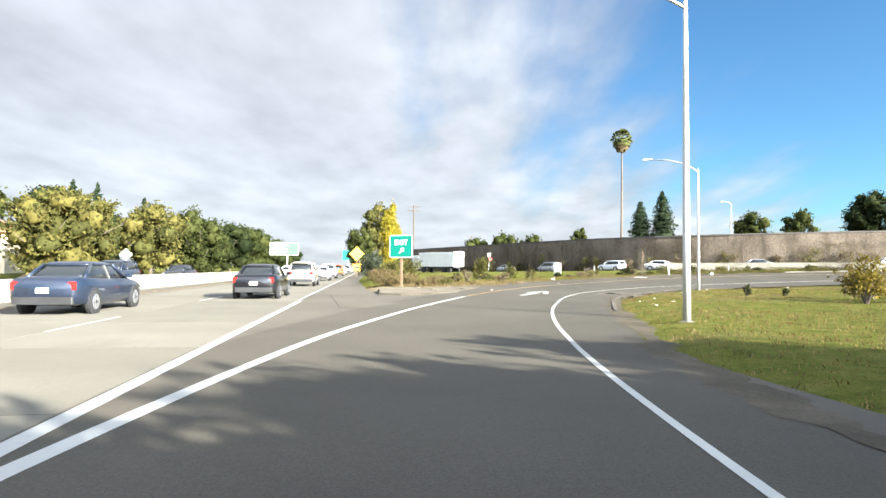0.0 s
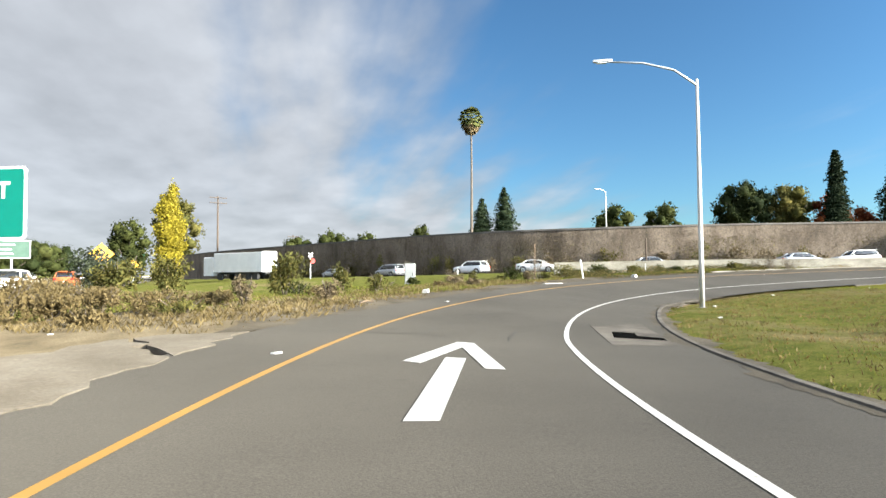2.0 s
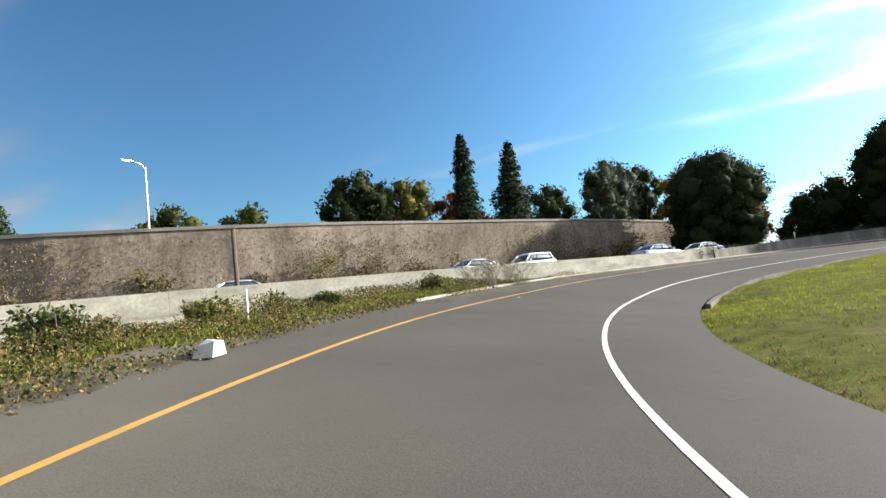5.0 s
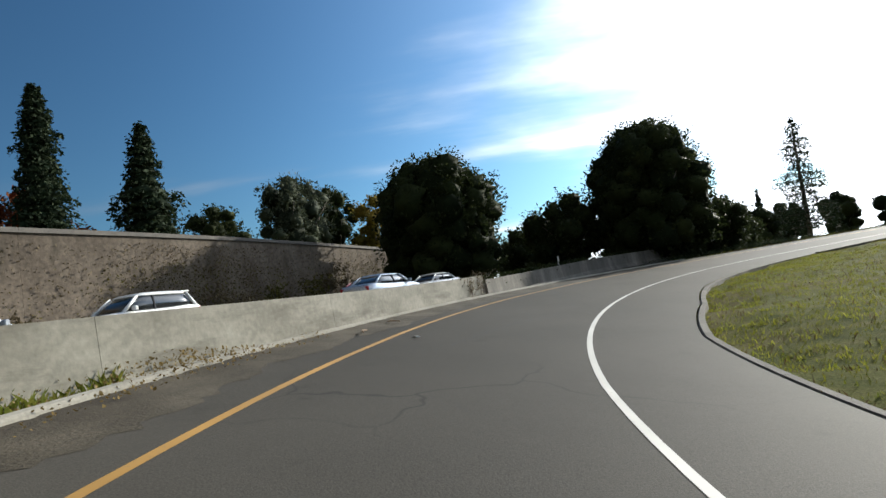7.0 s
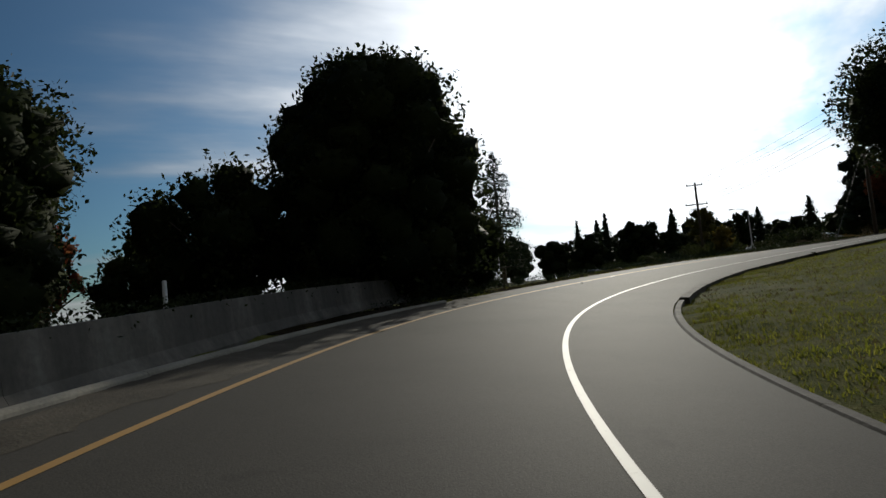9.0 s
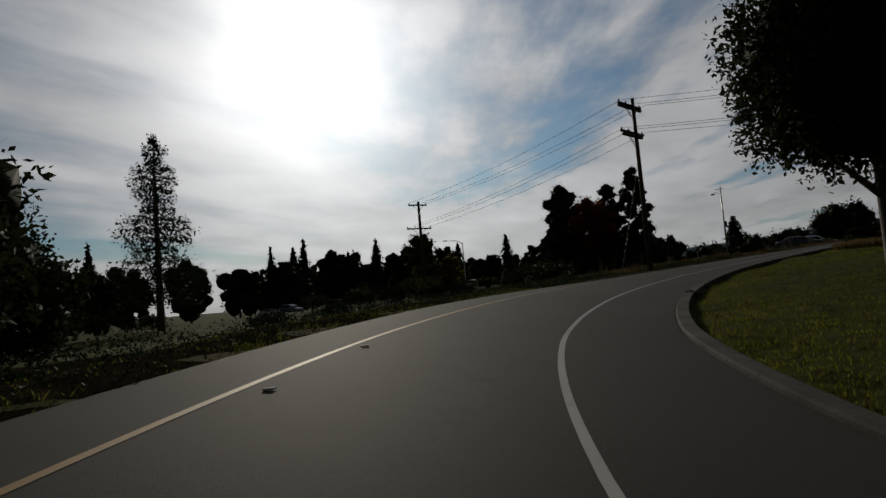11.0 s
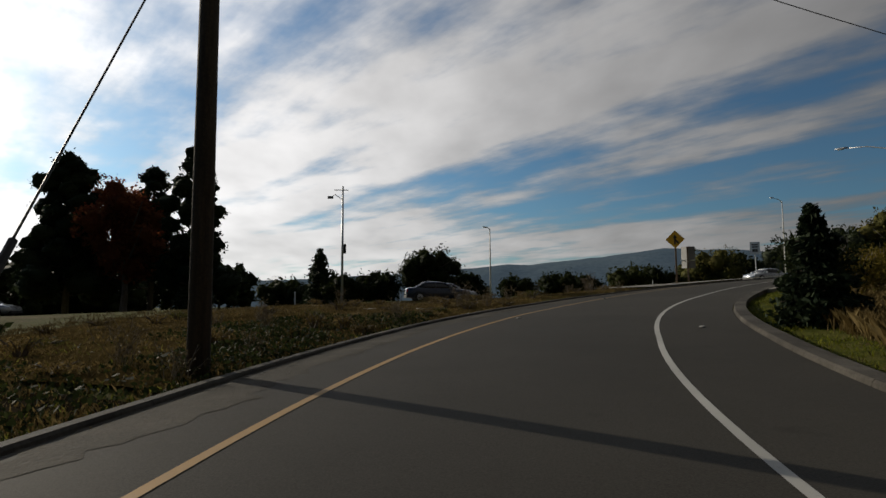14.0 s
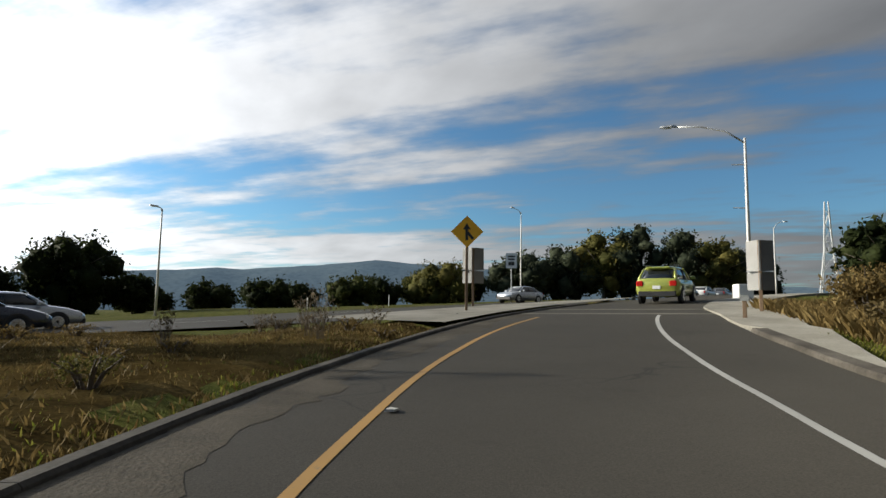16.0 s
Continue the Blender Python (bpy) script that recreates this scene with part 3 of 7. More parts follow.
# ---------------------------------------------------------------- the roads in plan
RAMP = Road([
    (0.1, -18.0, 0.0, 0.0), (0.0, -4.0, 0.0, 0.0), (0.2, 10.0, 0.0, 0.0), (2.4, 23.8, 0.0, 0.004), (7.3, 36.9, 0.0, 0.044),
    (15.4, 48.3, 0.07, 0.066), (26.3, 56.9, 0.28, 0.108), (39.4, 61.8, 0.58, 0.135), (53.3, 62.3, 0.91, 0.134), (66.7, 58.4, 1.25, 0.100),
    (78.3, 50.7, 1.59, 0.089), (87.0, 39.8, 1.96, 0.079), (92.0, 26.8, 2.53, 0.062), (93.2, 12.9, 3.13, 0.005), (90.1, -0.7, 3.89, -0.016),
    (82.9, -12.7, 4.81, -0.014), (72.2, -21.4, 5.76, -0.012), (59.4, -27.2, 6.62, -0.009), (46.2, -32.3, 7.3, -0.006), (33.0, -37.2, 7.8, -0.004),
    (19.8, -42.0, 8.1, -0.001)], -18.0)
WHITE_AT = table((-18, 2.0), (0, 1.98), (12, 2.1), (25, 2.06), (37, 1.48), (44, 1.5), (50, 1.52), (58, 1.6), (75, 1.6), (85, 1.5), (92, 1.25), (108, 1.11),
                 (121, 0.95), (134, 0.84), (142, 0.9), (153, 1.31), (164, 1.82), (176, 2.62), (183.5, 2.86), (191, 3.15), (195, 3.05), (200, 2.75), (204, 2.45), (215, 2.2))
YELLOW_AT = table((-18, -2.85), (4, -2.78), (11, -2.65), (16, -2.46), (23, -2.36), (27.6, -2.40), (38, -2.56), (46, -2.76), (52, -3.0), (60, -3.06), (75, -2.72), (84, -2.40), (95, -2.57),
                  (106, -2.95), (120, -3.0), (133, -2.98), (142, -2.79), (148, -2.62), (154, -2.52), (160, -2.38), (166, -2.12), (174, -1.74), (182, -1.30), (185, -1.02), (187, -0.86), (190, -0.75), (195, -0.72), (203, -0.92))
RIGHT_AT = table((-18, 3.2), (10, 3.3), (15, 3.86), (25, 4.1), (38, 3.85), (47, 3.7), (52, 3.5), (58, 3.85), (66, 4.0), (75, 3.8), (90, 3.65), (97, 3.28), (104, 3.6), (110, 3.25), (134, 3.18),
                 (143, 3.1), (153, 3.4), (164, 3.82), (176, 4.45), (183, 4.6), (190, 4.8), (196, 4.74), (200, 4.5), (204, 4.1), (208, 3.3), (214, 2.7), (262, 2.6))
LEFT_AT = table((-18, -4.0), (28, -4.2), (37, -4.5), (50, -4.7), (64, -4.5), (84, -4.2), (97, -4.2), (108, -4.4), (134, -4.45), (162, -3.95), (170, -3.5),
                (180, -3.16), (184, -2.85), (187, -2.5), (190, -2.3), (193, -2.1), (196, -2.0), (199, -2.05), (203, -2.15))
# the freeway: right-hand edge line as its axis
FWY = Road([(0.65 - 0.1253 * y, y, 0.0, 0.0) for y in (-26.0, 260.0, 546.0, 832.0)], -26.2, 400)
FWY_EDGE = -3.25
# frontage road between the barrier and the overgrown wall
FRONT = Road([(-36.0, 222.0, 0.2, 0.0), (-13.0, 166.0, 0.35, 0.0), (10.0, 123.0, 0.6, 0.0), (26.0, 93.5, 1.05, 0.0), (45.0, 79.5, 1.5, 0.0), (63.0, 73.5, 1.75, 0.0),
              (80.0, 65.5, 1.95, 0.0), (98.0, 54.0, 1.8, 0.0), (118.0, 34.0, 1.5, 0.0), (140.0, 8.0, 1.6, 0.0), (165.0, -12.0, 2.0, 0.0)], 0.0)
# the street at the top of the ramp
CROSS = Road([(240.0, -24.0, 0.6, 0.0), (200.0, -27.0, 1.2, 0.0), (160.0, -30.0, 2.2, 0.0), (128.0, -32.5, 3.6, 0.0), (97.0, -34.5, 4.5, 0.0), (78.0, -37.0, 5.3, 0.0),
              (60.0, -41.0, 6.3, 0.0), (38.0, -47.5, 7.3, 0.0), (0.0, -62.0, 8.2, 0.0), (-60.0, -87.0, 8.6, 0.0), (-130.0, -116.0, 8.6, 0.0)], 0.0)

# ---------------------------------------------------------------- ground
def ground_sheet():
    def lines(lo, hi, step, far):
        mid = list(np.arange(lo, hi, step))
        out, d = [], step
        while sum(out) < far:
            d *= 1.22
            out.append(d)
        return np.array([lo - x for x in np.cumsum(out)[::-1]] + mid + [mid[-1] + x for x in np.cumsum(out)])

    xs, ys = lines(-34, 112, 1.5, 3200), lines(-62, 104, 1.5, 3200)
    gx, gy = [a.ravel() for a in np.meshgrid(xs, ys)]
    ctrl = [(45, 30, 1.0), (60, 34, 2.3), (70, 36, 2.9), (76, 28, 3.3), (80, 14, 3.7), (62, 22, 2.4), (30, 28, 0.35), (22, 16, 0.15), (14, 26, 0.1), (24, 0, 0.1), (40, 8, 0.9),
            (100, 62, 0.3), (110, 44, 0.2), (114, 22, 0.9), (112, 4, 2.2), (118, -12, 2.8), (150, -6, 1.2), (150, 40, 0.4), (200, 20, 0.0), (74, -6, 5.0), (64, -14, 6.0), (60, 0, 4.4), (40, -20, 6.9),
            (92, -20, 4.45), (86, -26, 4.75), (20, -30, 7.4), (20, -80, 8.0), (45, -75, 6.8), (-20, -30, 2.0), (-40, 30, 0.0), (-60, 120, 0.0), (-10, -40, 0.0), (8, 80, 0.0), (0, 60, -0.05), (16, 72, 0.2), (22, 70, 0.45), (12, 92, 0.3),
            (32, 71, 1.0), (42, 69, 1.35), (28, 75, 1.05), (20, 140, 0.8), (60, 110, 1.5), (110, 110, 2.0), (140, 90, 1.5), (60, -80, 5.9), (100, -80, 4.2), (150, -80, 2.0), (0, -110, 8.0), (88, -55, 5.0)]
    px, py, pz = [list(c) for c in zip(*ctrl)]
    for road, a, b, step, dd in ((RAMP, -16, 255, 4, (LEFT_AT, RIGHT_AT)), (FWY, -20, 400, 12, (lambda s: -30, lambda s: -1.0)), (FRONT, 5, 300, 8, (lambda s: -7, lambda s: 7)), (CROSS, 5, 380, 8, (lambda s: -9, lambda s: 9))):
        for s in np.arange(a, b, step):
            for d in dd:
                x, y, z = road.place(s, d(s), -0.06)
                px.append(x), py.append(y), pz.append(z)
    px, py, pz = np.array(px), np.array(py), np.array(pz)
    z = np.empty(len(gx))
    for a in range(0, len(gx), 3000):
        w = 1 / (((gx[a:a + 3000, None] - px) ** 2 + (gy[a:a + 3000, None] - py) ** 2) + 4.0) ** 2.0
        z[a:a + 3000] = (w * pz).sum(1) / w.sum(1)
    far = np.maximum(np.hypot(gx - 40, gy - 20) - 260, 0)
    z = z * np.exp(-far / 200.0) + 1.5 * (1 - np.exp(-far / 200.0))
    lump = np.array([noise.noise((x * 0.22, y * 0.22, 0.0)) * 0.10 + noise.noise((x * 0.9, y * 0.9, 3.0)) * 0.035 for x, y in zip(gx, gy)])
    z = z + lump
    beds = []
    for road, left, right, s0, s1 in ((RAMP, LEFT_AT, RIGHT_AT, -17, 228), (FRONT, lambda s: -5.5, lambda s: 5.0, 0, 230), (CROSS, lambda s: -8.0, lambda s: 6.5, 0, 480), (FWY, lambda s: -25.0, lambda s: float(np.interp(s, (22, 25, 29, 35, 60), (4.0, 2.5, 0.1, -0.6, -1.5))), -30, 900)):
        s, d, h = road.locate(gx, gy)
        lo, hi = np.array([left(v) for v in s]), np.array([right(v) for v in s])
        out = np.maximum(np.maximum(lo - d, d - hi), 0)
        on = (s > s0) & (s < s1) & (np.abs(d) < 60)
        edge_z = h + np.where(d > hi, (d - hi) * road_fall(road, s), np.where(d < lo, (d - lo) * road_fall(road, s), 0))
        k = np.clip((out - 0.5) / 4.5, 0, 1)
        k = k * k * (3 - 2 * k)
        verge = edge_z + 0.02 + lump * 0.6
        new_z = np.where(out <= 0.25, h - 0.24, verge * (1 - k) + z * k)
        z = np.where(on & (out < 5.0), new_z, z)
        beds.append((on & (out < 0.9), h - np.where(out <= 0.25, 0.24, 0.10)))
    for where, bed in beds:
        z = np.where(where, np.minimum(z, bed), z)
    z = np.where((gx > -6.5) & (gx < 2.6) & (gy > 21) & (gy < 38.5), np.minimum(z, -0.09), z)
    nx, ny = len(xs), len(ys)
    i = np.arange(nx * ny).reshape(ny, nx)
    f = np.stack([i[:-1, :-1], i[:-1, 1:], i[1:, 1:], i[1:, :-1]], -1).reshape(-1, 4)
    thing("ground", "uneven grass and dry weed ground around the ramp", "ground", kind="structure", data=data_of("ground", np.stack([gx, gy, z], 1), f, TURF, True))
    return xs, ys, z.reshape(ny, nx)


def road_fall(road, s):
    return np.interp(s, road.s, road.fall)


GX, GY, GZ = ground_sheet()


def ground_z(x, y):
    i = int(np.clip(np.searchsorted(GX, x) - 1, 0, len(GX) - 2))
    j = int(np.clip(np.searchsorted(GY, y) - 1, 0, len(GY) - 2))
    u, v = (x - GX[i]) / (GX[i + 1] - GX[i]), (y - GY[j]) / (GY[j + 1] - GY[j])
    return float((GZ[j, i] * (1 - u) + GZ[j, i + 1] * u) * (1 - v) + (GZ[j + 1, i] * (1 - u) + GZ[j + 1, i + 1] * u) * v)


# ---------------------------------------------------------------- road surfaces and markings
def sheet(name, label, category, geo, material):
    return thing(name, label, category, kind="structure", data=data_of(name, *geo, material))


ramp = sheet("ramp_road", "worn grey asphalt loop ramp banked to the right", "road", RAMP.strip(-18, 206, LEFT_AT, RIGHT_AT, 0.008, 0.4, 4), ASPHALT)
sheet("merge_road", "grey asphalt merge lane at the top of the ramp", "road", RAMP.strip(206, 262, lambda s: -2.3, RIGHT_AT, 0.006, 2.0, 2), ASPHALT)
FWY_RIGHT = table((-30, 4.2), (22, 4.2), (25, 2.5), (29, 0.1), (35, -0.6), (59, -1.5), (120, -1.0), (900, -1.0))
freeway = sheet("freeway", "grey asphalt freeway shoulder and gore", "road", FWY.strip(-26, 850, lambda s: -24.5, FWY_RIGHT, 0.0, 2.5, 3), ASPHALT_OLD)
sheet("frontage_road", "asphalt road between the barrier and the overgrown wall", "road", FRONT.strip(2, 232, -5.2, 4.6, 0.0, 2.0, 2), ASPHALT)
cross_street = sheet("cross_street", "wide asphalt street at the top of the ramp", "road", CROSS.strip(2, 480, -7.6, 6.4, 0.0, 2.5, 2), ASPHALT)


def marking(name, label, geo, material):
    return thing(name, label, "road marking", kind="structure", data=data_of(name, *geo, material))


def line_on(road, s0, s1, at, width, h):
    f = at if callable(at) else (lambda s: at)
    return road.strip(s0, s1, lambda s: f(s) - width / 2, lambda s: f(s) + width / 2, h, 0.8)


marking("edge_line", "worn white edge line along the ramp", line_on(RAMP, -18, 204.2, WHITE_AT, 0.10, 0.014), WHITE_LINE)
marking("gore_line", "broad white line at the gore", line_on(RAMP, -18, 27.4, YELLOW_AT, 0.20, 0.014), WHITE_LINE)
marking("yellow_line", "worn yellow edge line along the ramp", line_on(RAMP, 27.8, 203, YELLOW_AT, 0.105, 0.014), YELLOW_LINE)
marking("freeway_line", "broad white line along the freeway edge", line_on(FWY, -26, 24, FWY_EDGE, 0.20, 0.018), WHITE_LINE)
marking("freeway_edge_line", "white edge line along the freeway", line_on(FWY, 24.5, 800, FWY_EDGE - 0.1, 0.13, 0.018), WHITE_LINE)
marking("median_line", "yellow line by the median barrier", line_on(FWY, -26, 800, FWY_EDGE - 8.2, 0.13, 0.02), YELLOW_LINE)
for s in np.arange(-20, 260, 11.0):
    marking("lane_dash", "short white lane dash on the concrete", line_on(FWY, s, s + 3.6, FWY_EDGE - 3.75, 0.11, 0.02), WHITE_LINE)
for d in (-0.1, -4.0):
    for s in np.arange(120, 420, 12.0):
        marking("street_dash", "white lane dash on the cross street", line_on(CROSS, s, s + 3.6, d, 0.11, 0.012), WHITE_LINE)
marking("street_edge_line", "white edge line of the merging street", line_on(CROSS, 175, 420, 3.6, 0.13, 0.012), WHITE_LINE)
for d in (-4.2, 3.6):
    marking("frontage_line", "white edge line on the frontage road", line_on(FRONT, 20, 230, d, 0.12, 0.012), WHITE_LINE)

# the big lane arrow: shaft and a one-sided bent head
shaft = [(3.73, 29.86), (4.04, 29.80), (5.44, 33.28), (5.16, 33.42)]
head = [(4.45, 33.15), (4.66, 32.92), (5.76, 34.46), (5.39, 32.34), (5.64, 32.24), (6.16, 35.0), (5.92, 35.22)]
for name, o in (("arrow_shaft", shaft), ("arrow_head", head)):
    s, d, z = RAMP.locate(np.array([p[0] for p in o]), np.array([p[1] for p in o]))
    marking(name, "white painted lane arrow on the asphalt", ([(p[0], p[1], zz + 0.016) for p, zz in zip(o, z)], [tuple(range(len(o)))]), WHITE_LINE)

# tar-sealed cracks, thin and wandering
TAR = surface("crack_tar", [(0.014, 0.014, 0.013), (0.024, 0.023, 0.022)], 0.7, broad=3.0, fine=30, grain=0.2, bump=0.0, spec=0.2)
for k, run_ in enumerate((((36.3, -4.1), (36.6, -2.8), (36.8, -1.4)), ((36.8, -1.4), (38.2, -1.3)), ((36.8, -1.35), (36.6, -0.7)), ((39.4, -1.4), (39.5, -0.9)), ((36.4, 0.42), (38.2, 0.38)), ((22.0, -1.9), (22.3, 0.2), (22.0, 2.0)),
                          ((140.5, 0.62), (143.5, 0.3), (147.0, -0.25)), ((158.5, 0.7), (163.5, 0.0)), ((95.0, -1.2), (99.0, -0.6), (101.0, 0.3)), ((178.0, -0.6), (178.4, 1.9)))):
    rng = np.random.default_rng(900 + k)
    left_, right_ = [], []
    for (s0, d0), (s1, d1) in zip(run_, run_[1:]):
        n = max(3, int(math.hypot(s1 - s0, d1 - d0) / 0.22))
        ls, ld = (s1 - s0) / math.hypot(s1 - s0, d1 - d0), (d1 - d0) / math.hypot(s1 - s0, d1 - d0)
        for i in range(n + 1):
            j, w = rng.normal() * 0.03, 0.009 + 0.008 * rng.random()
            a_, b_ = s0 + (s1 - s0) * i / n - ld * j, d0 + (d1 - d0) * i / n + ls * j
            left_.append(RAMP.place(a_ - ld * w, b_ + ls * w, 0.0115))
            right_.append(RAMP.place(a_ + ld * w, b_ - ls * w, 0.0115))
    m = len(left_)
    marking("sealed_crack", "thin dark sealed crack across the asphalt", (left_ + right_, [(i, i + 1, m + i + 1, m + i) for i in range(m - 1)]), TAR)

# concrete freeway slabs, each its own piece on the freeway
slab_mesh = data_of("slab", *block(-1.80, 1.80, -2.292, 2.292, -0.02, 0.012, 0.004), CONCRETE_LANE)
slab_far = sheet("concrete_lanes", "pale jointed concrete freeway lanes", "road", FWY.strip(150, 850, FWY_EDGE - 7.9, FWY_EDGE + 0.05, 0.012, 6.0, 2), CONCRETE_LANE)
for lane in range(2):
    for i in range(38):
        ob = new("slab", slab_mesh)
        s = -24.0 + i * 4.6
        ob.location, ob.rotation_euler = FWY.place(s, FWY_EDGE - 1.95 - lane * 3.62, 0.0), (0, 0, radians(FWY.heading(s)))
        ob.parent = freeway
for i in range(38):
    ob = new("slab", slab_mesh)
    s = -24.0 + i * 4.6
    ob.location, ob.rotation_euler, ob.scale = FWY.place(s, FWY_EDGE - 7.6, 0.0), (0, 0, radians(FWY.heading(s))), (0.2, 1, 1)
    ob.parent = freeway
sheet("far_lanes", "pale concrete lanes beyond the median barrier", "road", FWY.strip(-26, 850, -24.0, -14.4, 0.012, 5.0, 2), CONCRETE_LANE)


# ---------------------------------------------------------------- barriers, curbs, wall
def jersey(off, base, top=0.81):
    return [(off - 0.30, base), (off + 0.30, base), (off + 0.30, base + 0.08), (off + 0.17, base + 0.30), (off + 0.10, base + top), (off - 0.10, base + top), (off - 0.17, base + 0.30), (off - 0.30, base + 0.08)]


median = thing("median_barrier", "long pale concrete median barrier on the freeway", "barrier", kind="structure")
for i in range(48):
    s = -24 + i * 6.1
    part("barrier_section", FWY.extrude(s, s + 6.05, jersey(-13.7, 0.0), 6.05), BARRIER_CONC, median)
part("barrier_far", FWY.extrude(269, 800, jersey(-13.7, 0.0), 30), BARRIER_CONC, median)

RAIL = Road([(22.0, 76.8, 1.1, 0.0), (32.6, 73.9, 1.25, 0.0), (43.2, 70.3, 1.36, 0.0), (54.2, 66.9, 1.40, 0.0), (65.2, 64.2, 1.52, 0.0), (75.2, 59.9, 1.86, 0.0), (84.6, 53.9, 2.3, 0.0), (92.0, 46.5, 2.5, 0.0)], 0.0)
rail = thing("concrete_barrier", "weathered pale concrete barrier with stains and scrapes", "barrier", kind="structure")
s = 6.2
while s < 45.0:
    part("barrier_section", RAIL.extrude(s, s + 6.092, jersey(0.0, -0.2, 1.15), 1.5), BARRIER_CONC, rail)
    s += 6.1
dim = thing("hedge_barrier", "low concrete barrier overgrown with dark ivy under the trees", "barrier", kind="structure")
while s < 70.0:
    part("barrier_section", RAIL.extrude(s, s + 6.092, jersey(0.12, -0.2, 0.95), 1.5), BARRIER_SHADED, dim)
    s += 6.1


def curb(name, label, road, s0, s1, at, side, width=0.28, high=0.15, length=3.0, material=CURB_CONC):
    ob = thing(name, label, "curb", kind="structure")
    f = at if callable(at) else (lambda v: at)
    s = s0
    while s < s1 - 0.3:
        e = min(s + length, s1) - 0.012
        o = [(lambda v: f(v) + side * 0.0, -0.12), (lambda v: f(v) + side * 0.03, high - 0.03), (lambda v: f(v) + side * 0.06, high), (lambda v: f(v) + side * width, high), (lambda v: f(v) + side * width, -0.2)]
        part("curb_section", road.extrude(s, e, o, 1.0), material, ob)
        s += length
    return ob


curb("curb_inner", "rough concrete curb edging the grass inside the loop", RAMP, 20, 60, RIGHT_AT, 1, 0.18, 0.035)
curb("curb_berm", "low dark worn curb edging the grass", RAMP, 84, 129, RIGHT_AT, 1, 0.20, 0.018)
curb("curb_loop", "worn concrete curb along the inside of the ramp", RAMP, 129.2, 199, RIGHT_AT, 1, 0.34, 0.08)
curb("curb_barrier", "low concrete gutter strip before the barrier", RAMP, 79, 128, LEFT_AT, -1, 0.17, 0.07, material=PALE_CONC)
curb("curb_outer", "weathered concrete curb along the weedy verge", RAMP, 164, 212, LEFT_AT, -1, 0.2, 0.065)

# drainage apron and inlet beside the curb
apron = thing("drain_inlet", "worn grey concrete drain apron with its slot painted black", "drain")
q = [RAMP.place(36.7, 2.3, 0.012), RAMP.place(37.3, 3.55, 0.012), RAMP.place(42.3, 3.3, 0.012), RAMP.place(41.0, 2.0, 0.012)]
part("apron", loft([[(x, y, z - 0.1) for x, y, z in q], q]), CURB_CONC, apron)
# no hole here: a flat black slab paints the slot's shade
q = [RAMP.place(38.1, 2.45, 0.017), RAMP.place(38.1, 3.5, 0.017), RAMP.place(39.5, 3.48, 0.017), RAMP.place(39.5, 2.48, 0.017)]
part("slot", loft([[(x, y, z - 0.05) for x, y, z in q], q]), SLOT_SHADE, apron, "black slab painted as the shade in the slot")

# asphalt that fills the gore up to the broken concrete
gore_rim = [(-3.4, 20.0), (-2.6, 20.0), (-0.2, 27.0), (0.9, 31.0), (1.6, 34.0), (2.5, 37.2), (0.6, 36.6), (-1.4, 35.0), (-3.8, 33.6), (-5.0, 31.0), (-5.2, 28.0)]
sheet("gore_asphalt", "dusty grey asphalt between the freeway and the ramp", "road", ([(x, y, -0.1) for x, y in gore_rim] + [(x, y, 0.0125) for x, y in gore_rim], [tuple(range(11, 22))] + [(i, (i + 1) % 11, 11 + (i + 1) % 11, 11 + i) for i in range(11)]), ASPHALT_OLD)

# broken concrete at the gore, and soil around it
gore = thing("gore_apron", "cracked pale concrete paving at the gore", "paving", kind="structure")
def broken_edge(o, rng, size=0.09, step=0.35):
    out = []
    for (x0, y0), (x1, y1) in zip(o, o[1:] + o[:1]):
        n = max(1, int(math.hypot(x1 - x0, y1 - y0) / step))
        out += [(x0 + (x1 - x0) * k / n + rng.normal() * size * (k > 0), y0 + (y1 - y0) * k / n + rng.normal() * size * (k > 0)) for k in range(n)]
    return out


rng = np.random.default_rng(77)
for k, o in enumerate(([(-3.1, 29.4), (-2.0, 28.9), (-0.5, 29.7), (-0.3, 31.6), (-0.9, 34.0), (-2.0, 34.5), (-3.5, 33.0)], [(-0.44, 29.75), (0.72, 31.2), (1.3, 34.0), (0.4, 36.0), (-0.84, 34.1), (-0.24, 31.6)], [(1.36, 34.05), (2.3, 36.9), (0.46, 36.05)])):
    q = broken_edge(o, rng)
    zz = np.maximum(0.0, RAMP.locate(np.array([p[0] for p in q]), np.array([p[1] for p in q]))[2])
    part("paving_slab", loft([[(x, y, -0.15) for x, y in q], [(x, y, 0.022 + z + 0.003 * k) for (x, y), z in zip(q, zz)]]), GORE_CONC, gore)
for s in (204.6, 207.2):
    sheet("pavement_seam", "pale concrete seam where the ramp meets the street", "paving", RAMP.strip(s, s + 0.55, lambda v: LEFT_AT(v) + 0.05, lambda v: RIGHT_AT(v) - 0.05, 0.012, 0.3, 6), CONCRETE)


def ragged(s, seed, size=1.0):
    return size * (noise.noise((s * 0.35, seed, 0)) * 0.7 + noise.noise((s * 1.3, seed, 4)) * 0.45 + noise.noise((s * 4.1, seed, 8)) * 0.4)


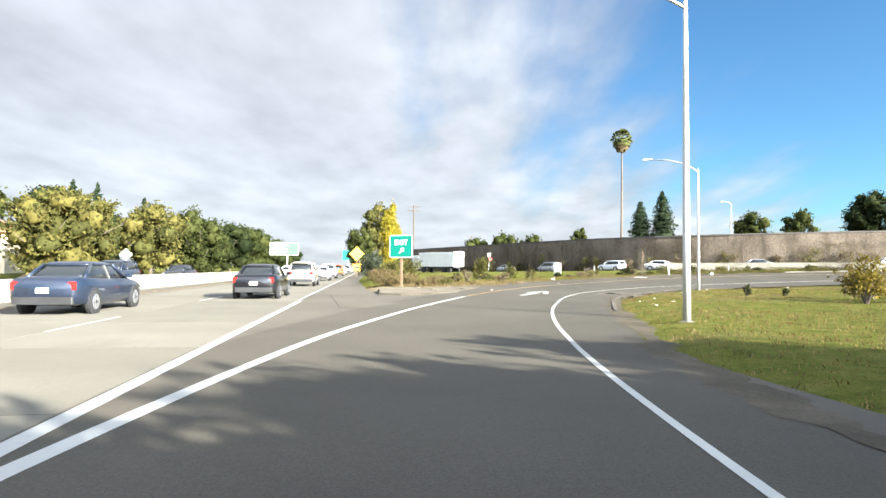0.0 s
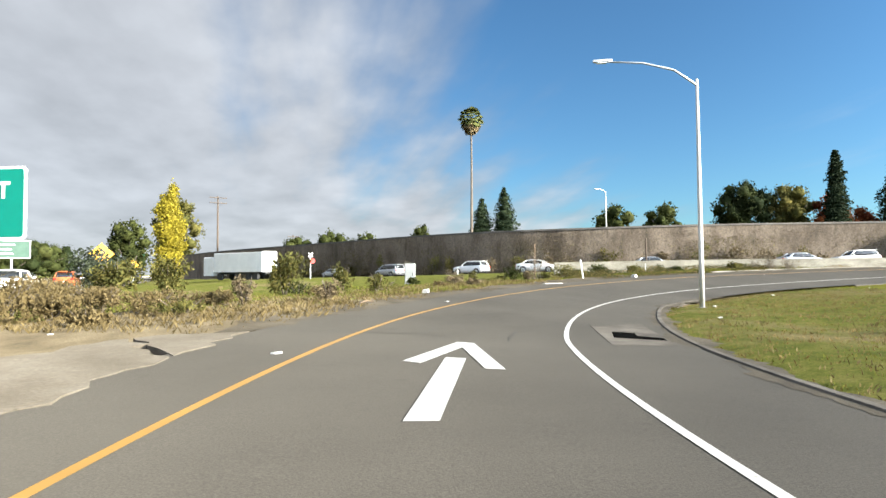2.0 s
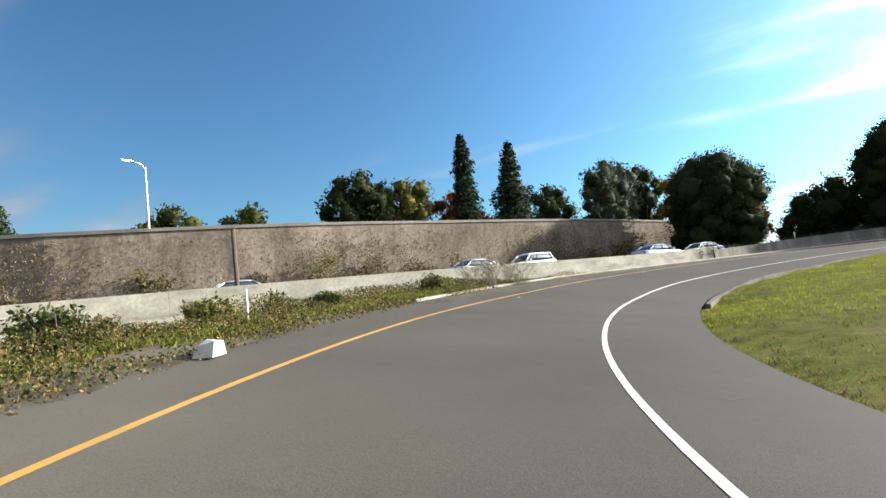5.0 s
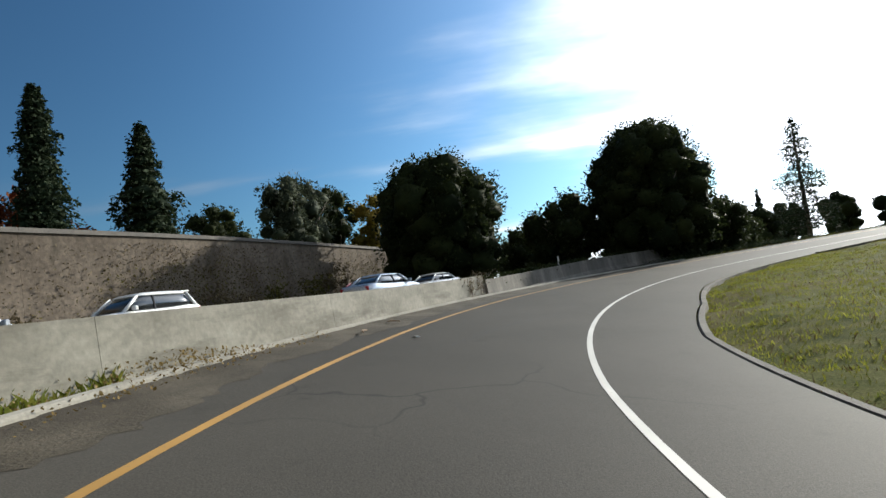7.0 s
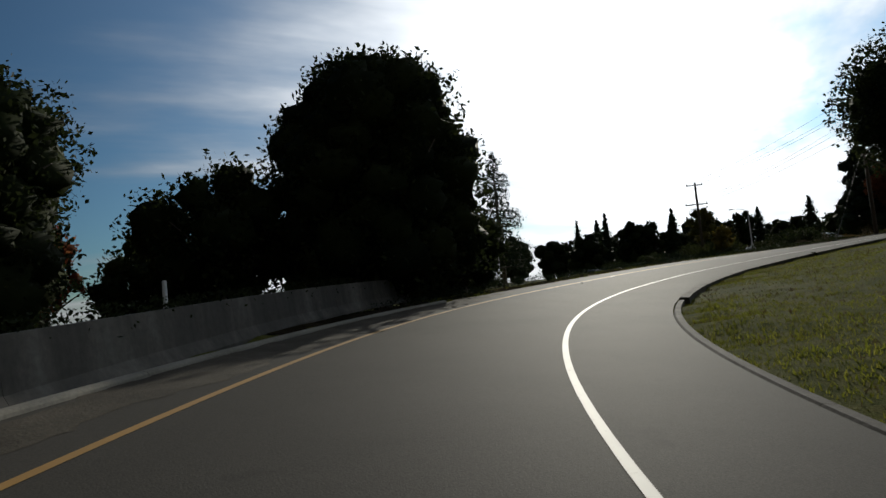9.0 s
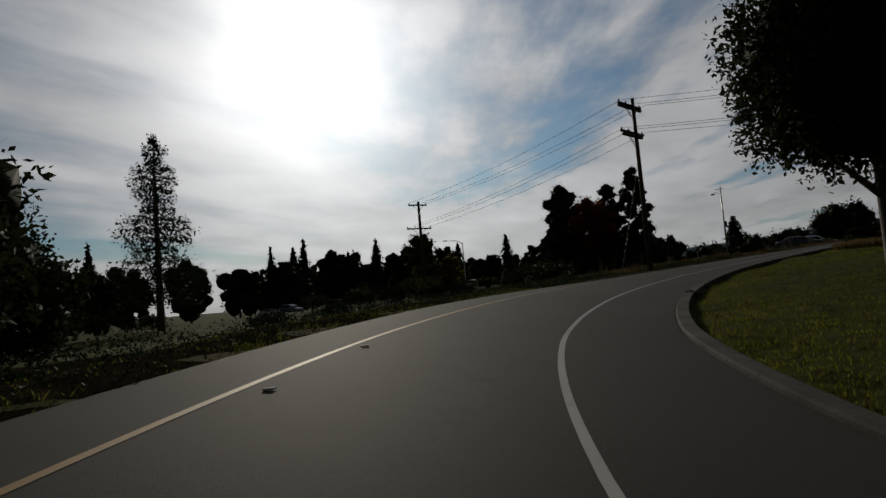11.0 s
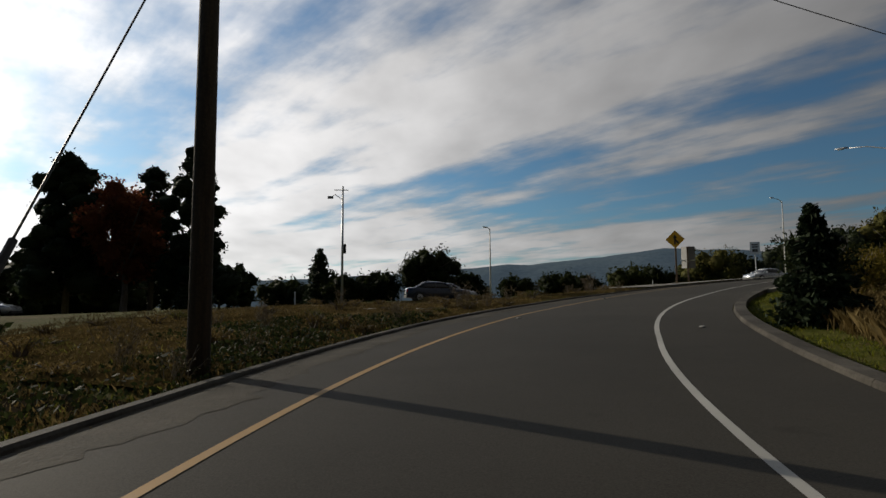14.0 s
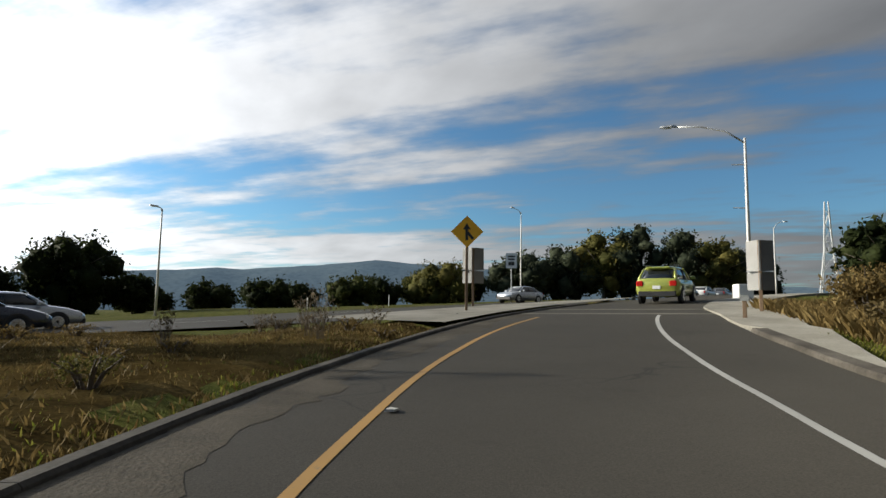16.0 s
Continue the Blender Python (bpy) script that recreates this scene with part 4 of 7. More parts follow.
def soil(name, label, s0, s1, left, right, h, seed):
    def fade(s):
        return min(1.0, (s - s0) / 3.0, (s1 - s) / 3.0) ** 0.7 if s0 < s < s1 else 0.0
    mid = lambda s: (left(s) + right(s)) / 2
    a = lambda s: mid(s) + (left(s) - mid(s) + ragged(s, seed, 0.55)) * fade(s)
    b = lambda s: mid(s) + (right(s) - mid(s) + ragged(s, seed + 30, 0.55)) * fade(s) + 0.02
    thing(name, label, "soil", kind="structure", data=data_of(name, *RAMP.strip(s0, s1, a, b, h, 0.2, 3), DIRT))


soil("gore_soil", "bare tan soil along the gore", 35, 78, lambda s: LEFT_AT(s) - 1.0, lambda s: LEFT_AT(s) + 0.22, 0.0125, 1.0)
soil("verge_soil", "gritty soil spilling over the asphalt edge", -16, 64, lambda s: RIGHT_AT(s) - 0.12, lambda s: RIGHT_AT(s) + 0.40, 0.0125, 2.0)
soil("gutter_gravel", "dark loose gravel along the outer curb", 166, 205, lambda s: LEFT_AT(s) - 0.02, lambda s: LEFT_AT(s) + 0.7, 0.012, 5.0)
soil("gutter_soil", "dark gritty soil and leaf litter in the gutter", 78, 132, lambda s: LEFT_AT(s) - 0.02, lambda s: LEFT_AT(s) + 1.0, 0.012, 3.0)
sheet("merge_apron", "pale concrete triangle between ramp and street", "paving", ([RAMP.place(s, d, 0.13) for s, d in ((200.8, -7.6), (199.4, -2.45), (204, -2.45), (209, -2.5), (220, -2.6), (214, -4.2), (210, -5.4))], [(0, 1, 2, 3, 4, 5, 6)]), PALE_CONC)
WALK_IN = lambda s: RIGHT_AT(s) + (0.355 if s < 199.5 else 0.0)
WALK_OUT = lambda s: WALK_IN(s) + 0.12 + min(1.9, max(0.0, s - 193) * 0.17)
sheet("sidewalk", "pale concrete walkway beside the merge lane", "pavement", RAMP.extrude(193, 240, [(WALK_IN, -0.2), (WALK_IN, 0.07), (WALK_OUT, 0.07), (WALK_OUT, -0.4)], 1.0), PALE_CONC)

WALL = Road([(-20.0, 196.0, 0.4, 6.2), (-6.0, 162.0, 0.5, 6.4), (8.0, 136.0, 0.7, 6.5), (24.0, 107.0, 0.9, 6.6), (38.5, 92.5, 1.1, 6.7), (52.0, 86.2, 1.3, 6.9), (64.0, 82.8, 1.5, 7.05), (76.0, 78.8, 1.6, 7.1), (88.0, 75.0, 1.6, 7.0), (100.0, 70.5, 1.6, 6.7), (112.0, 64.0, 1.5, 6.2)], 0.0, 300)
wall = thing("overgrown_wall", "tall masonry wall under brown dead vines and ivy", "wall", kind="structure")
s, end = 0.0, WALL.s[-1]
while s < end - 2.0:
    e = min(s + 5.2, end)
    rings = []
    for v in (s, e - 0.006):
        c, r, top = WALL.at(v, WALL.c), WALL.at(v, WALL.r), float(np.interp(v, WALL.s, WALL.fall))
        rings.append([(c[0] + r[0] * k, c[1] + r[1] * k, h) for k, h in ((0.2, c[2] - 0.6), (0.16, top - 0.22), (-0.16, top - 0.22), (-0.2, c[2] - 0.6))])
    part("wall_panel", loft(rings), WALL_STONE, wall)
    rings = [[(x, y, z) for x, y, z in ring] for ring in rings]
    caps = []
    for v in (s, e - 0.01):
        c, r, top = WALL.at(v, WALL.c), WALL.at(v, WALL.r), float(np.interp(v, WALL.s, WALL.fall))
        caps.append([(c[0] + r[0] * k, c[1] + r[1] * k, h) for k, h in ((0.27, top - 0.216), (0.25, top), (-0.25, top), (-0.27, top - 0.216))])
    part("wall_cap", loft(caps), WALL_CAP, wall)
    s = e


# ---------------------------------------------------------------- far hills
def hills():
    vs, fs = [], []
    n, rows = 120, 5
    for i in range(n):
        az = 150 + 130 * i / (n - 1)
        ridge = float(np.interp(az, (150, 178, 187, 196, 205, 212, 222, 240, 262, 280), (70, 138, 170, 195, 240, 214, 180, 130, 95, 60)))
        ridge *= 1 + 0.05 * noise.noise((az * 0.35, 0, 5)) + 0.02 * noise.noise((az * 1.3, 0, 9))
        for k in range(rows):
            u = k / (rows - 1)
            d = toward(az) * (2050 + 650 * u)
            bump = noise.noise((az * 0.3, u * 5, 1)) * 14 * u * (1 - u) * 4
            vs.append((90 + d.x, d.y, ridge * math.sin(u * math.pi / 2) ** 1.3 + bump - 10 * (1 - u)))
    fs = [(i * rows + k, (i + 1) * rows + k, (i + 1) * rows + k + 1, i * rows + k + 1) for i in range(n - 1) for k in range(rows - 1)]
    thing("hills", "long wooded hills on the horizon with blue haze painted in", "hill", kind="structure", data=data_of("hills", vs, fs, HAZED_HILL, True))


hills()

# ---------------------------------------------------------------- plants
def leaves(centres, size, rng, outward=None, slim=0.55, spread=0.35):
    """A bent diamond of two triangles' worth of leaf at every centre."""
    n = len(centres)
    a = rng.normal(size=(n, 3))
    if outward is not None:
        a += outward * 0.8
    a /= np.linalg.norm(a, axis=1)[:, None] + 1e-9
    b = np.cross(a, rng.normal(size=(n, 3)))
    b /= np.linalg.norm(b, axis=1)[:, None] + 1e-9
    l = (size * (1 + spread * rng.normal(size=n)).clip(0.4, 1.8))[:, None]
    v = np.stack([centres - a * l * 0.5, centres + b * l * slim * 0.5, centres + a * l * 0.5, centres - b * l * slim * 0.5], 1).reshape(-1, 3)
    f = np.arange(4 * n).reshape(n, 4)
    return v, f


def lobed(lobes, n, rng, shell=0.55):
    """Points in a heap of ellipsoids, mostly near their skins."""
    lobes = np.asarray(lobes, float)
    w = (lobes[:, 3] * lobes[:, 4] * lobes[:, 5]) ** 0.75
    pick = rng.choice(len(lobes), n, p=w / w.sum())
    d = rng.normal(size=(n, 3))
    d /= np.linalg.norm(d, axis=1)[:, None]
    r = shell + (1 - shell) * rng.random(n) ** 0.6
    r *= 1 + 0.05 * rng.normal(size=n)
    c = lobes[pick, :3] + d * lobes[pick, 3:6] * r[:, None]
    sprig = rng.integers(0, max(2, n // 14), n)
    near = rng.random(n) < 0.6
    reach = float(np.median(lobes[:, 3])) * 0.11
    c[near] = c[sprig[near]] + rng.normal(size=(int(near.sum()), 3)) * reach
    d[near] = d[sprig[near]]
    return c, d


def limbs(height, spread, trunk_r, rng, count=6, fork=0.35, lean=0.0):
    geos = []
    top = height * 0.62
    pts = [(lean * u * u * height * 0.2 + 0.10 * math.sin(u * 5), 0.12 * math.sin(u * 4 + 1), u * top) for u in (-0.06, 0, 0.25, 0.5, 0.75, 1.0)]
    geos.append(tube(pts, [trunk_r * 1.5, trunk_r * 1.25, trunk_r, trunk_r * 0.8, trunk_r * 0.55, trunk_r * 0.3], 9))
    for k in range(count):
        a = k * 2.4 + rng.random()
        u0 = fork + (0.95 - fork) * k / count
        z0 = u0 * top
        x0 = lean * u0 * u0 * height * 0.2
        reach = spread * (0.55 + 0.35 * rng.random())
        p = [(x0, 0.05, z0 - 0.1), (x0 + math.cos(a) * reach * 0.45, math.sin(a) * reach * 0.45, z0 + height * 0.10), (x0 + math.cos(a) * reach, math.sin(a) * reach, z0 + height * (0.18 + 0.1 * rng.random()))]
        geos.append(tube(p, [trunk_r * 0.5, trunk_r * 0.32, trunk_r * 0.1], 6))
    return joined(*geos)


def cores(lobes, k, sides=9, tiers=6):
    """A ragged inner mass of twigs and shaded leaves for every lobe."""
    vs, fs, m = [], [], 0
    rng = np.random.default_rng(len(lobes) * 7 + 1)
    for x, y, z, rx, ry, rz in lobes:
        for t in range(tiers + 1):
            e = -math.pi / 2 + math.pi * t / tiers
            for j in range(sides):
                a = j * math.tau / sides + t * 0.4
                w = k * (0.62 + 0.62 * rng.random())
                vs.append((x + math.cos(a) * math.cos(e) * rx * w, y + math.sin(a) * math.cos(e) * ry * w, z + math.sin(e) * rz * w))
        fs += [(m + t * sides + j, m + t * sides + (j + 1) % sides, m + (t + 1) * sides + (j + 1) % sides, m + (t + 1) * sides + j) for t in range(tiers) for j in range(sides)]
        m += (tiers + 1) * sides
    return np.array(vs), np.array(fs)


def merged(*geos):
    k, vs, fs = 0, [], []
    for v, f in geos:
        vs.append(v)
        fs.append(f + k)
        k += len(v)
    return np.concatenate(vs), np.concatenate(fs)


def finish_tree(name, label, at, trunk, trunk_mat, crown, leaf_mat, turn=0.0, group=""):
    ob = thing(name, label, "tree", at, turn, group)
    part("trunk", trunk, trunk_mat, ob, smooth=True)
    part("crown", crown, leaf_mat, ob)
    return ob


def broadleaf(name, label, at, height, width, leaf_mat, seed, n=5000, size=0.34, base=0.28, bark=None, lobes=13, trunk_r=None, shell=0.5, group="", core=0.62, main=0.62, skirt=0.0, lobe=1.0):
    rng = np.random.default_rng(seed)
    r = width / 2
    zc, rz = height * (base + 1) / 2, height * (1 - base) / 2
    heap = [(0, 0, zc, r * main, r * main, rz * 0.78)]
    for k in range(lobes):
        a = k * 2.399 + rng.random() * 0.5
        u = (k + 0.5) / lobes
        z = zc + rz * (2 * u - 1) * 0.74
        q = r * max(math.sqrt(max(0.05, 1 - (2 * u - 1) ** 2)), skirt if u < 0.5 else 0.0) * (0.55 + 0.15 * rng.random())
        s = r * (0.30 + 0.2 * rng.random()) * lobe
        heap.append((math.cos(a) * q, math.sin(a) * q, z, s, s, s * (0.75 + 0.3 * rng.random())))
    c, d = lobed(heap, n, rng, shell)
    c[:, 2] = np.maximum(c[:, 2], height * base * 0.55 + rng.random(n) * 0.5)
    crown = merged(leaves(c, size, rng, d), cores(heap, core))
    trunk = limbs(height, r, trunk_r or max(0.12, height * 0.022), rng)
    return finish_tree(name, label, at, trunk, bark or BARK, crown, leaf_mat, rng.random() * 360, group)


def conifer(name, label, at, height, width, leaf_mat, seed, layers=26, n=5200, size=0.5, droop=0.28, bare=0.08, ragged=0.25, column=0.0, group="", fill=0.62):
    """Whorls of drooping boughs, each a spray of needles; column > 0 gives a spire of even width."""
    rng = np.random.default_rng(seed)
    cs, ds, heap, boughs = [], [], [], []
    total = 0.0
    plan = []
    for k in range(layers):
        u = bare + (1 - bare) * (k + 0.5) / layers
        taper = (1 - u) ** (0.62 if column <= 0 else 0.42) * (1.0 if column <= 0 else min(1.0, 2.4 * (u - bare) + 0.55))
        reach = max(0.18, width / 2 * taper * (1 - ragged * rng.random()))
        plan.append((u, reach))
        total += reach + 0.5
    for k, (u, reach) in enumerate(plan):
        per = int(n * (reach + 0.5) / total)
        z0 = u * height
        nb = int(7 + 4 * rng.random())
        a0 = rng.random() * 6.28
        which = np.floor(rng.random(per) * nb)
        long = (0.62 + 0.38 * rng.random(nb))[which.astype(int)]
        az = a0 + which * 6.283 / nb
        t = rng.random(per) ** 0.6
        side = rng.normal(size=per) * 0.20 * reach * (0.35 + t * 0.6)
        x = np.cos(az) * t * reach * long - np.sin(az) * side
        y = np.sin(az) * t * reach * long + np.cos(az) * side
        gap = height * (1 - bare) / layers
        z = z0 - t * t * reach * droop + rng.normal(size=per) * gap * 0.30
        cs.append(np.stack([x, y, z], 1))
        ds.append(np.stack([np.cos(az), np.sin(az), -0.4 + 0 * az], 1))
        heap.append((0, 0, z0 - reach * droop * 0.3, reach * fill, reach * fill, gap * 0.75))
        if column <= 0 and reach > 0.5:
            for j in range(nb):
                a = a0 + j * 6.283 / nb
                boughs.append(tube([(0, 0, z0), (math.cos(a) * reach * 0.7, math.sin(a) * reach * 0.7, z0 - reach * 0.5 * droop)], [0.045, 0.012], 4))
    spray = leaves(np.concatenate(cs), size, rng, np.concatenate(ds) * 1.4, 0.5)
    crown = merged(spray, cores(heap, 1.0, 8, 3)) if fill > 0 else spray
    tr = max(0.14, height * 0.016)
    trunk = joined(tube([(0, 0, -0.3), (0, 0, height * 0.3), (0, 0, height * 0.7), (0, 0, height * 0.98)], [tr * 1.3, tr, tr * 0.6, tr * 0.12], 8), *boughs)
    return finish_tree(name, label, at, trunk, BARK, crown, leaf_mat, rng.random() * 360, group)


def pine_tufts(name, label, at, height, width, seed, n=5200, tufts=22, size=0.42):
    """A tall pine whose foliage stands in separate rounded tufts."""
    rng = np.random.default_rng(seed)
    heap, geos = [], []
    tr = height * 0.016
    for k in range(tufts):
        u = 0.16 + 0.84 * (k + 0.5) / tufts
        reach = width / 2 * (1 - u) ** 0.5 * (0.35 + 0.75 * rng.random())
        a = k * 2.399
        p = (math.cos(a) * reach, math.sin(a) * reach, u * height)
        s = width * (0.13 + 0.09 * rng.random()) * (1.15 - 0.55 * u)
        heap.append((*p, s * 1.15, s * 1.15, s * 0.8))
        geos.append(tube([(0, 0, u * height - 0.6), (p[0] * 0.6, p[1] * 0.6, u * height - 0.35), p], [0.09, 0.06, 0.02], 5))
    heap.append((0, 0, height * 0.97, width * 0.07, width * 0.07, height * 0.05))
    c, d = lobed(heap, n, rng, 0.3)
    trunk = joined(tube([(0, 0, -0.3), (0.1, 0, height * 0.4), (0, 0.1, height * 0.98)], [tr * 1.3, tr, tr * 0.2], 8), *geos)
    return finish_tree(name, label, at, trunk, BARK, merged(leaves(c, size, rng, d, 0.45), cores(heap, 0.84)), LEAF_FIR, rng.random() * 360)


def poplar(at, height, width, seed):
    rng = np.random.default_rng(seed)
    heap = []
    for k in range(16):
        u = 0.12 + 0.86 * k / 15
        r = width / 2 * (math.sin(math.pi * min(1, u * 0.72 + 0.24)) ** 0.6) * (0.68 + 0.22 * rng.random())
        heap.append((rng.normal() * width * 0.07, rng.normal() * width * 0.07, u * height, r, r, height * 0.085))
    c, d = lobed(heap, 16000, rng, 0.35)
    d = d * 0.3 + np.array([0, 0, 1.0])
    trunk = limbs(height, width * 0.4, 0.16, rng, 7, 0.2)
    return finish_tree("poplar_tree", "slender poplar in bright yellow autumn leaf", at, trunk, PALE_BARK, merged(leaves(c, 0.26, rng, d), cores(heap, 0.6)), LEAF_GOLD)


def palm(at, height, seed):
    rng = np.random.default_rng(seed)
    ob = thing("palm_tree", "very tall fan palm with a shaggy crown", "tree", at)
    pts = [(0.25 * math.sin(u * 2.6), 0.1 * math.sin(u * 4), u * height) for u in np.linspace(-0.02, 0.92, 12)]
    part("trunk", tube(pts, [0.40] + [0.27 - 0.013 * i for i in range(11)], 10), BARK, ob, smooth=True)
    live, dead = [], []
    top = Vector(pts[-1]) + Vector((0, 0, 0.2))

    def fan(up, az, stalk, blade_len, droop, half=1.25, count=8, wide=0.10):
        """One fan leaf: a stalk, a pleated disc of blades and their hanging tips."""
        d = Vector((math.cos(az) * math.cos(up), math.sin(az) * math.cos(up), math.sin(up)))
        side = Vector((-math.sin(az), math.cos(az), 0))
        hub = top + d * stalk
        geos = [([tuple(top + side * 0.025), tuple(top - side * 0.025), tuple(hub - side * 0.025), tuple(hub + side * 0.025)], [(0, 1, 2, 3)])]
        for j in range(-count, count + 1):
            a = j / count * half
            way_out = (d * math.cos(a) + side * math.sin(a)).normalized()
            w = (side * math.cos(a) - d * math.sin(a)) * wide
            mid = hub + way_out * blade_len * 0.6 + Vector((0, 0, -droop * 0.25))
            tip = hub + way_out * blade_len * 0.85 + Vector((0, 0, -droop * (0.8 + 0.5 * rng.random())))
            geos.append(([tuple(hub), tuple(mid + w), tuple(tip), tuple(mid - w)], [(0, 1, 2, 3)]))
        return joined(*geos)

    for k in range(46):
        u = (k + 0.5) / 46
        live.append(fan(1.40 - 2.05 * u, k * 2.399, 1.15 + 0.35 * rng.random(), 1.05 + 0.25 * rng.random(), 0.25 + 0.5 * u))
    for k in range(64):
        u = (k + 0.5) / 64
        dead.append(fan(-0.55 - 0.85 * u + 0.1 * rng.normal(), k * 2.399, 1.15 + 0.55 * u + 0.35 * rng.random(), 0.85, 0.6, 0.85 - 0.5 * u, 5, 0.09))
    part("crown", joined(*live), LEAF_PALM, ob)
    part("dead_skirt", joined(*dead), FROND_DEAD, ob, "hanging brown dead fronds")
    return ob


def shrub(name, label, at, height, width, leaf_mat, seed, n=1500, size=0.16, upright=0.0, stems=7):
    rng = np.random.default_rng(seed)
    ob = thing(name, label, "shrub", at)
    heap = []
    for k in range(8):
        a = k * 2.4
        q = width * 0.28 * rng.random()
        s = width * (0.2 + 0.12 * rng.random())
        heap.append((math.cos(a) * q, math.sin(a) * q, height * (0.3 + 0.45 * rng.random()), s, s, height * (0.22 + 0.1 * rng.random())))
    c, d = lobed(heap, n, rng, 0.25)
    c[:, 2] = np.maximum(c[:, 2], 0.02)
    part("crown", leaves(c, size, rng, d * (1 - upright) + np.array([0, 0, 2.0 * upright]), 0.5 - 0.28 * upright), leaf_mat, ob)
    st = []
    for k in range(stems):
        a = k * 2.4 + rng.random()
        st.append(tube([(0, 0, -0.15), (math.cos(a) * width * 0.12, math.sin(a) * width * 0.12, height * 0.45), (math.cos(a) * width * 0.28, math.sin(a) * width * 0.28, height * (0.8 + 0.15 * rng.random()))], [0.03, 0.02, 0.006], 5))
    part("stem", joined(*st), BARK, ob)
    return ob


def twigs(name, label, at, height, width, seed, count=46):
    """Leafless brush: fine curved stems with side shoots and a few withered leaves."""
    rng = np.random.default_rng(seed)
    ob = thing(name, label, "shrub", at)
    geos, tips = [], []
    for k in range(count):
        a, out, h = rng.random() * 6.283, width * 0.5 * (0.25 + 0.75 * rng.random()), height * (0.5 + 0.55 * rng.random())
        b = (rng.normal() * width * 0.10, rng.normal() * width * 0.10)
        pts = [(b[0] + math.cos(a) * out * u * u, b[1] + math.sin(a) * out * u * u, h * (u * 1.25 - 0.25 * u * u) - 0.08 * (1 - u)) for u in (0.0, 0.45, 0.8, 1.0)]
        geos.append(tube(pts, [0.008, 0.006, 0.004, 0.002], 3, False))
        for u in (1, 2, 3):
            p, c = Vector(pts[u]), rng.random() * 6.283
            q = p + Vector((math.cos(c) * 0.16, math.sin(c) * 0.16, 0.10 + 0.12 * rng.random())) * height
            geos.append(tube([p, q], [0.004, 0.002], 3, False))
            tips += [q, p + (q - p) * 0.5]
    part("stem", joined(*geos), DRY_TWIG, ob)
    c = np.repeat(np.array([tuple(p) for p in tips]), 2, 0) + rng.normal(size=(len(tips) * 2, 3)) * 0.04 * height
    part("crown", leaves(c, 0.055, rng), LEAF_DEAD, ob)
    return ob


def ground_at(x, y, sink=0.05):
    return (x, y, ground_z(x, y) - sink)


# trees beyond the wall
palm(ground_at(37.2, 125.7), 30.4, 3)
conifer("fir_tree", "dark pointed fir beyond the wall", ground_at(60.5, 184), 21.5, 17, LEAF_FIR, 11, 18, 7000, 0.6, group="twin firs")
conifer("fir_tree", "tall dark pointed fir beyond the wall", ground_at(66.5, 182), 24.5, 18, LEAF_FIR, 12, 18, 7000, 0.6, group="twin firs")
broadleaf("round_tree", "small round dark green tree beyond the wall", ground_at(32.9, 145), 11.0, 5.2, LEAF_GREEN, 13, 1800, 0.34)
for k, (x, y, h, w) in enumerate(((9, 168, 9.6, 9), (17, 165, 10.6, 9), (24, 162, 10.0, 8))):
    broadleaf("broad_tree", "low spreading green tree beyond the wall", ground_at(x, y), h, w, LEAF_GREEN, 20 + k, 1800, 0.4, group="trees behind the wall")
for k, (x, y, h, w) in enumerate(((57.5, 112, 10.8, 7.5), (64.5, 109, 11.2, 6.5))):
    broadleaf("broad_tree", "low round green tree beyond the wall", ground_at(x, y), h, w, LEAF_GREEN, 30 + k, 2200, 0.36, group="trees behind the wall")
broadleaf("green_tree", "dense dark green round-topped tree", ground_at(69, 96.5), 13.4, 9.5, LEAF_OAK, 33, 6500, 0.31, lobes=20, lobe=0.85)
broadleaf("green_tree", "dense green tree turning brown on one side", ground_at(75.5, 95), 12.6, 8.0, LEAF_OLIVE, 34, 5500, 0.31, lobes=20, lobe=0.85)
broadleaf("rust_tree", "reddish brown autumn tree beside the wall", ground_at(79.0, 91.0), 11.2, 5.6, LEAF_RUST, 35, 6000, 0.22)
broadleaf("rust_tree", "low rust-coloured autumn tree above the wall", ground_at(86.5, 92.0), 9.2, 5.5, LEAF_RUST, 36, 4500, 0.22)
conifer("cypress_tree", "tall narrow dark cypress spire", ground_at(76.8, 88.0), 15.9, 5.6, LEAF_FIR, 37, 34, 20000, 0.24, 0.1, 0.03, 0.25, 1.0)
conifer("fir_tree", "tall dark fir with layered boughs", ground_at(89.5, 89.0), 17.2, 13.4, LEAF_FIR, 38, 18, 13000, 0.34, 0.3, 0.1, 0.5)
broadleaf("oak_tree", "dark green oak beside the fir", ground_at(119, 97), 16.5, 9, LEAF_OAK, 39, 6000, 0.31)
for k, (x, y, h, w, m) in enumerate(((112, 85, 17.0, 9.5, LEAF_BLUE), (119.5, 86, 19.4, 10.0, LEAF_BLUE), (126, 83, 18.6, 9.0, LEAF_OAK))):
    broadleaf("grey_green_tree", "loose grey-green tree in a grove", ground_at(x, y), h, w, m, 40 + k, 7000, 0.32, 0.12, group="grove beyond the wall", lobes=22, lobe=0.85)
broadleaf("amber_tree", "amber autumn tree at the edge of the grove", ground_at(124.5, 77.5), 16.4, 6.5, LEAF_AMBER, 44, 5000, 0.3, 0.08)
broadleaf("oak_tree", "broad dense dark oak beside the ramp", ground_at(91.1, 65.9), 11.5, 11.8, LEAF_OAK, 45, 30000, 0.21, 0.03, lobes=60, core=0.74, skirt=0.9, lobe=0.72, shell=0.74, main=0.7)
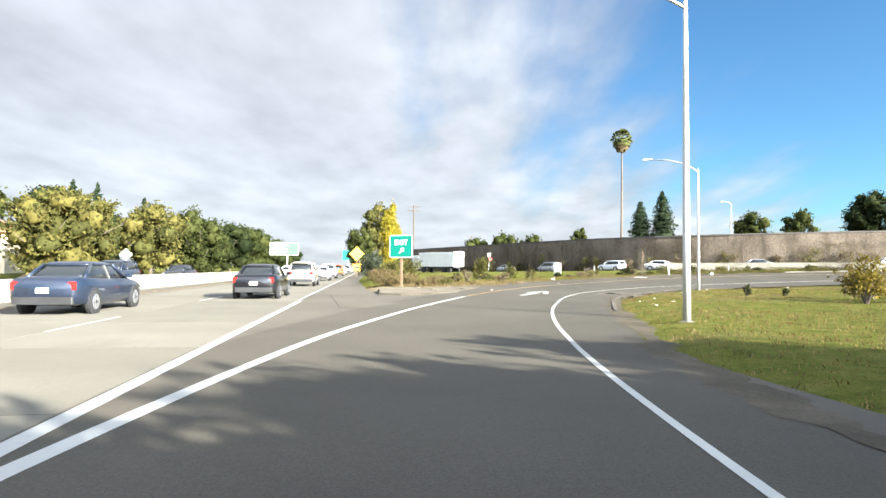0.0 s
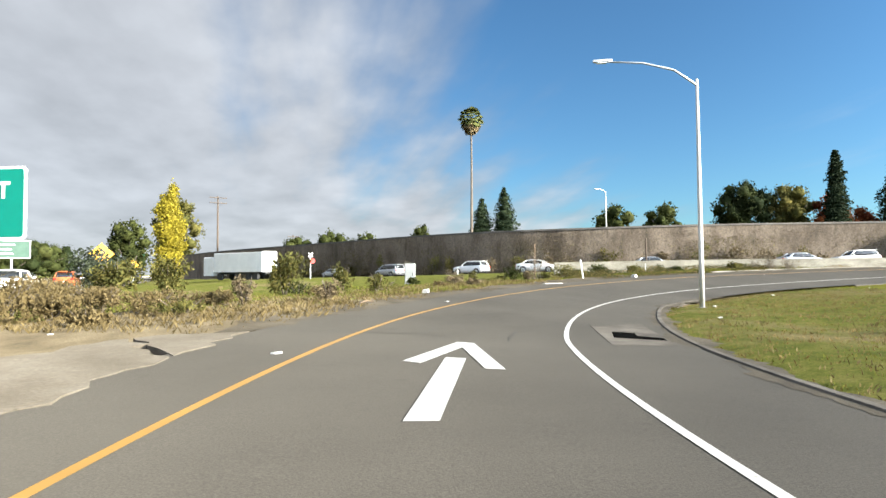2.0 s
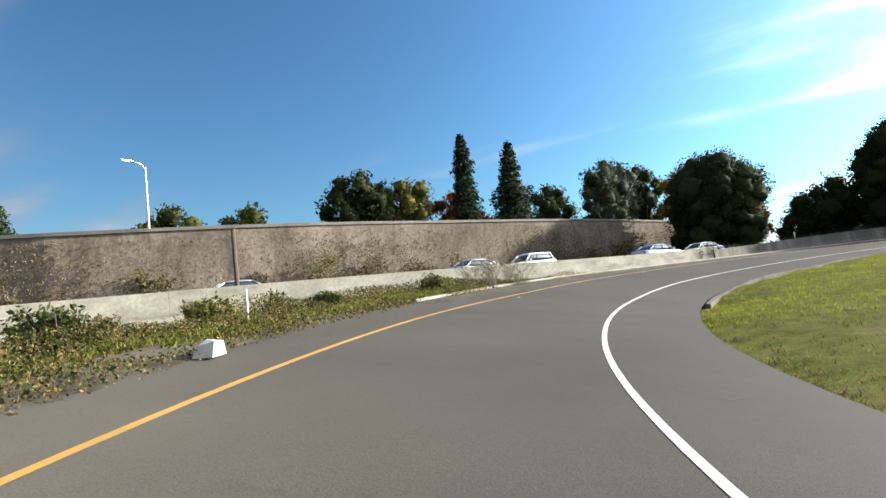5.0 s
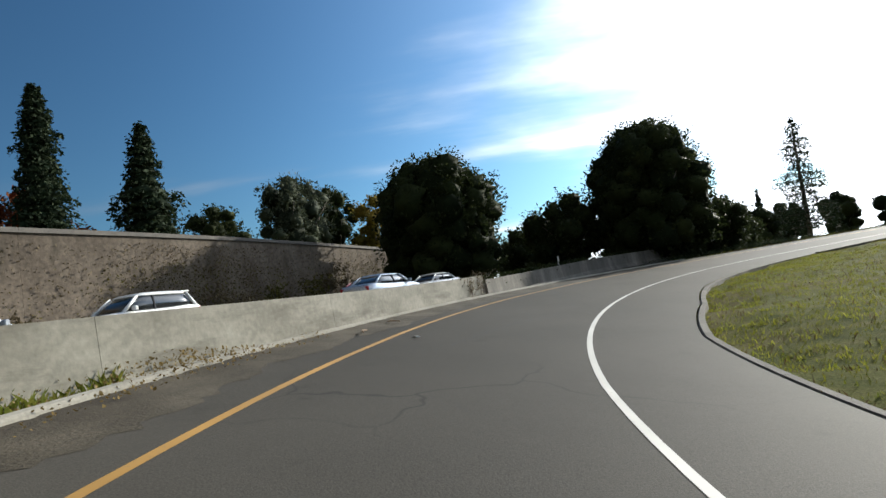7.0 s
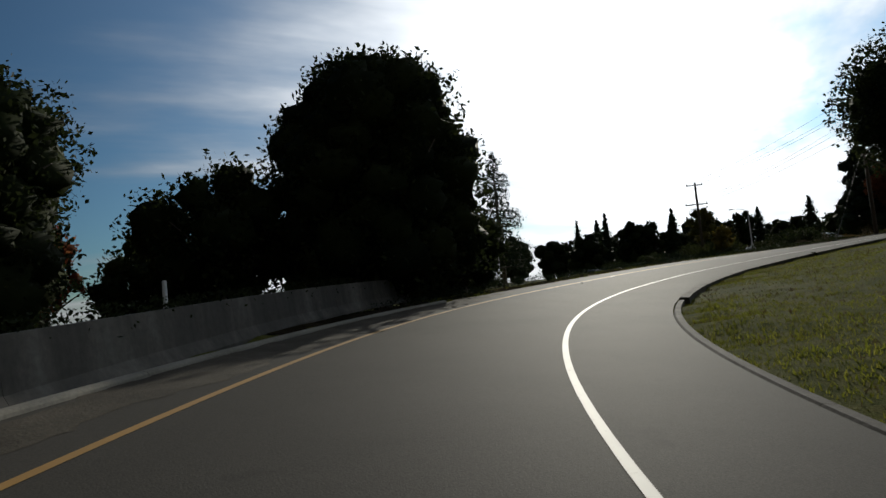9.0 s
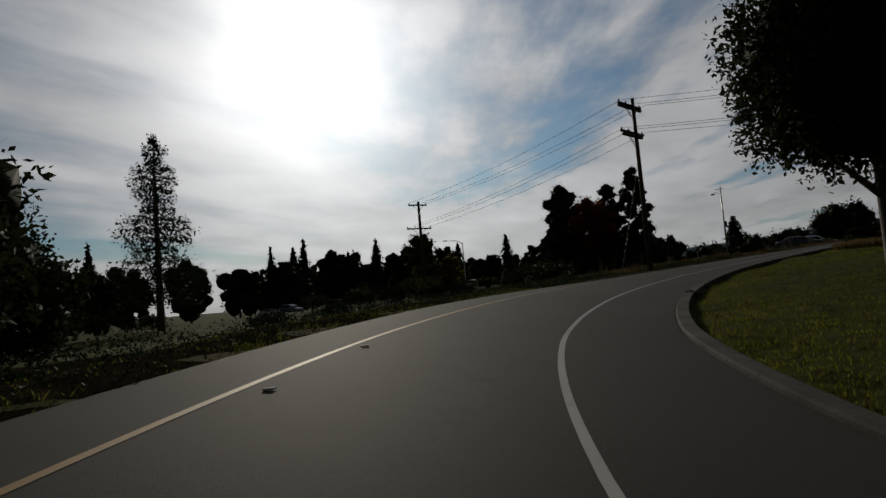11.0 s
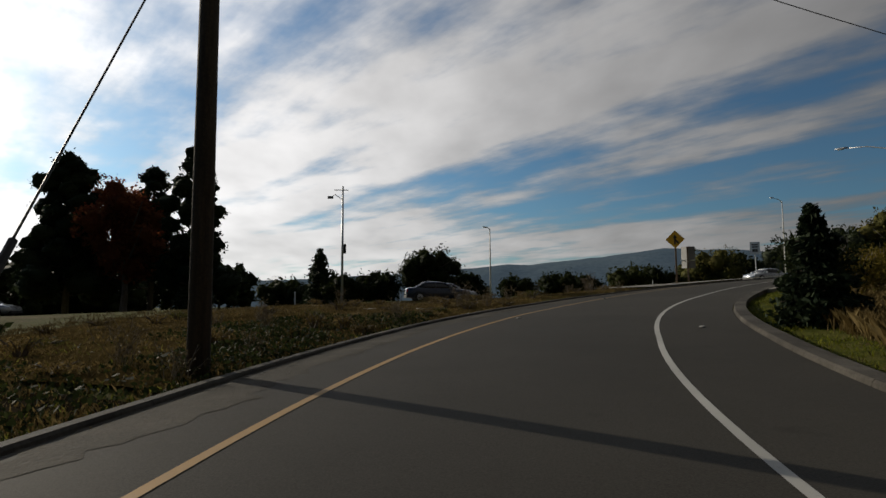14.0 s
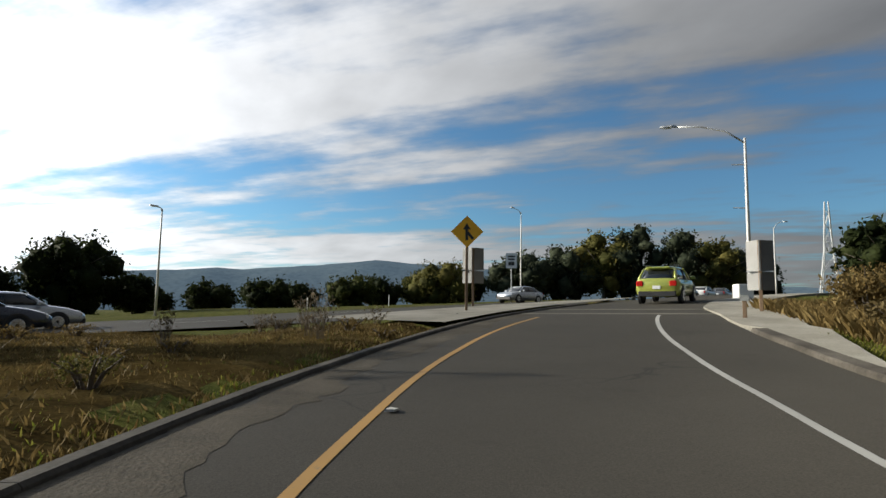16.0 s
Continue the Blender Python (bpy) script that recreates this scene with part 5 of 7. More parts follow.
broadleaf("oak_tree", "tall dense dark oak leaning over the barrier", ground_at(91.0, 49.6), 11.9, 10.8, LEAF_OAK, 46, 30000, 0.21, 0.03, lobes=60, core=0.74, skirt=0.95, lobe=0.72, shell=0.74, main=0.7)
broadleaf("oak_tree", "dark oak behind the roadside oak", ground_at(92.8, 56.0), 7.2, 7.0, LEAF_OAK, 47, 8000, 0.23, 0.05)
broadleaf("oak_tree", "dark oak among the roadside trees", ground_at(98.5, 48.5), 7.0, 8.0, LEAF_OAK, 48, 8000, 0.25, 0.06)
broadleaf("oak_tree", "dark oak among the roadside trees", ground_at(105.5, 41.0), 5.2, 8.0, LEAF_OAK, 49, 6000, 0.27, 0.06)
broadleaf("oak_tree", "low dark oak at the edge of the ramp", ground_at(97.0, 42.6), 5.6, 6.0, LEAF_OAK, 251, 8000, 0.2, 0.02)
broadleaf("oak_tree", "low dark oak at the edge of the ramp", ground_at(92.6, 48.2), 6.2, 5.5, LEAF_OAK, 252, 8000, 0.2, 0.04)
broadleaf("oak_tree", "dark oak below the embankment", ground_at(108.2, 37.4), 5.5, 6.6, LEAF_OAK, 253, 14000, 0.18, 0.02, core=0.7, skirt=0.9)
broadleaf("oak_tree", "low dark oak between the roadside oaks", ground_at(106.5, 58.6), 6.0, 7.5, LEAF_OAK, 254, 5000, 0.26, 0.02)
broadleaf("oak_tree", "low dark oak between the roadside oaks", ground_at(117, 57.0), 6.4, 9.0, LEAF_OAK, 255, 4500, 0.3, 0.02)
broadleaf("small_tree", "small rusty tree between the oaks", ground_at(104.0, 64.0), 7.5, 4.5, LEAF_RUST, 50, 1800, 0.28)
conifer("small_conifer", "small dark conifer between the oaks", ground_at(112.0, 66.0), 9.5, 3.6, LEAF_FIR, 51, 16, 1600, 0.4)
conifer("redwood_tree", "tall open redwood with ragged boughs", ground_at(149.4, 8.3), 22.4, 18.0, LEAF_FIR, 52, 17, 13000, 0.30, 0.12, 0.14, 0.5, fill=0.0)
# skyline along the lower street
for k, (x, y, h, w, kind) in enumerate(((214, -48, 14, 11, 0), (208, -61, 18.5, 6, 1), (214, -66, 19.0, 5.5, 1), (198, -65, 14.6, 7, 0), (203, -84, 13, 9, 0), (172, -53, 14.0, 6.5, 1), (166, -62, 11, 8, 0), (180, -34, 12.5, 10, 0), (190, -20, 13.5, 10, 0),
                                        (200, -6, 13, 11, 0), (160, -84, 9, 9, 0), (150, -78, 8.6, 9, 0), (142, -86, 8.8, 9, 0), (135, -80, 8.4, 8, 0), (186, 22, 12, 11, 0), (170, 34, 11, 11, 0), (150, 52, 11, 12, 0))):
    p = ground_at(x, y)
    if kind:
        conifer("dark_conifer", "dark conifer on the skyline", p, h - p[2], w * 1.2, LEAF_FIR, 60 + k, 16, 2400, 0.65, group="skyline trees")
    else:
        broadleaf("dark_tree", "dark evergreen tree on the skyline", p, h - p[2], w, LEAF_OAK, 60 + k, 1100, 0.66, 0.04, group="skyline trees", core=0.85, skirt=0.8)
broadleaf("sparse_tree", "thin-leaved tree beside a utility pole", ground_at(128.5, -13.0), 8.0, 4.6, LEAF_OLIVE, 80, 1300, 0.26, 0.3)
broadleaf("amber_shrub_tree", "small amber tree below the embankment", ground_at(119.5, -6.0), 4.6, 3.2, LEAF_AMBER, 81, 1200, 0.22, 0.15)
pine_tufts("pine_tree", "dense dark pine in a clump", ground_at(124.3, -46), 14.8, 9.5, 82, 13000, 44, 0.32)
pine_tufts("pine_tree", "slim dark pine in a clump", ground_at(117.0, -47), 14.0, 6.5, 83, 8000, 30, 0.32)
pine_tufts("pine_tree", "slim dark pine with separate tufts", ground_at(111.3, -41.9), 14.8, 6.8, 84, 9000, 30, 0.32)
broadleaf("rust_tree", "dark red autumn tree among the pines", ground_at(117.8, -43.0), 12.2, 8.0, LEAF_RUST, 85, 7000, 0.32, 0.2)
conifer("small_conifer", "small open conifer across the street", ground_at(105.3, -81.6), 9.2, 9.0, LEAF_FIR, 86, 13, 3500, 0.42)
conifer("small_conifer", "small pale conifer across the street", ground_at(124, -86), 9.5, 5.0, LEAF_BLUE, 87, 13, 1300, 0.5)
for k, (x, y, h, w) in enumerate(((87.9, -82.0, 9.3, 11.5), (96.5, -84, 5.6, 8.5), (82.0, -83, 4.6, 6.0), (101.5, -79, 5.0, 8.0))):
    broadleaf("oak_tree", "dark spreading oak across the street", ground_at(x, y), h, w, LEAF_OAK, 90 + k, 4500, 0.38, 0.02, group="oaks across the street")
for k, (x, y, h, w) in enumerate(((72, -94, 3.4, 8), (63, -98, 4.0, 9), (52, -92, 4.6, 9), (45, -97, 4.4, 9), (36, -98, 5.6, 11), (27, -100, 6.2, 12), (112, -90, 4.2, 11), (79, -99, 2.6, 8), (57, -104, 3.6, 9))):
    broadleaf("scrub_oak", "low dark oak on the far side of the street", ground_at(x, y), h, w, LEAF_GREEN if k in (2, 4) else LEAF_OAK, 395 + k, 2800, 0.4, 0.02, group="far roadside oaks")
for k, (x, y, h, w) in enumerate(((16, -84, 9.2, 9), (11, -80, 12.0, 9), (7.5, -76.5, 13.6, 8.5), (3, -71, 12.0, 9), (0, -66, 10.4, 8), (24, -86, 7.5, 9), (-8, -66, 9.0, 9), (36, -92, 6.6, 9))):
    broadleaf("eucalyptus_tree", "tall grey-green eucalyptus with clumped crown", ground_at(x, y), h, w * 1.4, LEAF_OLIVE if k % 3 == 1 else LEAF_BLUE, 105 + k, 4200, 0.42, 0.0, PALE_BARK, group="eucalyptus row")
for k, (x, y, h, w) in enumerate(((-12, -50, 7.0, 9), (-4, -36, 8.0, 9), (37.6, -27.0, 5.8, 6.5), (40.6, -22.5, 7.2, 6.5), (46.5, -17.5, 7.8, 6.5), (52, -12.5, 8.0, 6.0), (28, -30, 7.0, 7))):
    broadleaf("green_tree", "green tree beside the merge lane", ground_at(x, y), h, w, LEAF_GREEN if k % 2 else LEAF_OAK, 115 + k, 2000, 0.39, 0.08, group="trees beside the merge")
# trees along the freeway
row = ((-31, 30, 7.5, 6, 3), (-36, 40, 9, 7, 2), (-34, 52, 8.6, 7.5, 1), (-37, 62, 9.4, 8, 1), (-36, 74, 9.6, 8.5, 1), (-34, 84, 8.6, 8, 0), (-39, 92, 10.2, 9, 0), (-41, 104, 10, 9, 0), (-42, 118, 10.2, 10, 4),
       (-44, 132, 10.4, 10, 0), (-47, 148, 10.8, 11, 0), (-50, 166, 11, 11, 0), (-54, 186, 11, 12, 4), (-60, 214, 11.5, 13, 0), (-66, 246, 12, 14, 0), (-74, 290, 12, 15, 4))
names = (("green_tree", "green roadside tree along the freeway", LEAF_GREEN), ("olive_tree", "olive-green roadside tree along the freeway", LEAF_OLIVE), ("amber_tree", "yellowing roadside tree along the freeway", LEAF_AMBER),
         ("amber_tree", "low yellow-green roadside tree", LEAF_AMBER), ("oak_tree", "dark green roadside oak along the freeway", LEAF_OAK))
for k, (x, y, h, w, kind) in enumerate(row):
    broadleaf(names[kind][0], names[kind][1], ground_at(x, y), h, w, names[kind][2], 130 + k, 5000 if y < 120 else 2400, 0.34 if y < 120 else 0.43, 0.04, group="freeway trees")
for k, (x, y, h, w, kind) in enumerate(((-45, 44, 9, 8, 1), (-48, 60, 10.5, 9, 0), (-50, 78, 11.5, 10, 4), (-46, 70, 11.8, 9, 4), (-54, 96, 11, 10, 4), (-58, 120, 11.4, 11, 0))):
    broadleaf(names[kind][0], names[kind][1], ground_at(x, y), h, w, names[kind][2], 150 + k, 3000, 0.41, 0.05, group="freeway trees")
for x, y, h in ((-57, 92, 14.5), (-52, 90, 13.8), (-46, 92, 11.6), (-88, 100, 13)):
    conifer("fir_tree", "dark pointed fir rising above the roadside trees", ground_at(x, y), h, 4.6, LEAF_FIR, int(h * 10), 16, 1500, 0.5, group="firs by the freeway")
# the gore
poplar(ground_at(-9.7, 109.1), 12.6, 4.6, 160)
broadleaf("eucalyptus_tree", "tall rounded olive-green tree behind the poplar", ground_at(-20.5, 196), 23.5, 13.5, LEAF_OLIVE, 161, 4000, 0.66, 0.1)
broadleaf("oak_tree", "dark green tree at the end of the gore", ground_at(-17.0, 122), 10.5, 7.0, LEAF_GREEN, 162, 3000, 0.36, 0.08)
shrub("willow_shrub", "feathery olive willow shrub", ground_at(3.4, 55.0), 2.3, 2.4, LEAF_OLIVE, 170, 1900, 0.22, 0.6)
shrub("willow_shrub", "loose olive shrub in the grass", ground_at(7.2, 63.5), 1.7, 1.6, LEAF_OLIVE, 171, 1000, 0.2, 0.5)
for k, (x, y, h, w) in enumerate(((-5.0, 60, 2.6, 3.4), (-7.5, 66, 3.0, 3.8), (-4.0, 70, 2.6, 3.0), (-9.5, 76, 3.0, 4.0), (-6.4, 84, 2.2, 3.0))):
    shrub("roadside_shrub", "dense dusty green shrub in the gore", ground_at(x, y), h, w, LEAF_BLUE if k % 2 else LEAF_OLIVE, 172 + k, 2200, 0.2)
for k, (x, y, h, w) in enumerate(((-3.9, 42, 1.1, 2.2), (-4.6, 45, 1.4, 2.6), (-5.4, 50, 1.4, 2.6), (-2.6, 46.5, 1.0, 2.2), (-0.6, 44.5, 0.8, 2.0), (-3.5, 39.6, 0.8, 1.6), (-2.9, 43.2, 0.9, 1.8), (0.8, 47.5, 0.7, 1.8), (-6.2, 55.0, 1.3, 2.4), (-1.4, 40.6, 0.6, 1.4))):
    shrub("dry_bush", "tangled straw-coloured dry bush", ground_at(x, y), h, w, GRASS_DRY, 178 + k, 2000, 0.11, 0.55)
for k, (x, y, h, w, m) in enumerate(((10, 68, 1.0, 1.4, LEAF_OLIVE), (13.6, 71, 0.9, 1.5, LEAF_GREEN), (17.0, 70, 1.2, 2.2, LEAF_OLIVE), (21.0, 68.5, 1.5, 2.4, LEAF_GREEN), (24.2, 66.0, 1.3, 2.6, LEAF_OLIVE), (27.5, 66.5, 1.2, 2.2, LEAF_GREEN), (31.0, 67.2, 0.9, 1.8, LEAF_OLIVE),
                                     (22.2, 66.8, 2.6, 1.7, LEAF_DEAD), (35.4, 67.6, 0.8, 1.6, LEAF_GREEN), (44.5, 67.2, 1.5, 1.8, LEAF_DEAD), (46.6, 66.9, 1.2, 1.7, LEAF_DEAD), (41.5, 68.0, 0.9, 1.6, LEAF_OLIVE), (19.0, 78.0, 1.0, 2.2, LEAF_DEAD), (30.0, 79.0, 1.1, 2.0, LEAF_DEAD))):
    if m is LEAF_DEAD:
        twigs("dry_brush", "dry leafless brush on the verge", ground_at(x, y), h, w * 1.1, 190 + k, 34)
    else:
        shrub("verge_shrub", "weedy low shrub on the verge", ground_at(x, y), h, w, m, 190 + k, 1500, 0.11, 0.1)
for k, (s, d, h, w) in enumerate(((84.5, 5.0, 1.2, 1.5), (86.0, 4.9, 1.35, 1.6), (87.6, 4.9, 1.1, 1.4), (107.6, 4.75, 0.95, 0.9), (106.6, 4.75, 0.7, 0.8))):
    x, y, z = RAMP.place(s, -d)
    twigs("dry_brush", "dry leafless brush against the barrier", (x, y, z - 0.02), h, w, 660 + k, 26)
# low weeds and bushes between ramp, barrier and frontage road
rng = np.random.default_rng(640)
for k in range(30):
    s = 38 + 44 * rng.random()
    x, y, _ = RAMP.place(s, LEFT_AT(s) - 2.5 - 9.5 * rng.random() ** 0.8)
    if abs(FRONT.locate(np.array([x]), np.array([y]))[1][0]) < 6.5 or abs(RAIL.locate(np.array([x]), np.array([y]))[1][0]) < 1.2:
        continue
    m = (LEAF_OLIVE, GRASS_DRY, LEAF_GREEN, LEAF_DEAD)[k % 4]
    shrub("weed_clump", "low olive weed clump on the verge" if k % 4 in (0, 2) else "low straw-brown weed clump on the verge", ground_at(x, y), 0.45 + 0.7 * rng.random(), 1.0 + 1.5 * rng.random(), m, 641 + k, 800, 0.10, 0.3)
# brush along the foot of the wall
rng = np.random.default_rng(740)
for k in range(44):
    s = 62 + (WALL.s[-1] - 84) * (k + rng.random()) / 44
    c, r = WALL.at(s, WALL.c), WALL.at(s, WALL.r)
    out = 0.7 + 1.3 * rng.random()
    x, y = c[0] + r[0] * out, c[1] + r[1] * out
    m, lab = ((LEAF_IVY, "yellow-green ivy bush at the foot of the wall"), (LEAF_DEAD, "dry brown brush at the foot of the wall"), (LEAF_DEAD, "dry brown brush at the foot of the wall"), (LEAF_OLIVE, "olive bush at the foot of the wall"))[k % 4]
    shrub("wall_shrub", lab, ground_at(x, y), 1.3 + 2.6 * rng.random() ** 1.5, 1.6 + 2.0 * rng.random(), m, 741 + k, 800, 0.18, 0.25)
# dark growth below the embankment, between ramp and lower street
rng = np.random.default_rng(260)
for k in range(50):
    az = 104 + 54 * rng.random()
    far = 36 + 42 * rng.random()
    d = toward(az) * far
    x, y = 92 + d.x, 32 + d.y
    if abs(CROSS.locate(np.array([x]), np.array([y]))[1][0]) < 11 or abs(FRONT.locate(np.array([x]), np.array([y]))[1][0]) < 8:
        continue
    shrub("embankment_shrub", "dark wild shrub below the embankment", ground_at(x, y), 1.2 + 1.8 * rng.random(), 3.4 + 3.0 * rng.random(), (LEAF_OAK, LEAF_GREEN, LEAF_FIR, LEAF_OAK)[k % 4], 261 + k, 1300, 0.25, 0.1)
for k in range(34):
    az = 100 + 68 * (k + rng.random()) / 34
    far = 120 + 50 * rng.random()
    d = toward(az) * far
    x, y = 90 + d.x, 36 + d.y
    if abs(CROSS.locate(np.array([x]), np.array([y]))[1][0]) < 12:
        continue
    broadleaf("dark_tree", "dark evergreen tree on the skyline", ground_at(x, y), float(np.interp(az, (100, 132, 148, 168), (13.5, 13.0, 9.5, 8.5))) + 3.0 * rng.random(), 9 + 4 * rng.random(), LEAF_OAK, 300 + k, 1100, 0.66, 0.0, group="skyline trees", lobe=0.7, lobes=17, skirt=0.9, core=0.78)
    if k % 2 == 0:
        conifer("dark_conifer", "dark pointed conifer on the skyline", ground_at(x + 5, y + 4), float(np.interp(az, (100, 132, 148, 168), (17.5, 16.5, 12.5, 10.5))) - 1.0 + 2.0 * rng.random(), 8.0, LEAF_FIR, 340 + k, 14, 1100, 0.62, group="skyline trees")
# inside the loop
oak = broadleaf("oak_tree", "large dark oak on the grass inside the loop", ground_at(83.4, 20.2), 10.6, 10.0, LEAF_OAK, 210, 46000, 0.21, 0.34, lobes=46, trunk_r=0.27, shell=0.55, core=0.5, main=0.40)
conifer("young_conifer", "young dark bushy conifer at the curb", ground_at(84.35, 0.9), 2.6, 2.7, LEAF_FIR, 211, 12, 7000, 0.15, 0.05, 0.02, 0.45)
shrub("round_shrub", "small round dark shrub on the grass", ground_at(89.0, 23.6), 0.42, 0.7, LEAF_OAK, 212, 700, 0.1)
shrub("small_shrub", "small green shrub on the grass", ground_at(17.5, 34.6), 0.75, 0.7, LEAF_GREEN, 213, 500, 0.1, 0.3)
shrub("small_shrub", "low weedy shrub on the grass", ground_at(18.8, 33.0), 0.5, 0.5, LEAF_GREEN, 214, 350, 0.1, 0.3)
for k, (x, y, h, w, m) in enumerate(((16.6, 23.6, 2.0, 2.6, LEAF_AMBER), (18.6, 26.4, 1.5, 2.6, LEAF_DEAD), (20.5, 22.5, 2.2, 2.4, LEAF_AMBER), (23, 25.5, 1.6, 3.0, LEAF_DEAD), (27, 27, 1.4, 3.2, LEAF_DEAD), (22.5, 18.5, 1.5, 2.6, LEAF_DEAD), (29.5, 22.5, 2.0, 3.0, LEAF_AMBER))):
    shrub("brush", "brown autumn brush on the open ground", ground_at(x, y), h, w, m, 216 + k, 1700, 0.15, 0.25)
for k, (x, y, h, w, m) in enumerate(((82.0, -2.2, 2.2, 2.6, LEAF_OAK), (79.5, -4.2, 1.7, 2.8, LEAF_AMBER), (76.6, -6.4, 1.8, 2.8, LEAF_AMBER), (74.0, -9.2, 1.5, 2.6, LEAF_DEAD), (71.0, -11.0, 1.6, 2.6, GRASS_BROWN), (68.5, -13.5, 1.3, 2.2, LEAF_AMBER), (77.5, -2.6, 2.6, 3.2, LEAF_OLIVE), (73.0, -5.0, 2.6, 3.4, LEAF_GREEN),
                                     (68.0, -8.5, 2.8, 3.6, LEAF_OLIVE), (62.5, -12.5, 2.8, 3.6, LEAF_GREEN), (65.5, -15.8, 1.2, 2.0, LEAF_DEAD), (80.8, 2.0, 2.2, 3.0, LEAF_OAK), (74.8, -11.2, 0.9, 1.8, GRASS_DRY), (71.6, -13.2, 1.5, 2.6, GRASS_BROWN), (74.6, -9.6, 1.3, 2.4, LEAF_AMBER), (70.2, -12.0, 1.5, 2.6, LEAF_DEAD), (67.0, -12.8, 2.4, 3.2, LEAF_OLIVE))):
    shrub("roadside_shrub", "tangled autumn shrub on the bank", ground_at(x, y), h, w, m, 225 + k, 3600, 0.11, 0.4)


# trees behind the start, whose shade lies over the road there
for k, (x, y, h, w) in enumerate(((8.6, -7.5, 6.5, 6.0), (13.6, -5.5, 7.0, 6.5), (18.6, -4.0, 8.0, 7.0), (17.0, -10.5, 8.6, 7.0), (24.0, -9.0, 9.0, 8.0))):
    broadleaf("oak_tree", "shady green oak on the grass beside the ramp", ground_at(x, y), h, w, LEAF_GREEN, 240 + k, 4500, 0.34, 0.2, group="oaks at the ramp entry")


# low fleshy ground cover at the curb
def ground_cover(name, label, material, s0, s1, near, far, n, seed, size):
    rng = np.random.default_rng(seed)
    pts = []
    while len(pts) < n:
        s, d = s0 + (s1 - s0) * rng.random(), near + (far - near) * rng.random()
        x, y, _ = RAMP.place(s, LEFT_AT(s) - d)
        m = noise.noise((x * 0.35, y * 0.35, 11.0))
        if rng.random() > 0.55 + m:
            continue
        floor_z = max(ground_z(x, y), RAMP.place(s, LEFT_AT(s) - d)[2] - 0.06) if d < 3.6 else ground_z(x, y)
        pts.append((x, y, floor_z + (0.08 + 0.30 * max(0.0, 0.5 + m)) * rng.random()))
    v, f = leaves(np.array(pts), size, rng, np.tile([[0, 0, 0.5]], (n, 1)), 0.6)
    thing(name, label, "ground cover", kind="stuff", data=data_of(name, v, f, material))


ground_cover("ice_plant", "dark clumped ground cover along the curb", LEAF_OAK, 160, 181, 0.3, 5.5, 16000, 420, 0.08)
ground_cover("ground_cover", "dense low green ground cover before the barrier", LEAF_GREEN, 66, 88, -0.3, 3.5, 26000, 421, 0.05)
ground_cover("dead_leaves", "brown dead leaves and straw before the barrier", GRASS_BROWN, 66, 96, -0.4, 3.2, 22000, 430, 0.045)
ground_cover("leaf_litter", "dark leafy weeds on the embankment", LEAF_FIR, 126, 164, 0.3, 9.0, 26000, 422, 0.06)


def draped_bed(name, label, s0, s1, near, far, material):
    """A sheet, such as litter, laid over the slope, with a ragged rim."""
    vs, ns, nd = [], int((s1 - s0) / 0.8) + 1, 14
    for i in range(ns):
        v = s0 + (s1 - s0) * i / (ns - 1)
        for j in range(nd + 1):
            d = near + (far - near) * j / nd + ragged(v, 40.0 + (j > nd / 2) * 9, 0.8) * (j in (0, nd))
            x, y, z = RAMP.place(v, LEFT_AT(v) - d)
            vs.append((x, y, max(ground_z(x, y), z - 0.10 if d < 0.9 else -9.0) + 0.08 - 0.14 * (j in (0, nd))))
    w = nd + 1
    fs = [(i * w + j, (i + 1) * w + j, (i + 1) * w + j + 1, i * w + j + 1) for i in range(ns - 1) for j in range(nd)]
    thing(name, label, "soil", kind="structure", data=data_of(name, vs, fs, material, True))


draped_bed("gore_earth", "tan earth and dead grass in the gore", 29, 58, 0.1, 8.0, STRAW_LITTER)
draped_bed("verge_mulch", "brown earth and dead grass on the verge by the street", 171, 199, 0.15, 15.0, THATCH)
# this sheet makes the embankment darker than the turf around it
draped_bed("embankment_cover", "very dark brown sheet laid over the embankment", 120, 170.5, 0.15, 20.0, DARK_COVER)


# ivy and dead vines over the wall and barrier
def wall_growth(name, label, material, n, seed, lo, hi, size, patch):
    rng = np.random.default_rng(seed)
    line = np.linspace(28, WALL.s[-1] - 2, 900)
    keep = np.array([noise.noise((v * 0.09, patch, 0)) * 0.5 + 0.5 for v in line])
    keep = np.maximum(0.22 if patch > 5 else 0.05, (keep - 0.38) * 3.2).clip(0, 1)
    reach = lo + (hi - lo) * np.maximum(0.1, np.array([noise.noise((v * 0.31, patch + 7, 0)) * 0.5 + 0.55 for v in line]))
    v = rng.choice(line, n, p=keep / keep.sum()) + (rng.random(n) - 0.5) * (line[1] - line[0])
    u = rng.random(n) ** 1.4 * np.interp(v, line, reach)
    out = 0.20 + (0.05 + (0.45 if patch < 5 else 0.22) * (1 - u)) * rng.random(n)
    cx, cy, cz = [np.interp(v, WALL.s, WALL.c[:, k]) for k in range(3)]
    rx, ry, top = np.interp(v, WALL.s, WALL.r[:, 0]), np.interp(v, WALL.s, WALL.r[:, 1]), np.interp(v, WALL.s, WALL.fall)
    p = np.stack([cx + rx * out, cy + ry * out, cz + u * (top - 0.1 - cz)], 1)
    v, f = leaves(p, size, rng, np.tile([[0, 0, -0.6]], (n, 1)))
    thing(name, label, "ivy", kind="stuff", data=data_of(name, v, f, material))


wall_growth("wall_ivy", "yellow-green ivy climbing the masonry wall", LEAF_IVY, 34000, 301, 0.35, 1.0, 0.10, 2.0)
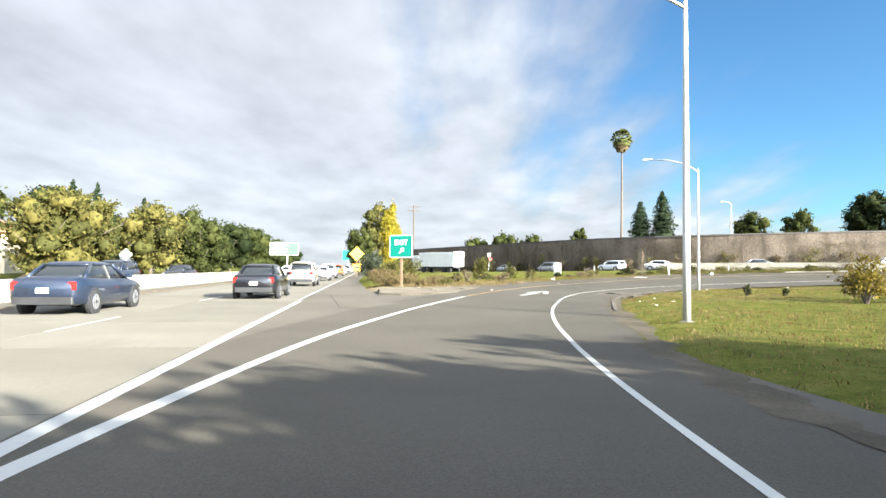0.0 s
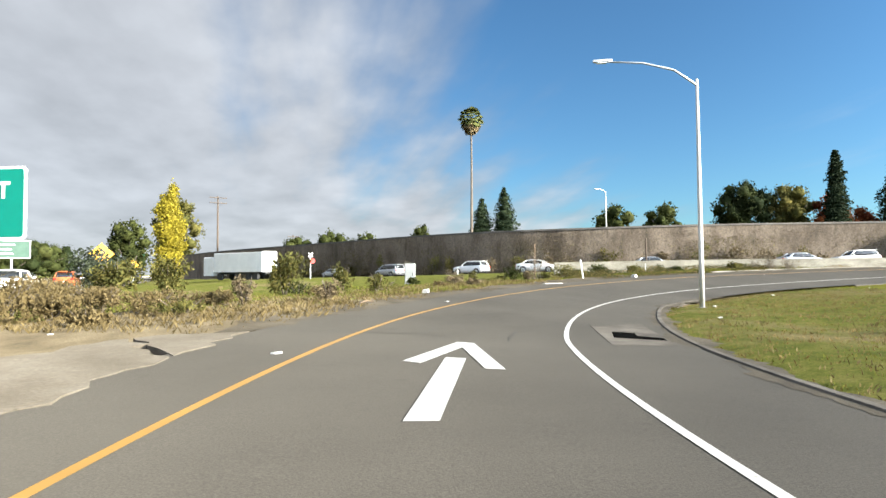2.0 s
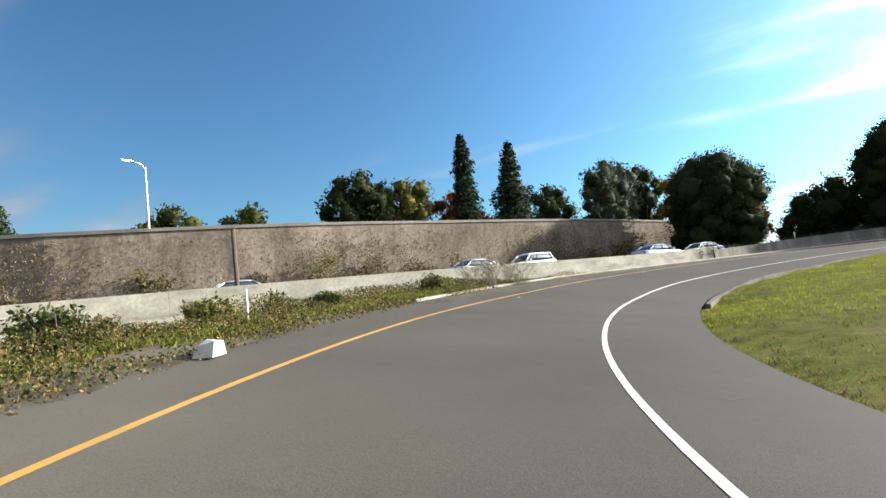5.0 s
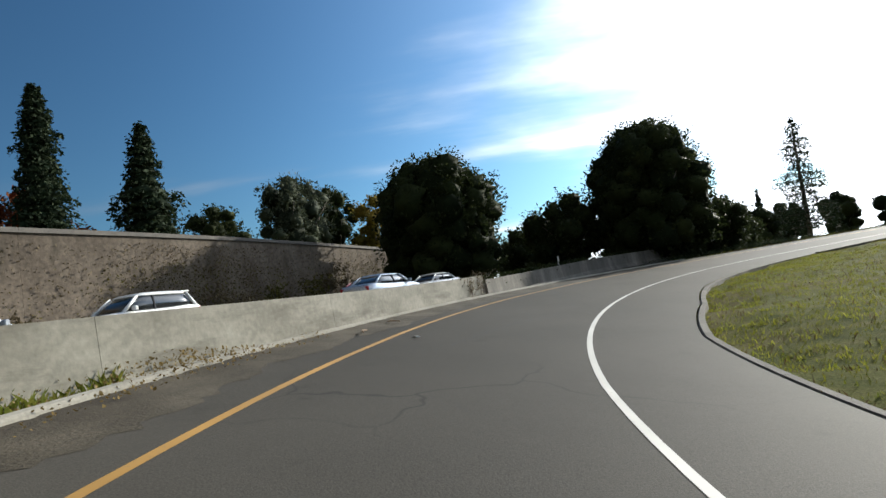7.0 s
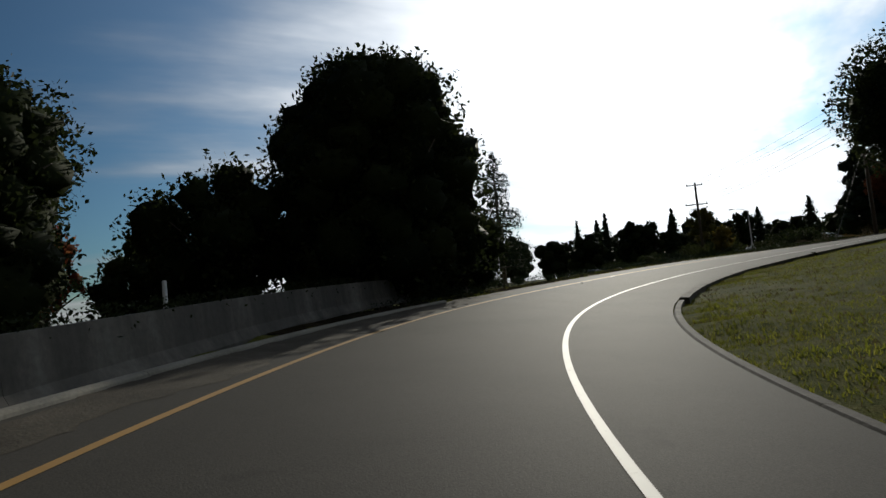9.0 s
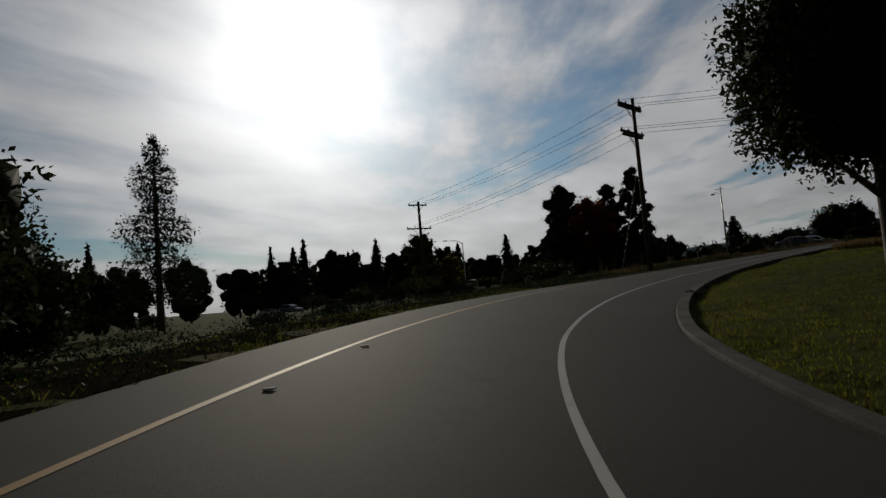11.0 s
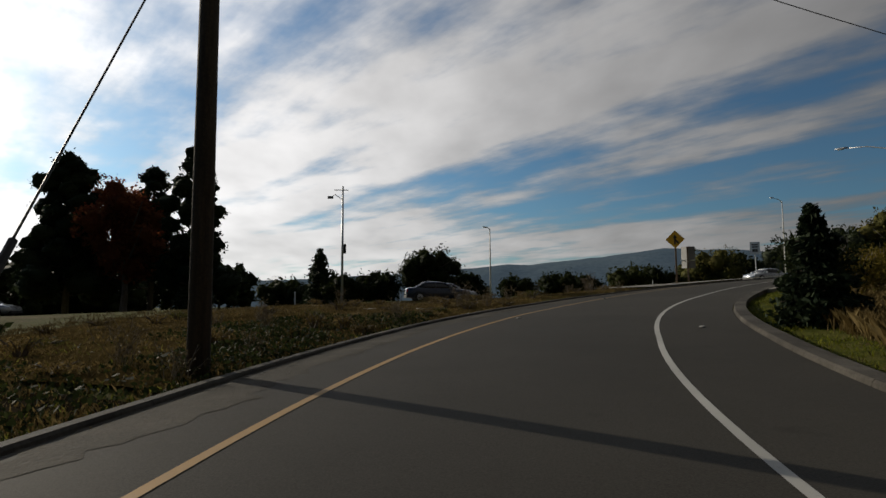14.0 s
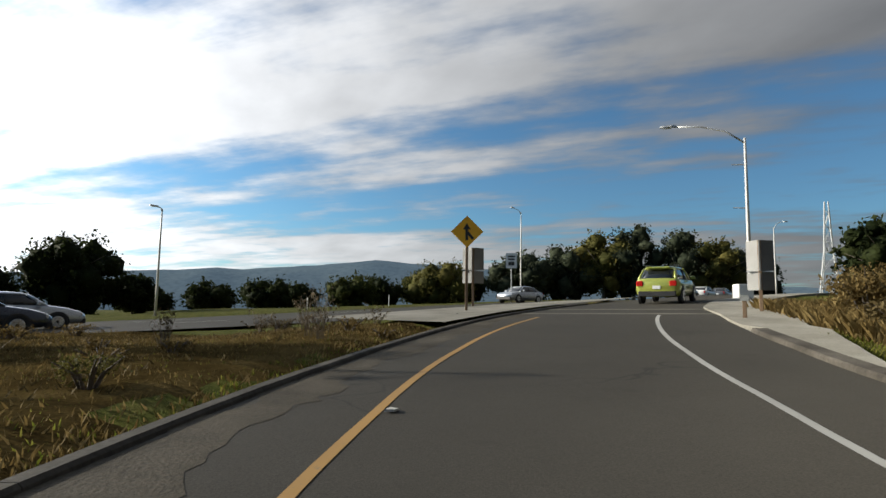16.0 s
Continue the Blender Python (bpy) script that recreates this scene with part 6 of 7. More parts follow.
wall_growth("dead_vines", "brown dead vines hanging on the masonry wall", LEAF_DEAD, 45000, 302, 0.75, 1.05, 0.1, 9.0)
rng = np.random.default_rng(303)
p = []
for s in rng.random(5200) * 24 + 46:
    p.append((*RAIL.place(s, -0.25 + rng.normal() * 0.22)[:2], 0))
    x, y, z = RAIL.place(s, 0.25)
    p[-1] = (p[-1][0], p[-1][1], z + 0.45 + rng.random() * 0.5)
v, f = leaves(np.array(p), 0.075, rng)
thing("barrier_ivy", "dark ivy over the low barrier", "ivy", kind="stuff", data=data_of("barrier_ivy", v, f, LEAF_OAK))


# grass: blades in tufts
def blades(name, label, spots, material, tall, seed, per=6, thick=0.010):
    rng = np.random.default_rng(seed)
    n = len(spots) * per
    base = np.repeat(np.asarray(spots), per, 0)
    base[:, :2] += rng.normal(size=(n, 2)) * 0.09
    az = rng.random(n) * 6.283
    h = tall * (0.45 + 0.75 * rng.random(n))
    lean = 0.25 + 0.55 * rng.random(n)
    d = np.stack([np.cos(az), np.sin(az), 0 * az], 1)
    s = np.stack([-np.sin(az), np.cos(az), 0 * az], 1) * (thick * (0.7 + 0.9 * rng.random(n)))[:, None]
    mid = base + d * (lean * h * 0.35)[:, None] + np.array([0, 0, 1.0]) * (h * 0.62)[:, None]
    tip = base + d * (lean * h)[:, None] + np.array([0, 0, 1.0]) * h[:, None]
    v = np.stack([base - s, base + s, mid + s * 0.8, tip], 1).reshape(-1, 3)
    me = bpy.data.meshes.new(name)
    me.from_pydata(v.tolist(), [], np.arange(4 * n).reshape(n, 4).tolist())
    me.materials.append(material)
    thing(name, label, "grass", kind="stuff", data=me)


def verge_spots(count, s0, s1, near, far, side, seed, patch=0.0):
    rng = np.random.default_rng(seed)
    out = []
    while len(out) < count:
        s = s0 + (s1 - s0) * rng.random()
        d = near + (far - near) * rng.random() ** 1.5
        edge = RIGHT_AT(s) + d if side > 0 else LEFT_AT(s) - d
        x, y, _ = RAMP.place(s, edge)
        if noise.noise((x * 0.16, y * 0.16, patch)) + 0.35 * noise.noise((x * 0.7, y * 0.7, patch)) < rng.random() * 0.9 - 0.6:
            continue
        out.append((x, y, ground_z(x, y) - 0.02))
    return out


blades("dry_grass", "straw-coloured dry grass along the gore", verge_spots(6500, 36, 80, 0.1, 10, -1, 401, 1.0), GRASS_DRY, 0.22, 402, 5, 0.007)
blades("green_grass", "fresh green grass along the outer verge", verge_spots(6500, 41, 82, 1.2, 14, -1, 403, 4.0), GRASS_GREEN, 0.20, 404, 5, 0.010)
blades("green_grass", "short green grass inside the loop", verge_spots(6000, 30, 205, 0.1, 13, 1, 405, 6.0), GRASS_GREEN, 0.075, 406, 5, 0.008)
blades("dry_grass", "short dry grass inside the loop", verge_spots(5200, -14, 205, -0.1, 9, 1, 407, 8.0), GRASS_DRY, 0.11, 408, 4, 0.008)
blades("dry_grass", "short olive-brown grass near the ramp entry", verge_spots(7000, -10, 74, 0.1, 14, 1, 428, 14.0), GRASS_BROWN, 0.07, 429, 5, 0.009)
blades("green_grass", "sunlit green grass along the inner curb", verge_spots(14000, 78, 182, 0.12, 9, 1, 426, 12.0), GRASS_BRIGHT, 0.085, 427, 5, 0.009)
blades("green_grass", "weedy green growth before the barrier", verge_spots(2600, 70, 92, 0.5, 4.0, -1, 409, 3.0), GRASS_GREEN, 0.26, 410, 5, 0.02)
blades("dark_weeds", "low dark weeds on the embankment", verge_spots(4200, 128, 175, 0.1, 10, -1, 411, 5.0), GRASS_GREEN, 0.14, 412, 4, 0.008)
blades("dry_grass", "tall dry grass on the verge by the street", verge_spots(8500, 168, 199, -0.05, 13, -1, 413, 2.0), GRASS_BROWN, 0.15, 414, 5, 0.009)
blades("green_grass", "green weeds among the dry grass", verge_spots(3800, 158, 199, 0.3, 13, -1, 415, 7.0), GRASS_GREEN, 0.11, 416, 6, 0.008)
blades("dry_grass", "tall dry stalks on the bank", verge_spots(5200, 174, 208, 1.6, 10, 1, 417, 9.0), GRASS_BROWN, 0.42, 418, 5, 0.008)
blades("green_grass", "green grass on the bank by the walkway", verge_spots(4200, 178, 204, 0.4, 6, 1, 419, 3.0), GRASS_GREEN, 0.13, 423, 6, 0.007)
blades("dry_grass", "brown dry grass across the verge by the street", verge_spots(5500, 166, 199, 2.0, 22, -1, 424, 1.5), GRASS_DRY, 0.17, 425, 5, 0.010)
rng = np.random.default_rng(780)
for k in range(26):
    s = 168 + 34 * rng.random()
    x, y, _ = RAMP.place(s, LEFT_AT(s) - 0.8 - 9.0 * rng.random())
    twigs("dry_stalks", "tall dry weed stalks on the verge by the street", ground_at(x, y), 0.5 + 0.5 * rng.random(), 0.5 + 0.4 * rng.random(), 781 + k, 14)

rng = np.random.default_rng(860)
for k in range(64):
    v = 166 + 33 * rng.random()
    x, y, _ = RAMP.place(v, LEFT_AT(v) - 0.5 - 12.0 * rng.random() ** 1.3)
    m, lab = ((GRASS_BROWN, "low brown tuft of dead grass"), (GRASS_DRY, "low straw-coloured tuft of grass"), (LEAF_OLIVE, "low olive weed tuft"), (GRASS_BROWN, "low brown tuft of dead grass"))[k % 4]
    shrub("grass_tuft", lab, ground_at(x, y, -0.05), 0.16 + 0.26 * rng.random(), 0.6 + 1.0 * rng.random(), m, 861 + k, 550, 0.056, 0.4)

# ---------------------------------------------------------------- lamps, poles and wires
def street_lamp(at, height, arm, arm_turn, lean=0.0, label="tall galvanised street lamp with one curved arm", rise=0.9):
    ob = thing("street_lamp", label, "street lamp", at, arm_turn)
    part("base_plate", block(-0.17, 0.17, -0.17, 0.17, -0.1, 0.03, 0.02), CONCRETE, ob)
    part("pole", tube([(lean * u * height, 0, u * height) for u in (0, 0.25, 0.5, 0.75, 1.0)], [0.105, 0.095, 0.083, 0.07, 0.055], 12), POLE_GREY, ob, smooth=True)
    x0 = lean * height
    pts = [(x0, 0, height - 0.25), (x0 + arm * 0.25, 0, height + rise * 0.45), (x0 + arm * 0.6, 0, height + rise * 0.85), (x0 + arm, 0, height + rise)]
    part("arm", tube(pts, [0.05, 0.045, 0.04, 0.035], 8), GALV, ob, smooth=True)
    head = loft([[(x0 + arm + x, y * w, height + rise + z) for y, z in ((-0.11, 0.0), (0.11, 0.0), (0.09, 0.09), (-0.09, 0.09))] for x, w in ((-0.15, 0.5), (0.05, 1.0), (0.45, 1.0), (0.62, 0.6))])
    lamp_head = part("lamp_head", head, GALV, ob)
    part("lens", block(x0 + arm + 0.08, x0 + arm + 0.48, -0.08, 0.08, height + rise - 0.05, height + rise - 0.002), SIGN_WHITE, lamp_head, "frosted lens")
    return ob


street_lamp(ground_at(6.4, 15.8, 0.0), 8.6, 3.4, 150, 0.0, "tall tapered grey street lamp on the grass near the curb")
street_lamp(ground_at(19.0, 44.7, 0.0), 9.1, 3.4, 155, 0.0, "tall tapered grey street lamp at the inside of the bend")
street_lamp(ground_at(45.6, 95.0, 0.0), 10.6, 1.0, 175, 0.0, "slim street lamp beyond the wall", 0.3)
merge_lamp = street_lamp(ground_at(60.4, -23.0, 0.0), 7.8, 3.2, -55, 0.0, "tall grey street lamp with two short side brackets")
for z in (6.5, 4.4):
    part("bracket", tube([(0.03, 0, z), (0.62, 0, z + 0.04)], [0.035, 0.025], 6), GALV, merge_lamp, "short steel side bracket")
street_lamp(ground_at(39.3, -66.7, 0.0), 11.6, 1.8, 20, 0.0, "slim grey street lamp across the street", 0.3)
street_lamp(ground_at(8.0, -52.0, 0.0), 10.0, 2.0, 170, 0.0, "distant street lamp on the far curve")
street_lamp(ground_at(81.9, -59.8, 0.0), 8.7, 0.5, 30, 0.0, "thin mast with a small lamp across the street", 0.1)
street_lamp(ground_at(133.4, -29.7, 0.0), 7.4, 2.6, 10, 0.0, "grey street lamp along the lower street", 0.5)


def mast(at):
    ob = thing("camera_mast", "slim steel mast with crossbar, camera and grey box", "mast", at)
    part("pole", tube([(0, 0, -0.1), (0, 0, 7.8)], [0.09, 0.06], 10), GALV, ob, smooth=True)
    part("crossbar", tube([(-0.35, 0, 7.55), (0.55, 0, 7.55)], 0.03, 8), GALV, ob)
    part("brace", tube([(0.03, 0, 6.9), (0.5, 0, 7.25), (0.75, 0, 7.1)], 0.025, 8), GALV, ob)
    part("camera", block(0.62, 0.98, -0.08, 0.08, 6.98, 7.14, 0.02), CABINET_GREY, ob, "grey camera housing")
    part("box", block(-0.22, 0.0, -0.3, -0.07, 3.4, 4.0, 0.02), TRIM, ob, "dark equipment box")
    part("base", block(-0.25, 0.25, -0.25, 0.25, -0.2, 0.08, 0.03), CONCRETE, ob)


mast(ground_at(96.8, -26.2, 0.0))


def utility_pole(name, label, at, height, turn, arms, radius=0.2):
    ob = thing(name, label, "utility pole", at, turn)
    part("pole", tube([(0, 0, -0.3), (0, 0, height * 0.5), (0, 0, height)], [radius, radius * 0.85, radius * 0.66], 10), WOOD_POLE, ob, smooth=True)
    for z, half, count in arms:
        arm = part("crossarm", block(-half, half, -0.16 - radius, -radius + 0.02, z - 0.07, z + 0.07, 0.01), WOOD_POLE, ob)
        for sgn in (-1, 1):
            part("brace", tube([(sgn * half * 0.55, -radius - 0.02, z - 0.06), (0, -radius * 0.8, z - 0.75)], 0.022, 5), IRON, ob)
        for k in range(count):
            x = half * 0.93 * (2 * k / (count - 1) - 1)
            part("insulator", tube([(x, -0.09 - radius, z + 0.06), (x, -0.09 - radius, z + 0.14), (x, -0.09 - radius, z + 0.26)], [0.03, 0.065, 0.04], 8), PORCELAIN, arm)
    return ob


P2, P1, P3 = Vector(ground_at(96.1, 4.0, 0.0)), Vector(ground_at(124.5, -8.2, 0.0)), Vector((24.0, -19.0, 1.4))
H2 = 15.3 - P2.z
H1 = 13.6 - P1.z
utility_pole("utility_pole", "tall dark wooden utility pole with two pairs of crossarms", P2, H2, 80, ((H2 - 0.45, 1.5, 4), (H2 - 0.62, 1.5, 4), (H2 - 2.35, 1.5, 4), (H2 - 2.55, 1.3, 3)), 0.17)
utility_pole("utility_pole", "dark wooden utility pole with two crossarms below the bank", P1, H1, 62, ((H1 - 0.35, 1.1, 3), (H1 - 3.0, 1.5, 4)), 0.2)
utility_pole("utility_pole", "distant wooden utility pole beyond the wall", ground_at(-8.4, 170.0), 19.0, 20, ((18.6, 1.9, 4), (17.4, 1.9, 4)), 0.24)
utility_pole("utility_pole", "distant low wooden utility pole beyond the wall", ground_at(9.0, 190.0), 11.5, 10, ((11.0, 1.5, 3), (9.6, 1.2, 3)), 0.18)


def span(a, b, sag, r=0.014, label="thin black power line sagging between poles"):
    pts = [(a + (b - a) * u) - Vector((0, 0, sag * 4 * u * (1 - u))) for u in np.linspace(0, 1, 22)]
    v, f = tube(pts, r, 5)
    thing("power_line", label, "wire", group="power lines", data=data_of("power_line", v, f, WIRE))


across = Vector((math.cos(radians(74)), math.sin(radians(74)), 0))
for z, xs in ((-0.3, (-1.4, -0.5, 1.4)), (-2.2, (-1.4, 0.45, 1.4))):
    for x in xs:
        a = P2 + Vector((0, 0, H2 + z)) + across * x
        span(P1 + Vector((0, 0, H1 + (-0.15 if z > -1 else -2.8))) + across * x * 0.8, a, 0.5)
        span(a, P3 + Vector((0, 0, 14.8 + z)) + across * x, 1.6)
anchor, hitch = Vector(ground_at(96.25, 9.5)), Vector((P2.x, P2.y + 0.15, 11.0))
span(hitch, anchor + Vector((0, 0, 0.05)), 0.03, 0.012, "steel guy wire anchoring the utility pole")
guard = thing("guy_guard", "dark tube guarding the foot of a guy wire", "post", anchor)
lean_way = (hitch - anchor).normalized()
part("tube", tube([tuple(lean_way * 0.05), tuple(lean_way * 2.4)], 0.035, 8), IRON, guard)


# ---------------------------------------------------------------- signs
def lettering(text, size, parent, at, material):
    curve = bpy.data.curves.new("lettering", "FONT")
    curve.body, curve.size, curve.align_x, curve.extrude, curve.offset = text, size, "CENTER", 0.004, 0.012
    tmp = bpy.data.objects.new("lettering", curve)
    scene.collection.objects.link(tmp)
    me = bpy.data.meshes.new_from_object(tmp.evaluated_get(bpy.context.evaluated_depsgraph_get()))
    bpy.data.objects.remove(tmp)
    me.materials.clear()
    me.materials.append(material)
    ob = new("lettering", me)
    ob.parent = parent
    ob.location, ob.rotation_euler = at, (radians(90), 0, 0)
    return tagged(ob, "white lettering " + text)


def turned(outline, angle, k=1.0, dx=0.0, dz=0.0):
    c, s = math.cos(radians(angle)), math.sin(radians(angle))
    return [(k * (x * c - z * s) + dx, k * (x * s + z * c) + dz) for x, z in outline]


ARROW = [(-0.055, -0.26), (0.055, -0.26), (0.055, 0.02), (0.19, 0.02), (0.0, 0.24), (-0.19, 0.02), (-0.055, 0.02)]

exit_sign = thing("exit_sign", "green gore exit sign with white border on one wooden post", "road sign", (-2.72, 38.8, 0.0), -22)
part("post", block(-0.07, 0.07, 0.02, 0.13, -0.3, 3.3, 0.01), WOOD_POST, exit_sign)
panel = part("panel", plate(rounded_box(1.64, 1.46, 0.09), -0.01, 0.025), SIGN_WHITE, exit_sign, "white bordered sign panel", at=(0, 0, 2.72))
part("field", plate(rounded_box(1.54, 1.36, 0.07), -0.016, 0.004), SIGN_GREEN, panel, "green field")
part("arrow", plate(turned(ARROW, -45, 0.95, 0.06, -0.26), -0.022, 0.004), SIGN_WHITE, panel, "white arrow pointing up right")
lettering("EXIT", 0.46, panel, (0.0, -0.02, 0.1), SIGN_WHITE)


def diamond(side):
    h = side / math.sqrt(2)
    return [(0, -h), (h, 0), (0, h), (-h, 0)]


def warning_sign(name, label, at, turn, side, centre, symbol, post_mat=WOOD_POST, plaques=()):
    ob = thing(name, label, "road sign", at, turn)
    part("post", block(-0.05, 0.05, 0.02, 0.11, -0.3, centre + 0.1, 0.01), post_mat, ob)
    p = part("panel", plate(diamond(side), -0.006, 0.02), SIGN_YELLOW, ob, "yellow diamond panel", at=(0, 0, centre))
    for o in symbol:
        part("symbol", plate(o, -0.012, 0.004), SIGN_BLACK, p, "black symbol")
    for w, h, z in plaques:
        q = part("plaque", plate(rounded_box(w, h, 0.03), -0.006, 0.02), SIGN_YELLOW, ob, "yellow plaque", at=(0, 0, z))
        part("bar", plate(rounded_box(w * 0.6, h * 0.28, 0.02), -0.012, 0.004), SIGN_BLACK, q, "dark unreadable marks")
    return ob


merge = [[(-0.06, -0.32), (0.04, -0.32), (0.04, 0.08), (0.13, 0.08), (-0.01, 0.32), (-0.15, 0.08), (-0.06, 0.08)], [(0.03, -0.12), (0.18, -0.30), (0.26, -0.24), (0.03, 0.04)]]
warning_sign("merge_sign", "yellow diamond merge warning sign on a wooden post", (75.2, -24.6, 5.88), 146, 0.84, 2.75, merge)
bend = [[(-0.10, -0.5), (0.10, -0.5), (0.10, -0.1), (0.42, 0.15), (0.30, 0.3), (-0.10, 0.0)], [(-0.25, 0.2), (0.0, 0.62), (0.25, 0.2)]]
warning_sign("curve_sign", "yellow diamond curve warning sign with plaque", ground_at(-13.0, 90.5, 0.0), 16, 1.55, 3.6, bend, WOOD_POST, ((1.3, 1.0, 1.55),))
warning_sign("small_warning_sign", "small yellow warning sign far down the gore", ground_at(-13.6, 108, 0.0), 14, 0.9, 2.6, [[(-0.06, -0.3), (0.06, -0.3), (0.06, 0.3), (-0.06, 0.3)]], GALV)

guide = thing("freeway_guide_sign", "green guide sign with white border on one steel post", "road sign", ground_at(-32.0, 121, 0.0), 14)
part("post", tube([(0.6, 0.12, -0.2), (0.6, 0.12, 4.6)], 0.14, 10), GALV, guide)
panel = part("panel", plate(rounded_box(5.6, 2.5, 0.15), -0.03, 0.06), SIGN_WHITE, guide, at=(0, 0, 5.2))
part("field", plate(rounded_box(5.4, 2.3, 0.12), -0.036, 0.004), SIGN_FAR, panel, "green field")
for z, w in ((0.62, 3.4), (0.0, 3.0), (-0.62, 3.2)):
    part("bar", plate([(-2.4, z - 0.08), (-2.4 + w, z - 0.08), (-2.4 + w, z + 0.08), (-2.4, z + 0.08)], -0.042, 0.004), SIGN_WHITE, panel, "unreadable white line of text")
far_guide = thing("freeway_guide_sign", "distant green guide sign beside the freeway", "road sign", ground_at(-35.5, 225, 0.0), 8)
part("post", tube([(0, 0.15, -0.2), (0, 0.15, 6.5)], 0.16, 8), GALV, far_guide)
part("panel", plate(rounded_box(4.2, 3.6, 0.2), -0.03, 0.06), SIGN_GREEN, far_guide, at=(0, 0, 6.0))


def back_panels(name, label, at, turn, w, h, z, gap, post_mat=WOOD_POST):
    ob = thing(name, label, "road sign", at, turn)
    part("post", block(-0.05, 0.05, -0.05, 0.05, -0.3, z + h * 0.5, 0.01), post_mat, ob)
    for k, ang in enumerate((-38, 38)):
        part("panel", plate(rounded_box(w, h, 0.03), -0.01, 0.02), SIGN_BACK, ob, "bare aluminium panel back", at=((k - 0.5) * gap, 0.08, z), turn=(0, 0, ang))
    for k, ang in enumerate((-38, 38)):
        part("panel", plate(rounded_box(w, h * 0.55, 0.03), -0.01, 0.02), SIGN_BACK, ob, "lower aluminium panel back", at=((k - 0.5) * gap, 0.08, z - h * 0.82), turn=(0, 0, ang))
    part("bracket", block(-gap, gap, 0.03, 0.07, z - h * 0.52, z - h * 0.48), GALV, ob)
    return ob


back_panels("sign_backs", "grey backs of paired signs on one post", (72.9, -27.6, 5.98), 146, 0.5, 0.95, 2.0, 0.5)
back_panels("sign_backs", "grey backs of paired signs beside the merge lane", ground_at(70.2, -16.6, 0.0), 119, 0.44, 0.92, 1.75, 0.36)

speed = thing("street_sign", "white rectangular street sign on a thin post", "road sign", ground_at(55.5, -47.6, 0.0), 142)
part("post", tube([(0, 0.03, -0.2), (0, 0.03, 4.4)], 0.05, 8), GALV, speed)
panel = part("panel", plate(rounded_box(0.95, 1.3, 0.06), -0.01, 0.02), SIGN_WHITE, speed, at=(0, 0, 3.9))
for z, w in ((0.36, 0.6), (0.12, 0.55), (-0.25, 0.5)):
    part("bar", plate(rounded_box(w, 0.14 if z > 0 else 0.32, 0.03), -0.016, 0.004), SIGN_BLACK, panel, "dark unreadable marks").location.z = z
small = thing("marker_sign", "small pale grey marker sign on a short wooden post", "road sign", ground_at(72.6, -15.6, 0.0), 120)
part("post", block(-0.05, 0.05, 0.0, 0.08, -0.2, 0.75, 0.01), WOOD_POST, small)
part("panel", plate(rounded_box(0.2, 0.14, 0.02), -0.02, 0.02), CABINET_GREY, small, at=(0, 0, 0.7))
red = thing("crossing_signal", "small red and white signal on a pale post", "signal", ground_at(7.6, 100, 0.0), 8)
part("post", tube([(0, 0, -0.2), (0, 0, 3.0)], 0.06, 8), GALV, red)
part("cross", joined(plate(turned(rounded_box(0.75, 0.14, 0.04), 45), -0.12, 0.03), plate(turned(rounded_box(0.75, 0.14, 0.04), -45), -0.16, 0.03)), SIGN_WHITE, red, at=(0, 0, 2.9))
part("lamp", tube([(0.25, -0.2, 2.15), (0.25, 0.0, 2.15)], 0.3, 12), SIGN_RED, red, "red lamp")
yellow_d = thing("diamond_sign", "back of a pale diamond sign beyond the freeway", "road sign", ground_at(-32.2, 61.0, 0.0), -150)
part("post", tube([(0, 0.04, -0.2), (0, 0.04, 2.7)], 0.05, 8), GALV, yellow_d)
part("panel", plate(diamond(0.9), -0.01, 0.02), SIGN_BACK, yellow_d, at=(0, 0, 2.6))

# ---------------------------------------------------------------- small roadside things
cab = thing("utility_cabinet", "weathered pale grey utility cabinet in the grass", "cabinet", ground_at(14.2, 74.6, 0.0), -20)
part("body", block(-0.42, 0.42, -0.34, 0.34, -0.1, 1.85, 0.03), CABINET_GREY, cab)
part("door", block(-0.36, 0.36, -0.356, -0.343, 0.12, 1.70, 0.004), CABINET_GREY, cab)
part("handle", block(0.24, 0.29, -0.39, -0.356, 0.8, 1.05, 0.005), IRON, cab)
part("plinth", block(-0.48, 0.48, -0.40, 0.40, -0.2, 0.05, 0.02), CONCRETE, cab)
cab2 = thing("utility_cabinet", "small pale utility cabinet beside the merge lane", "cabinet", ground_at(61.0, -23.0, 0.0), -30)
part("body", block(-0.35, 0.35, -0.3, 0.3, -0.1, 0.85, 0.03), WHITE_PAINT, cab2)
part("plinth", block(-0.4, 0.4, -0.35, 0.35, -0.15, 0.05, 0.02), CONCRETE, cab2)


def marker_post(label, at, height, lean, material, r=0.05):
    ob = thing("marker_post", label, "post", at)
    part("post", tube([(0, 0, -0.2), (lean, 0, height)], [r, r * 0.9], 8), material, ob)
    part("cap", tube([(lean, 0, height), (lean * 1.05, 0, height + 0.03)], [r * 1.05, r * 0.6], 8), material, ob)
    return ob


marker_post("leaning white plastic marker post", ground_at(23.0, 61.0, 0.0), 1.35, -0.22, WHITE_PAINT, 0.06)
marker_post("thin pale marker stake in the weeds", ground_at(31.5, 66.3, 0.0), 0.9, 0.0, GALV, 0.03)
marker_post("tall dark wooden post before the wall", ground_at(36.7, 73.6, 0.0), 3.1, -0.04, WOOD_POLE, 0.09)
marker_post("bare wooden stake in the brush", ground_at(22.3, 67.2, 0.0), 2.9, 0.02, WOOD_POST, 0.045)
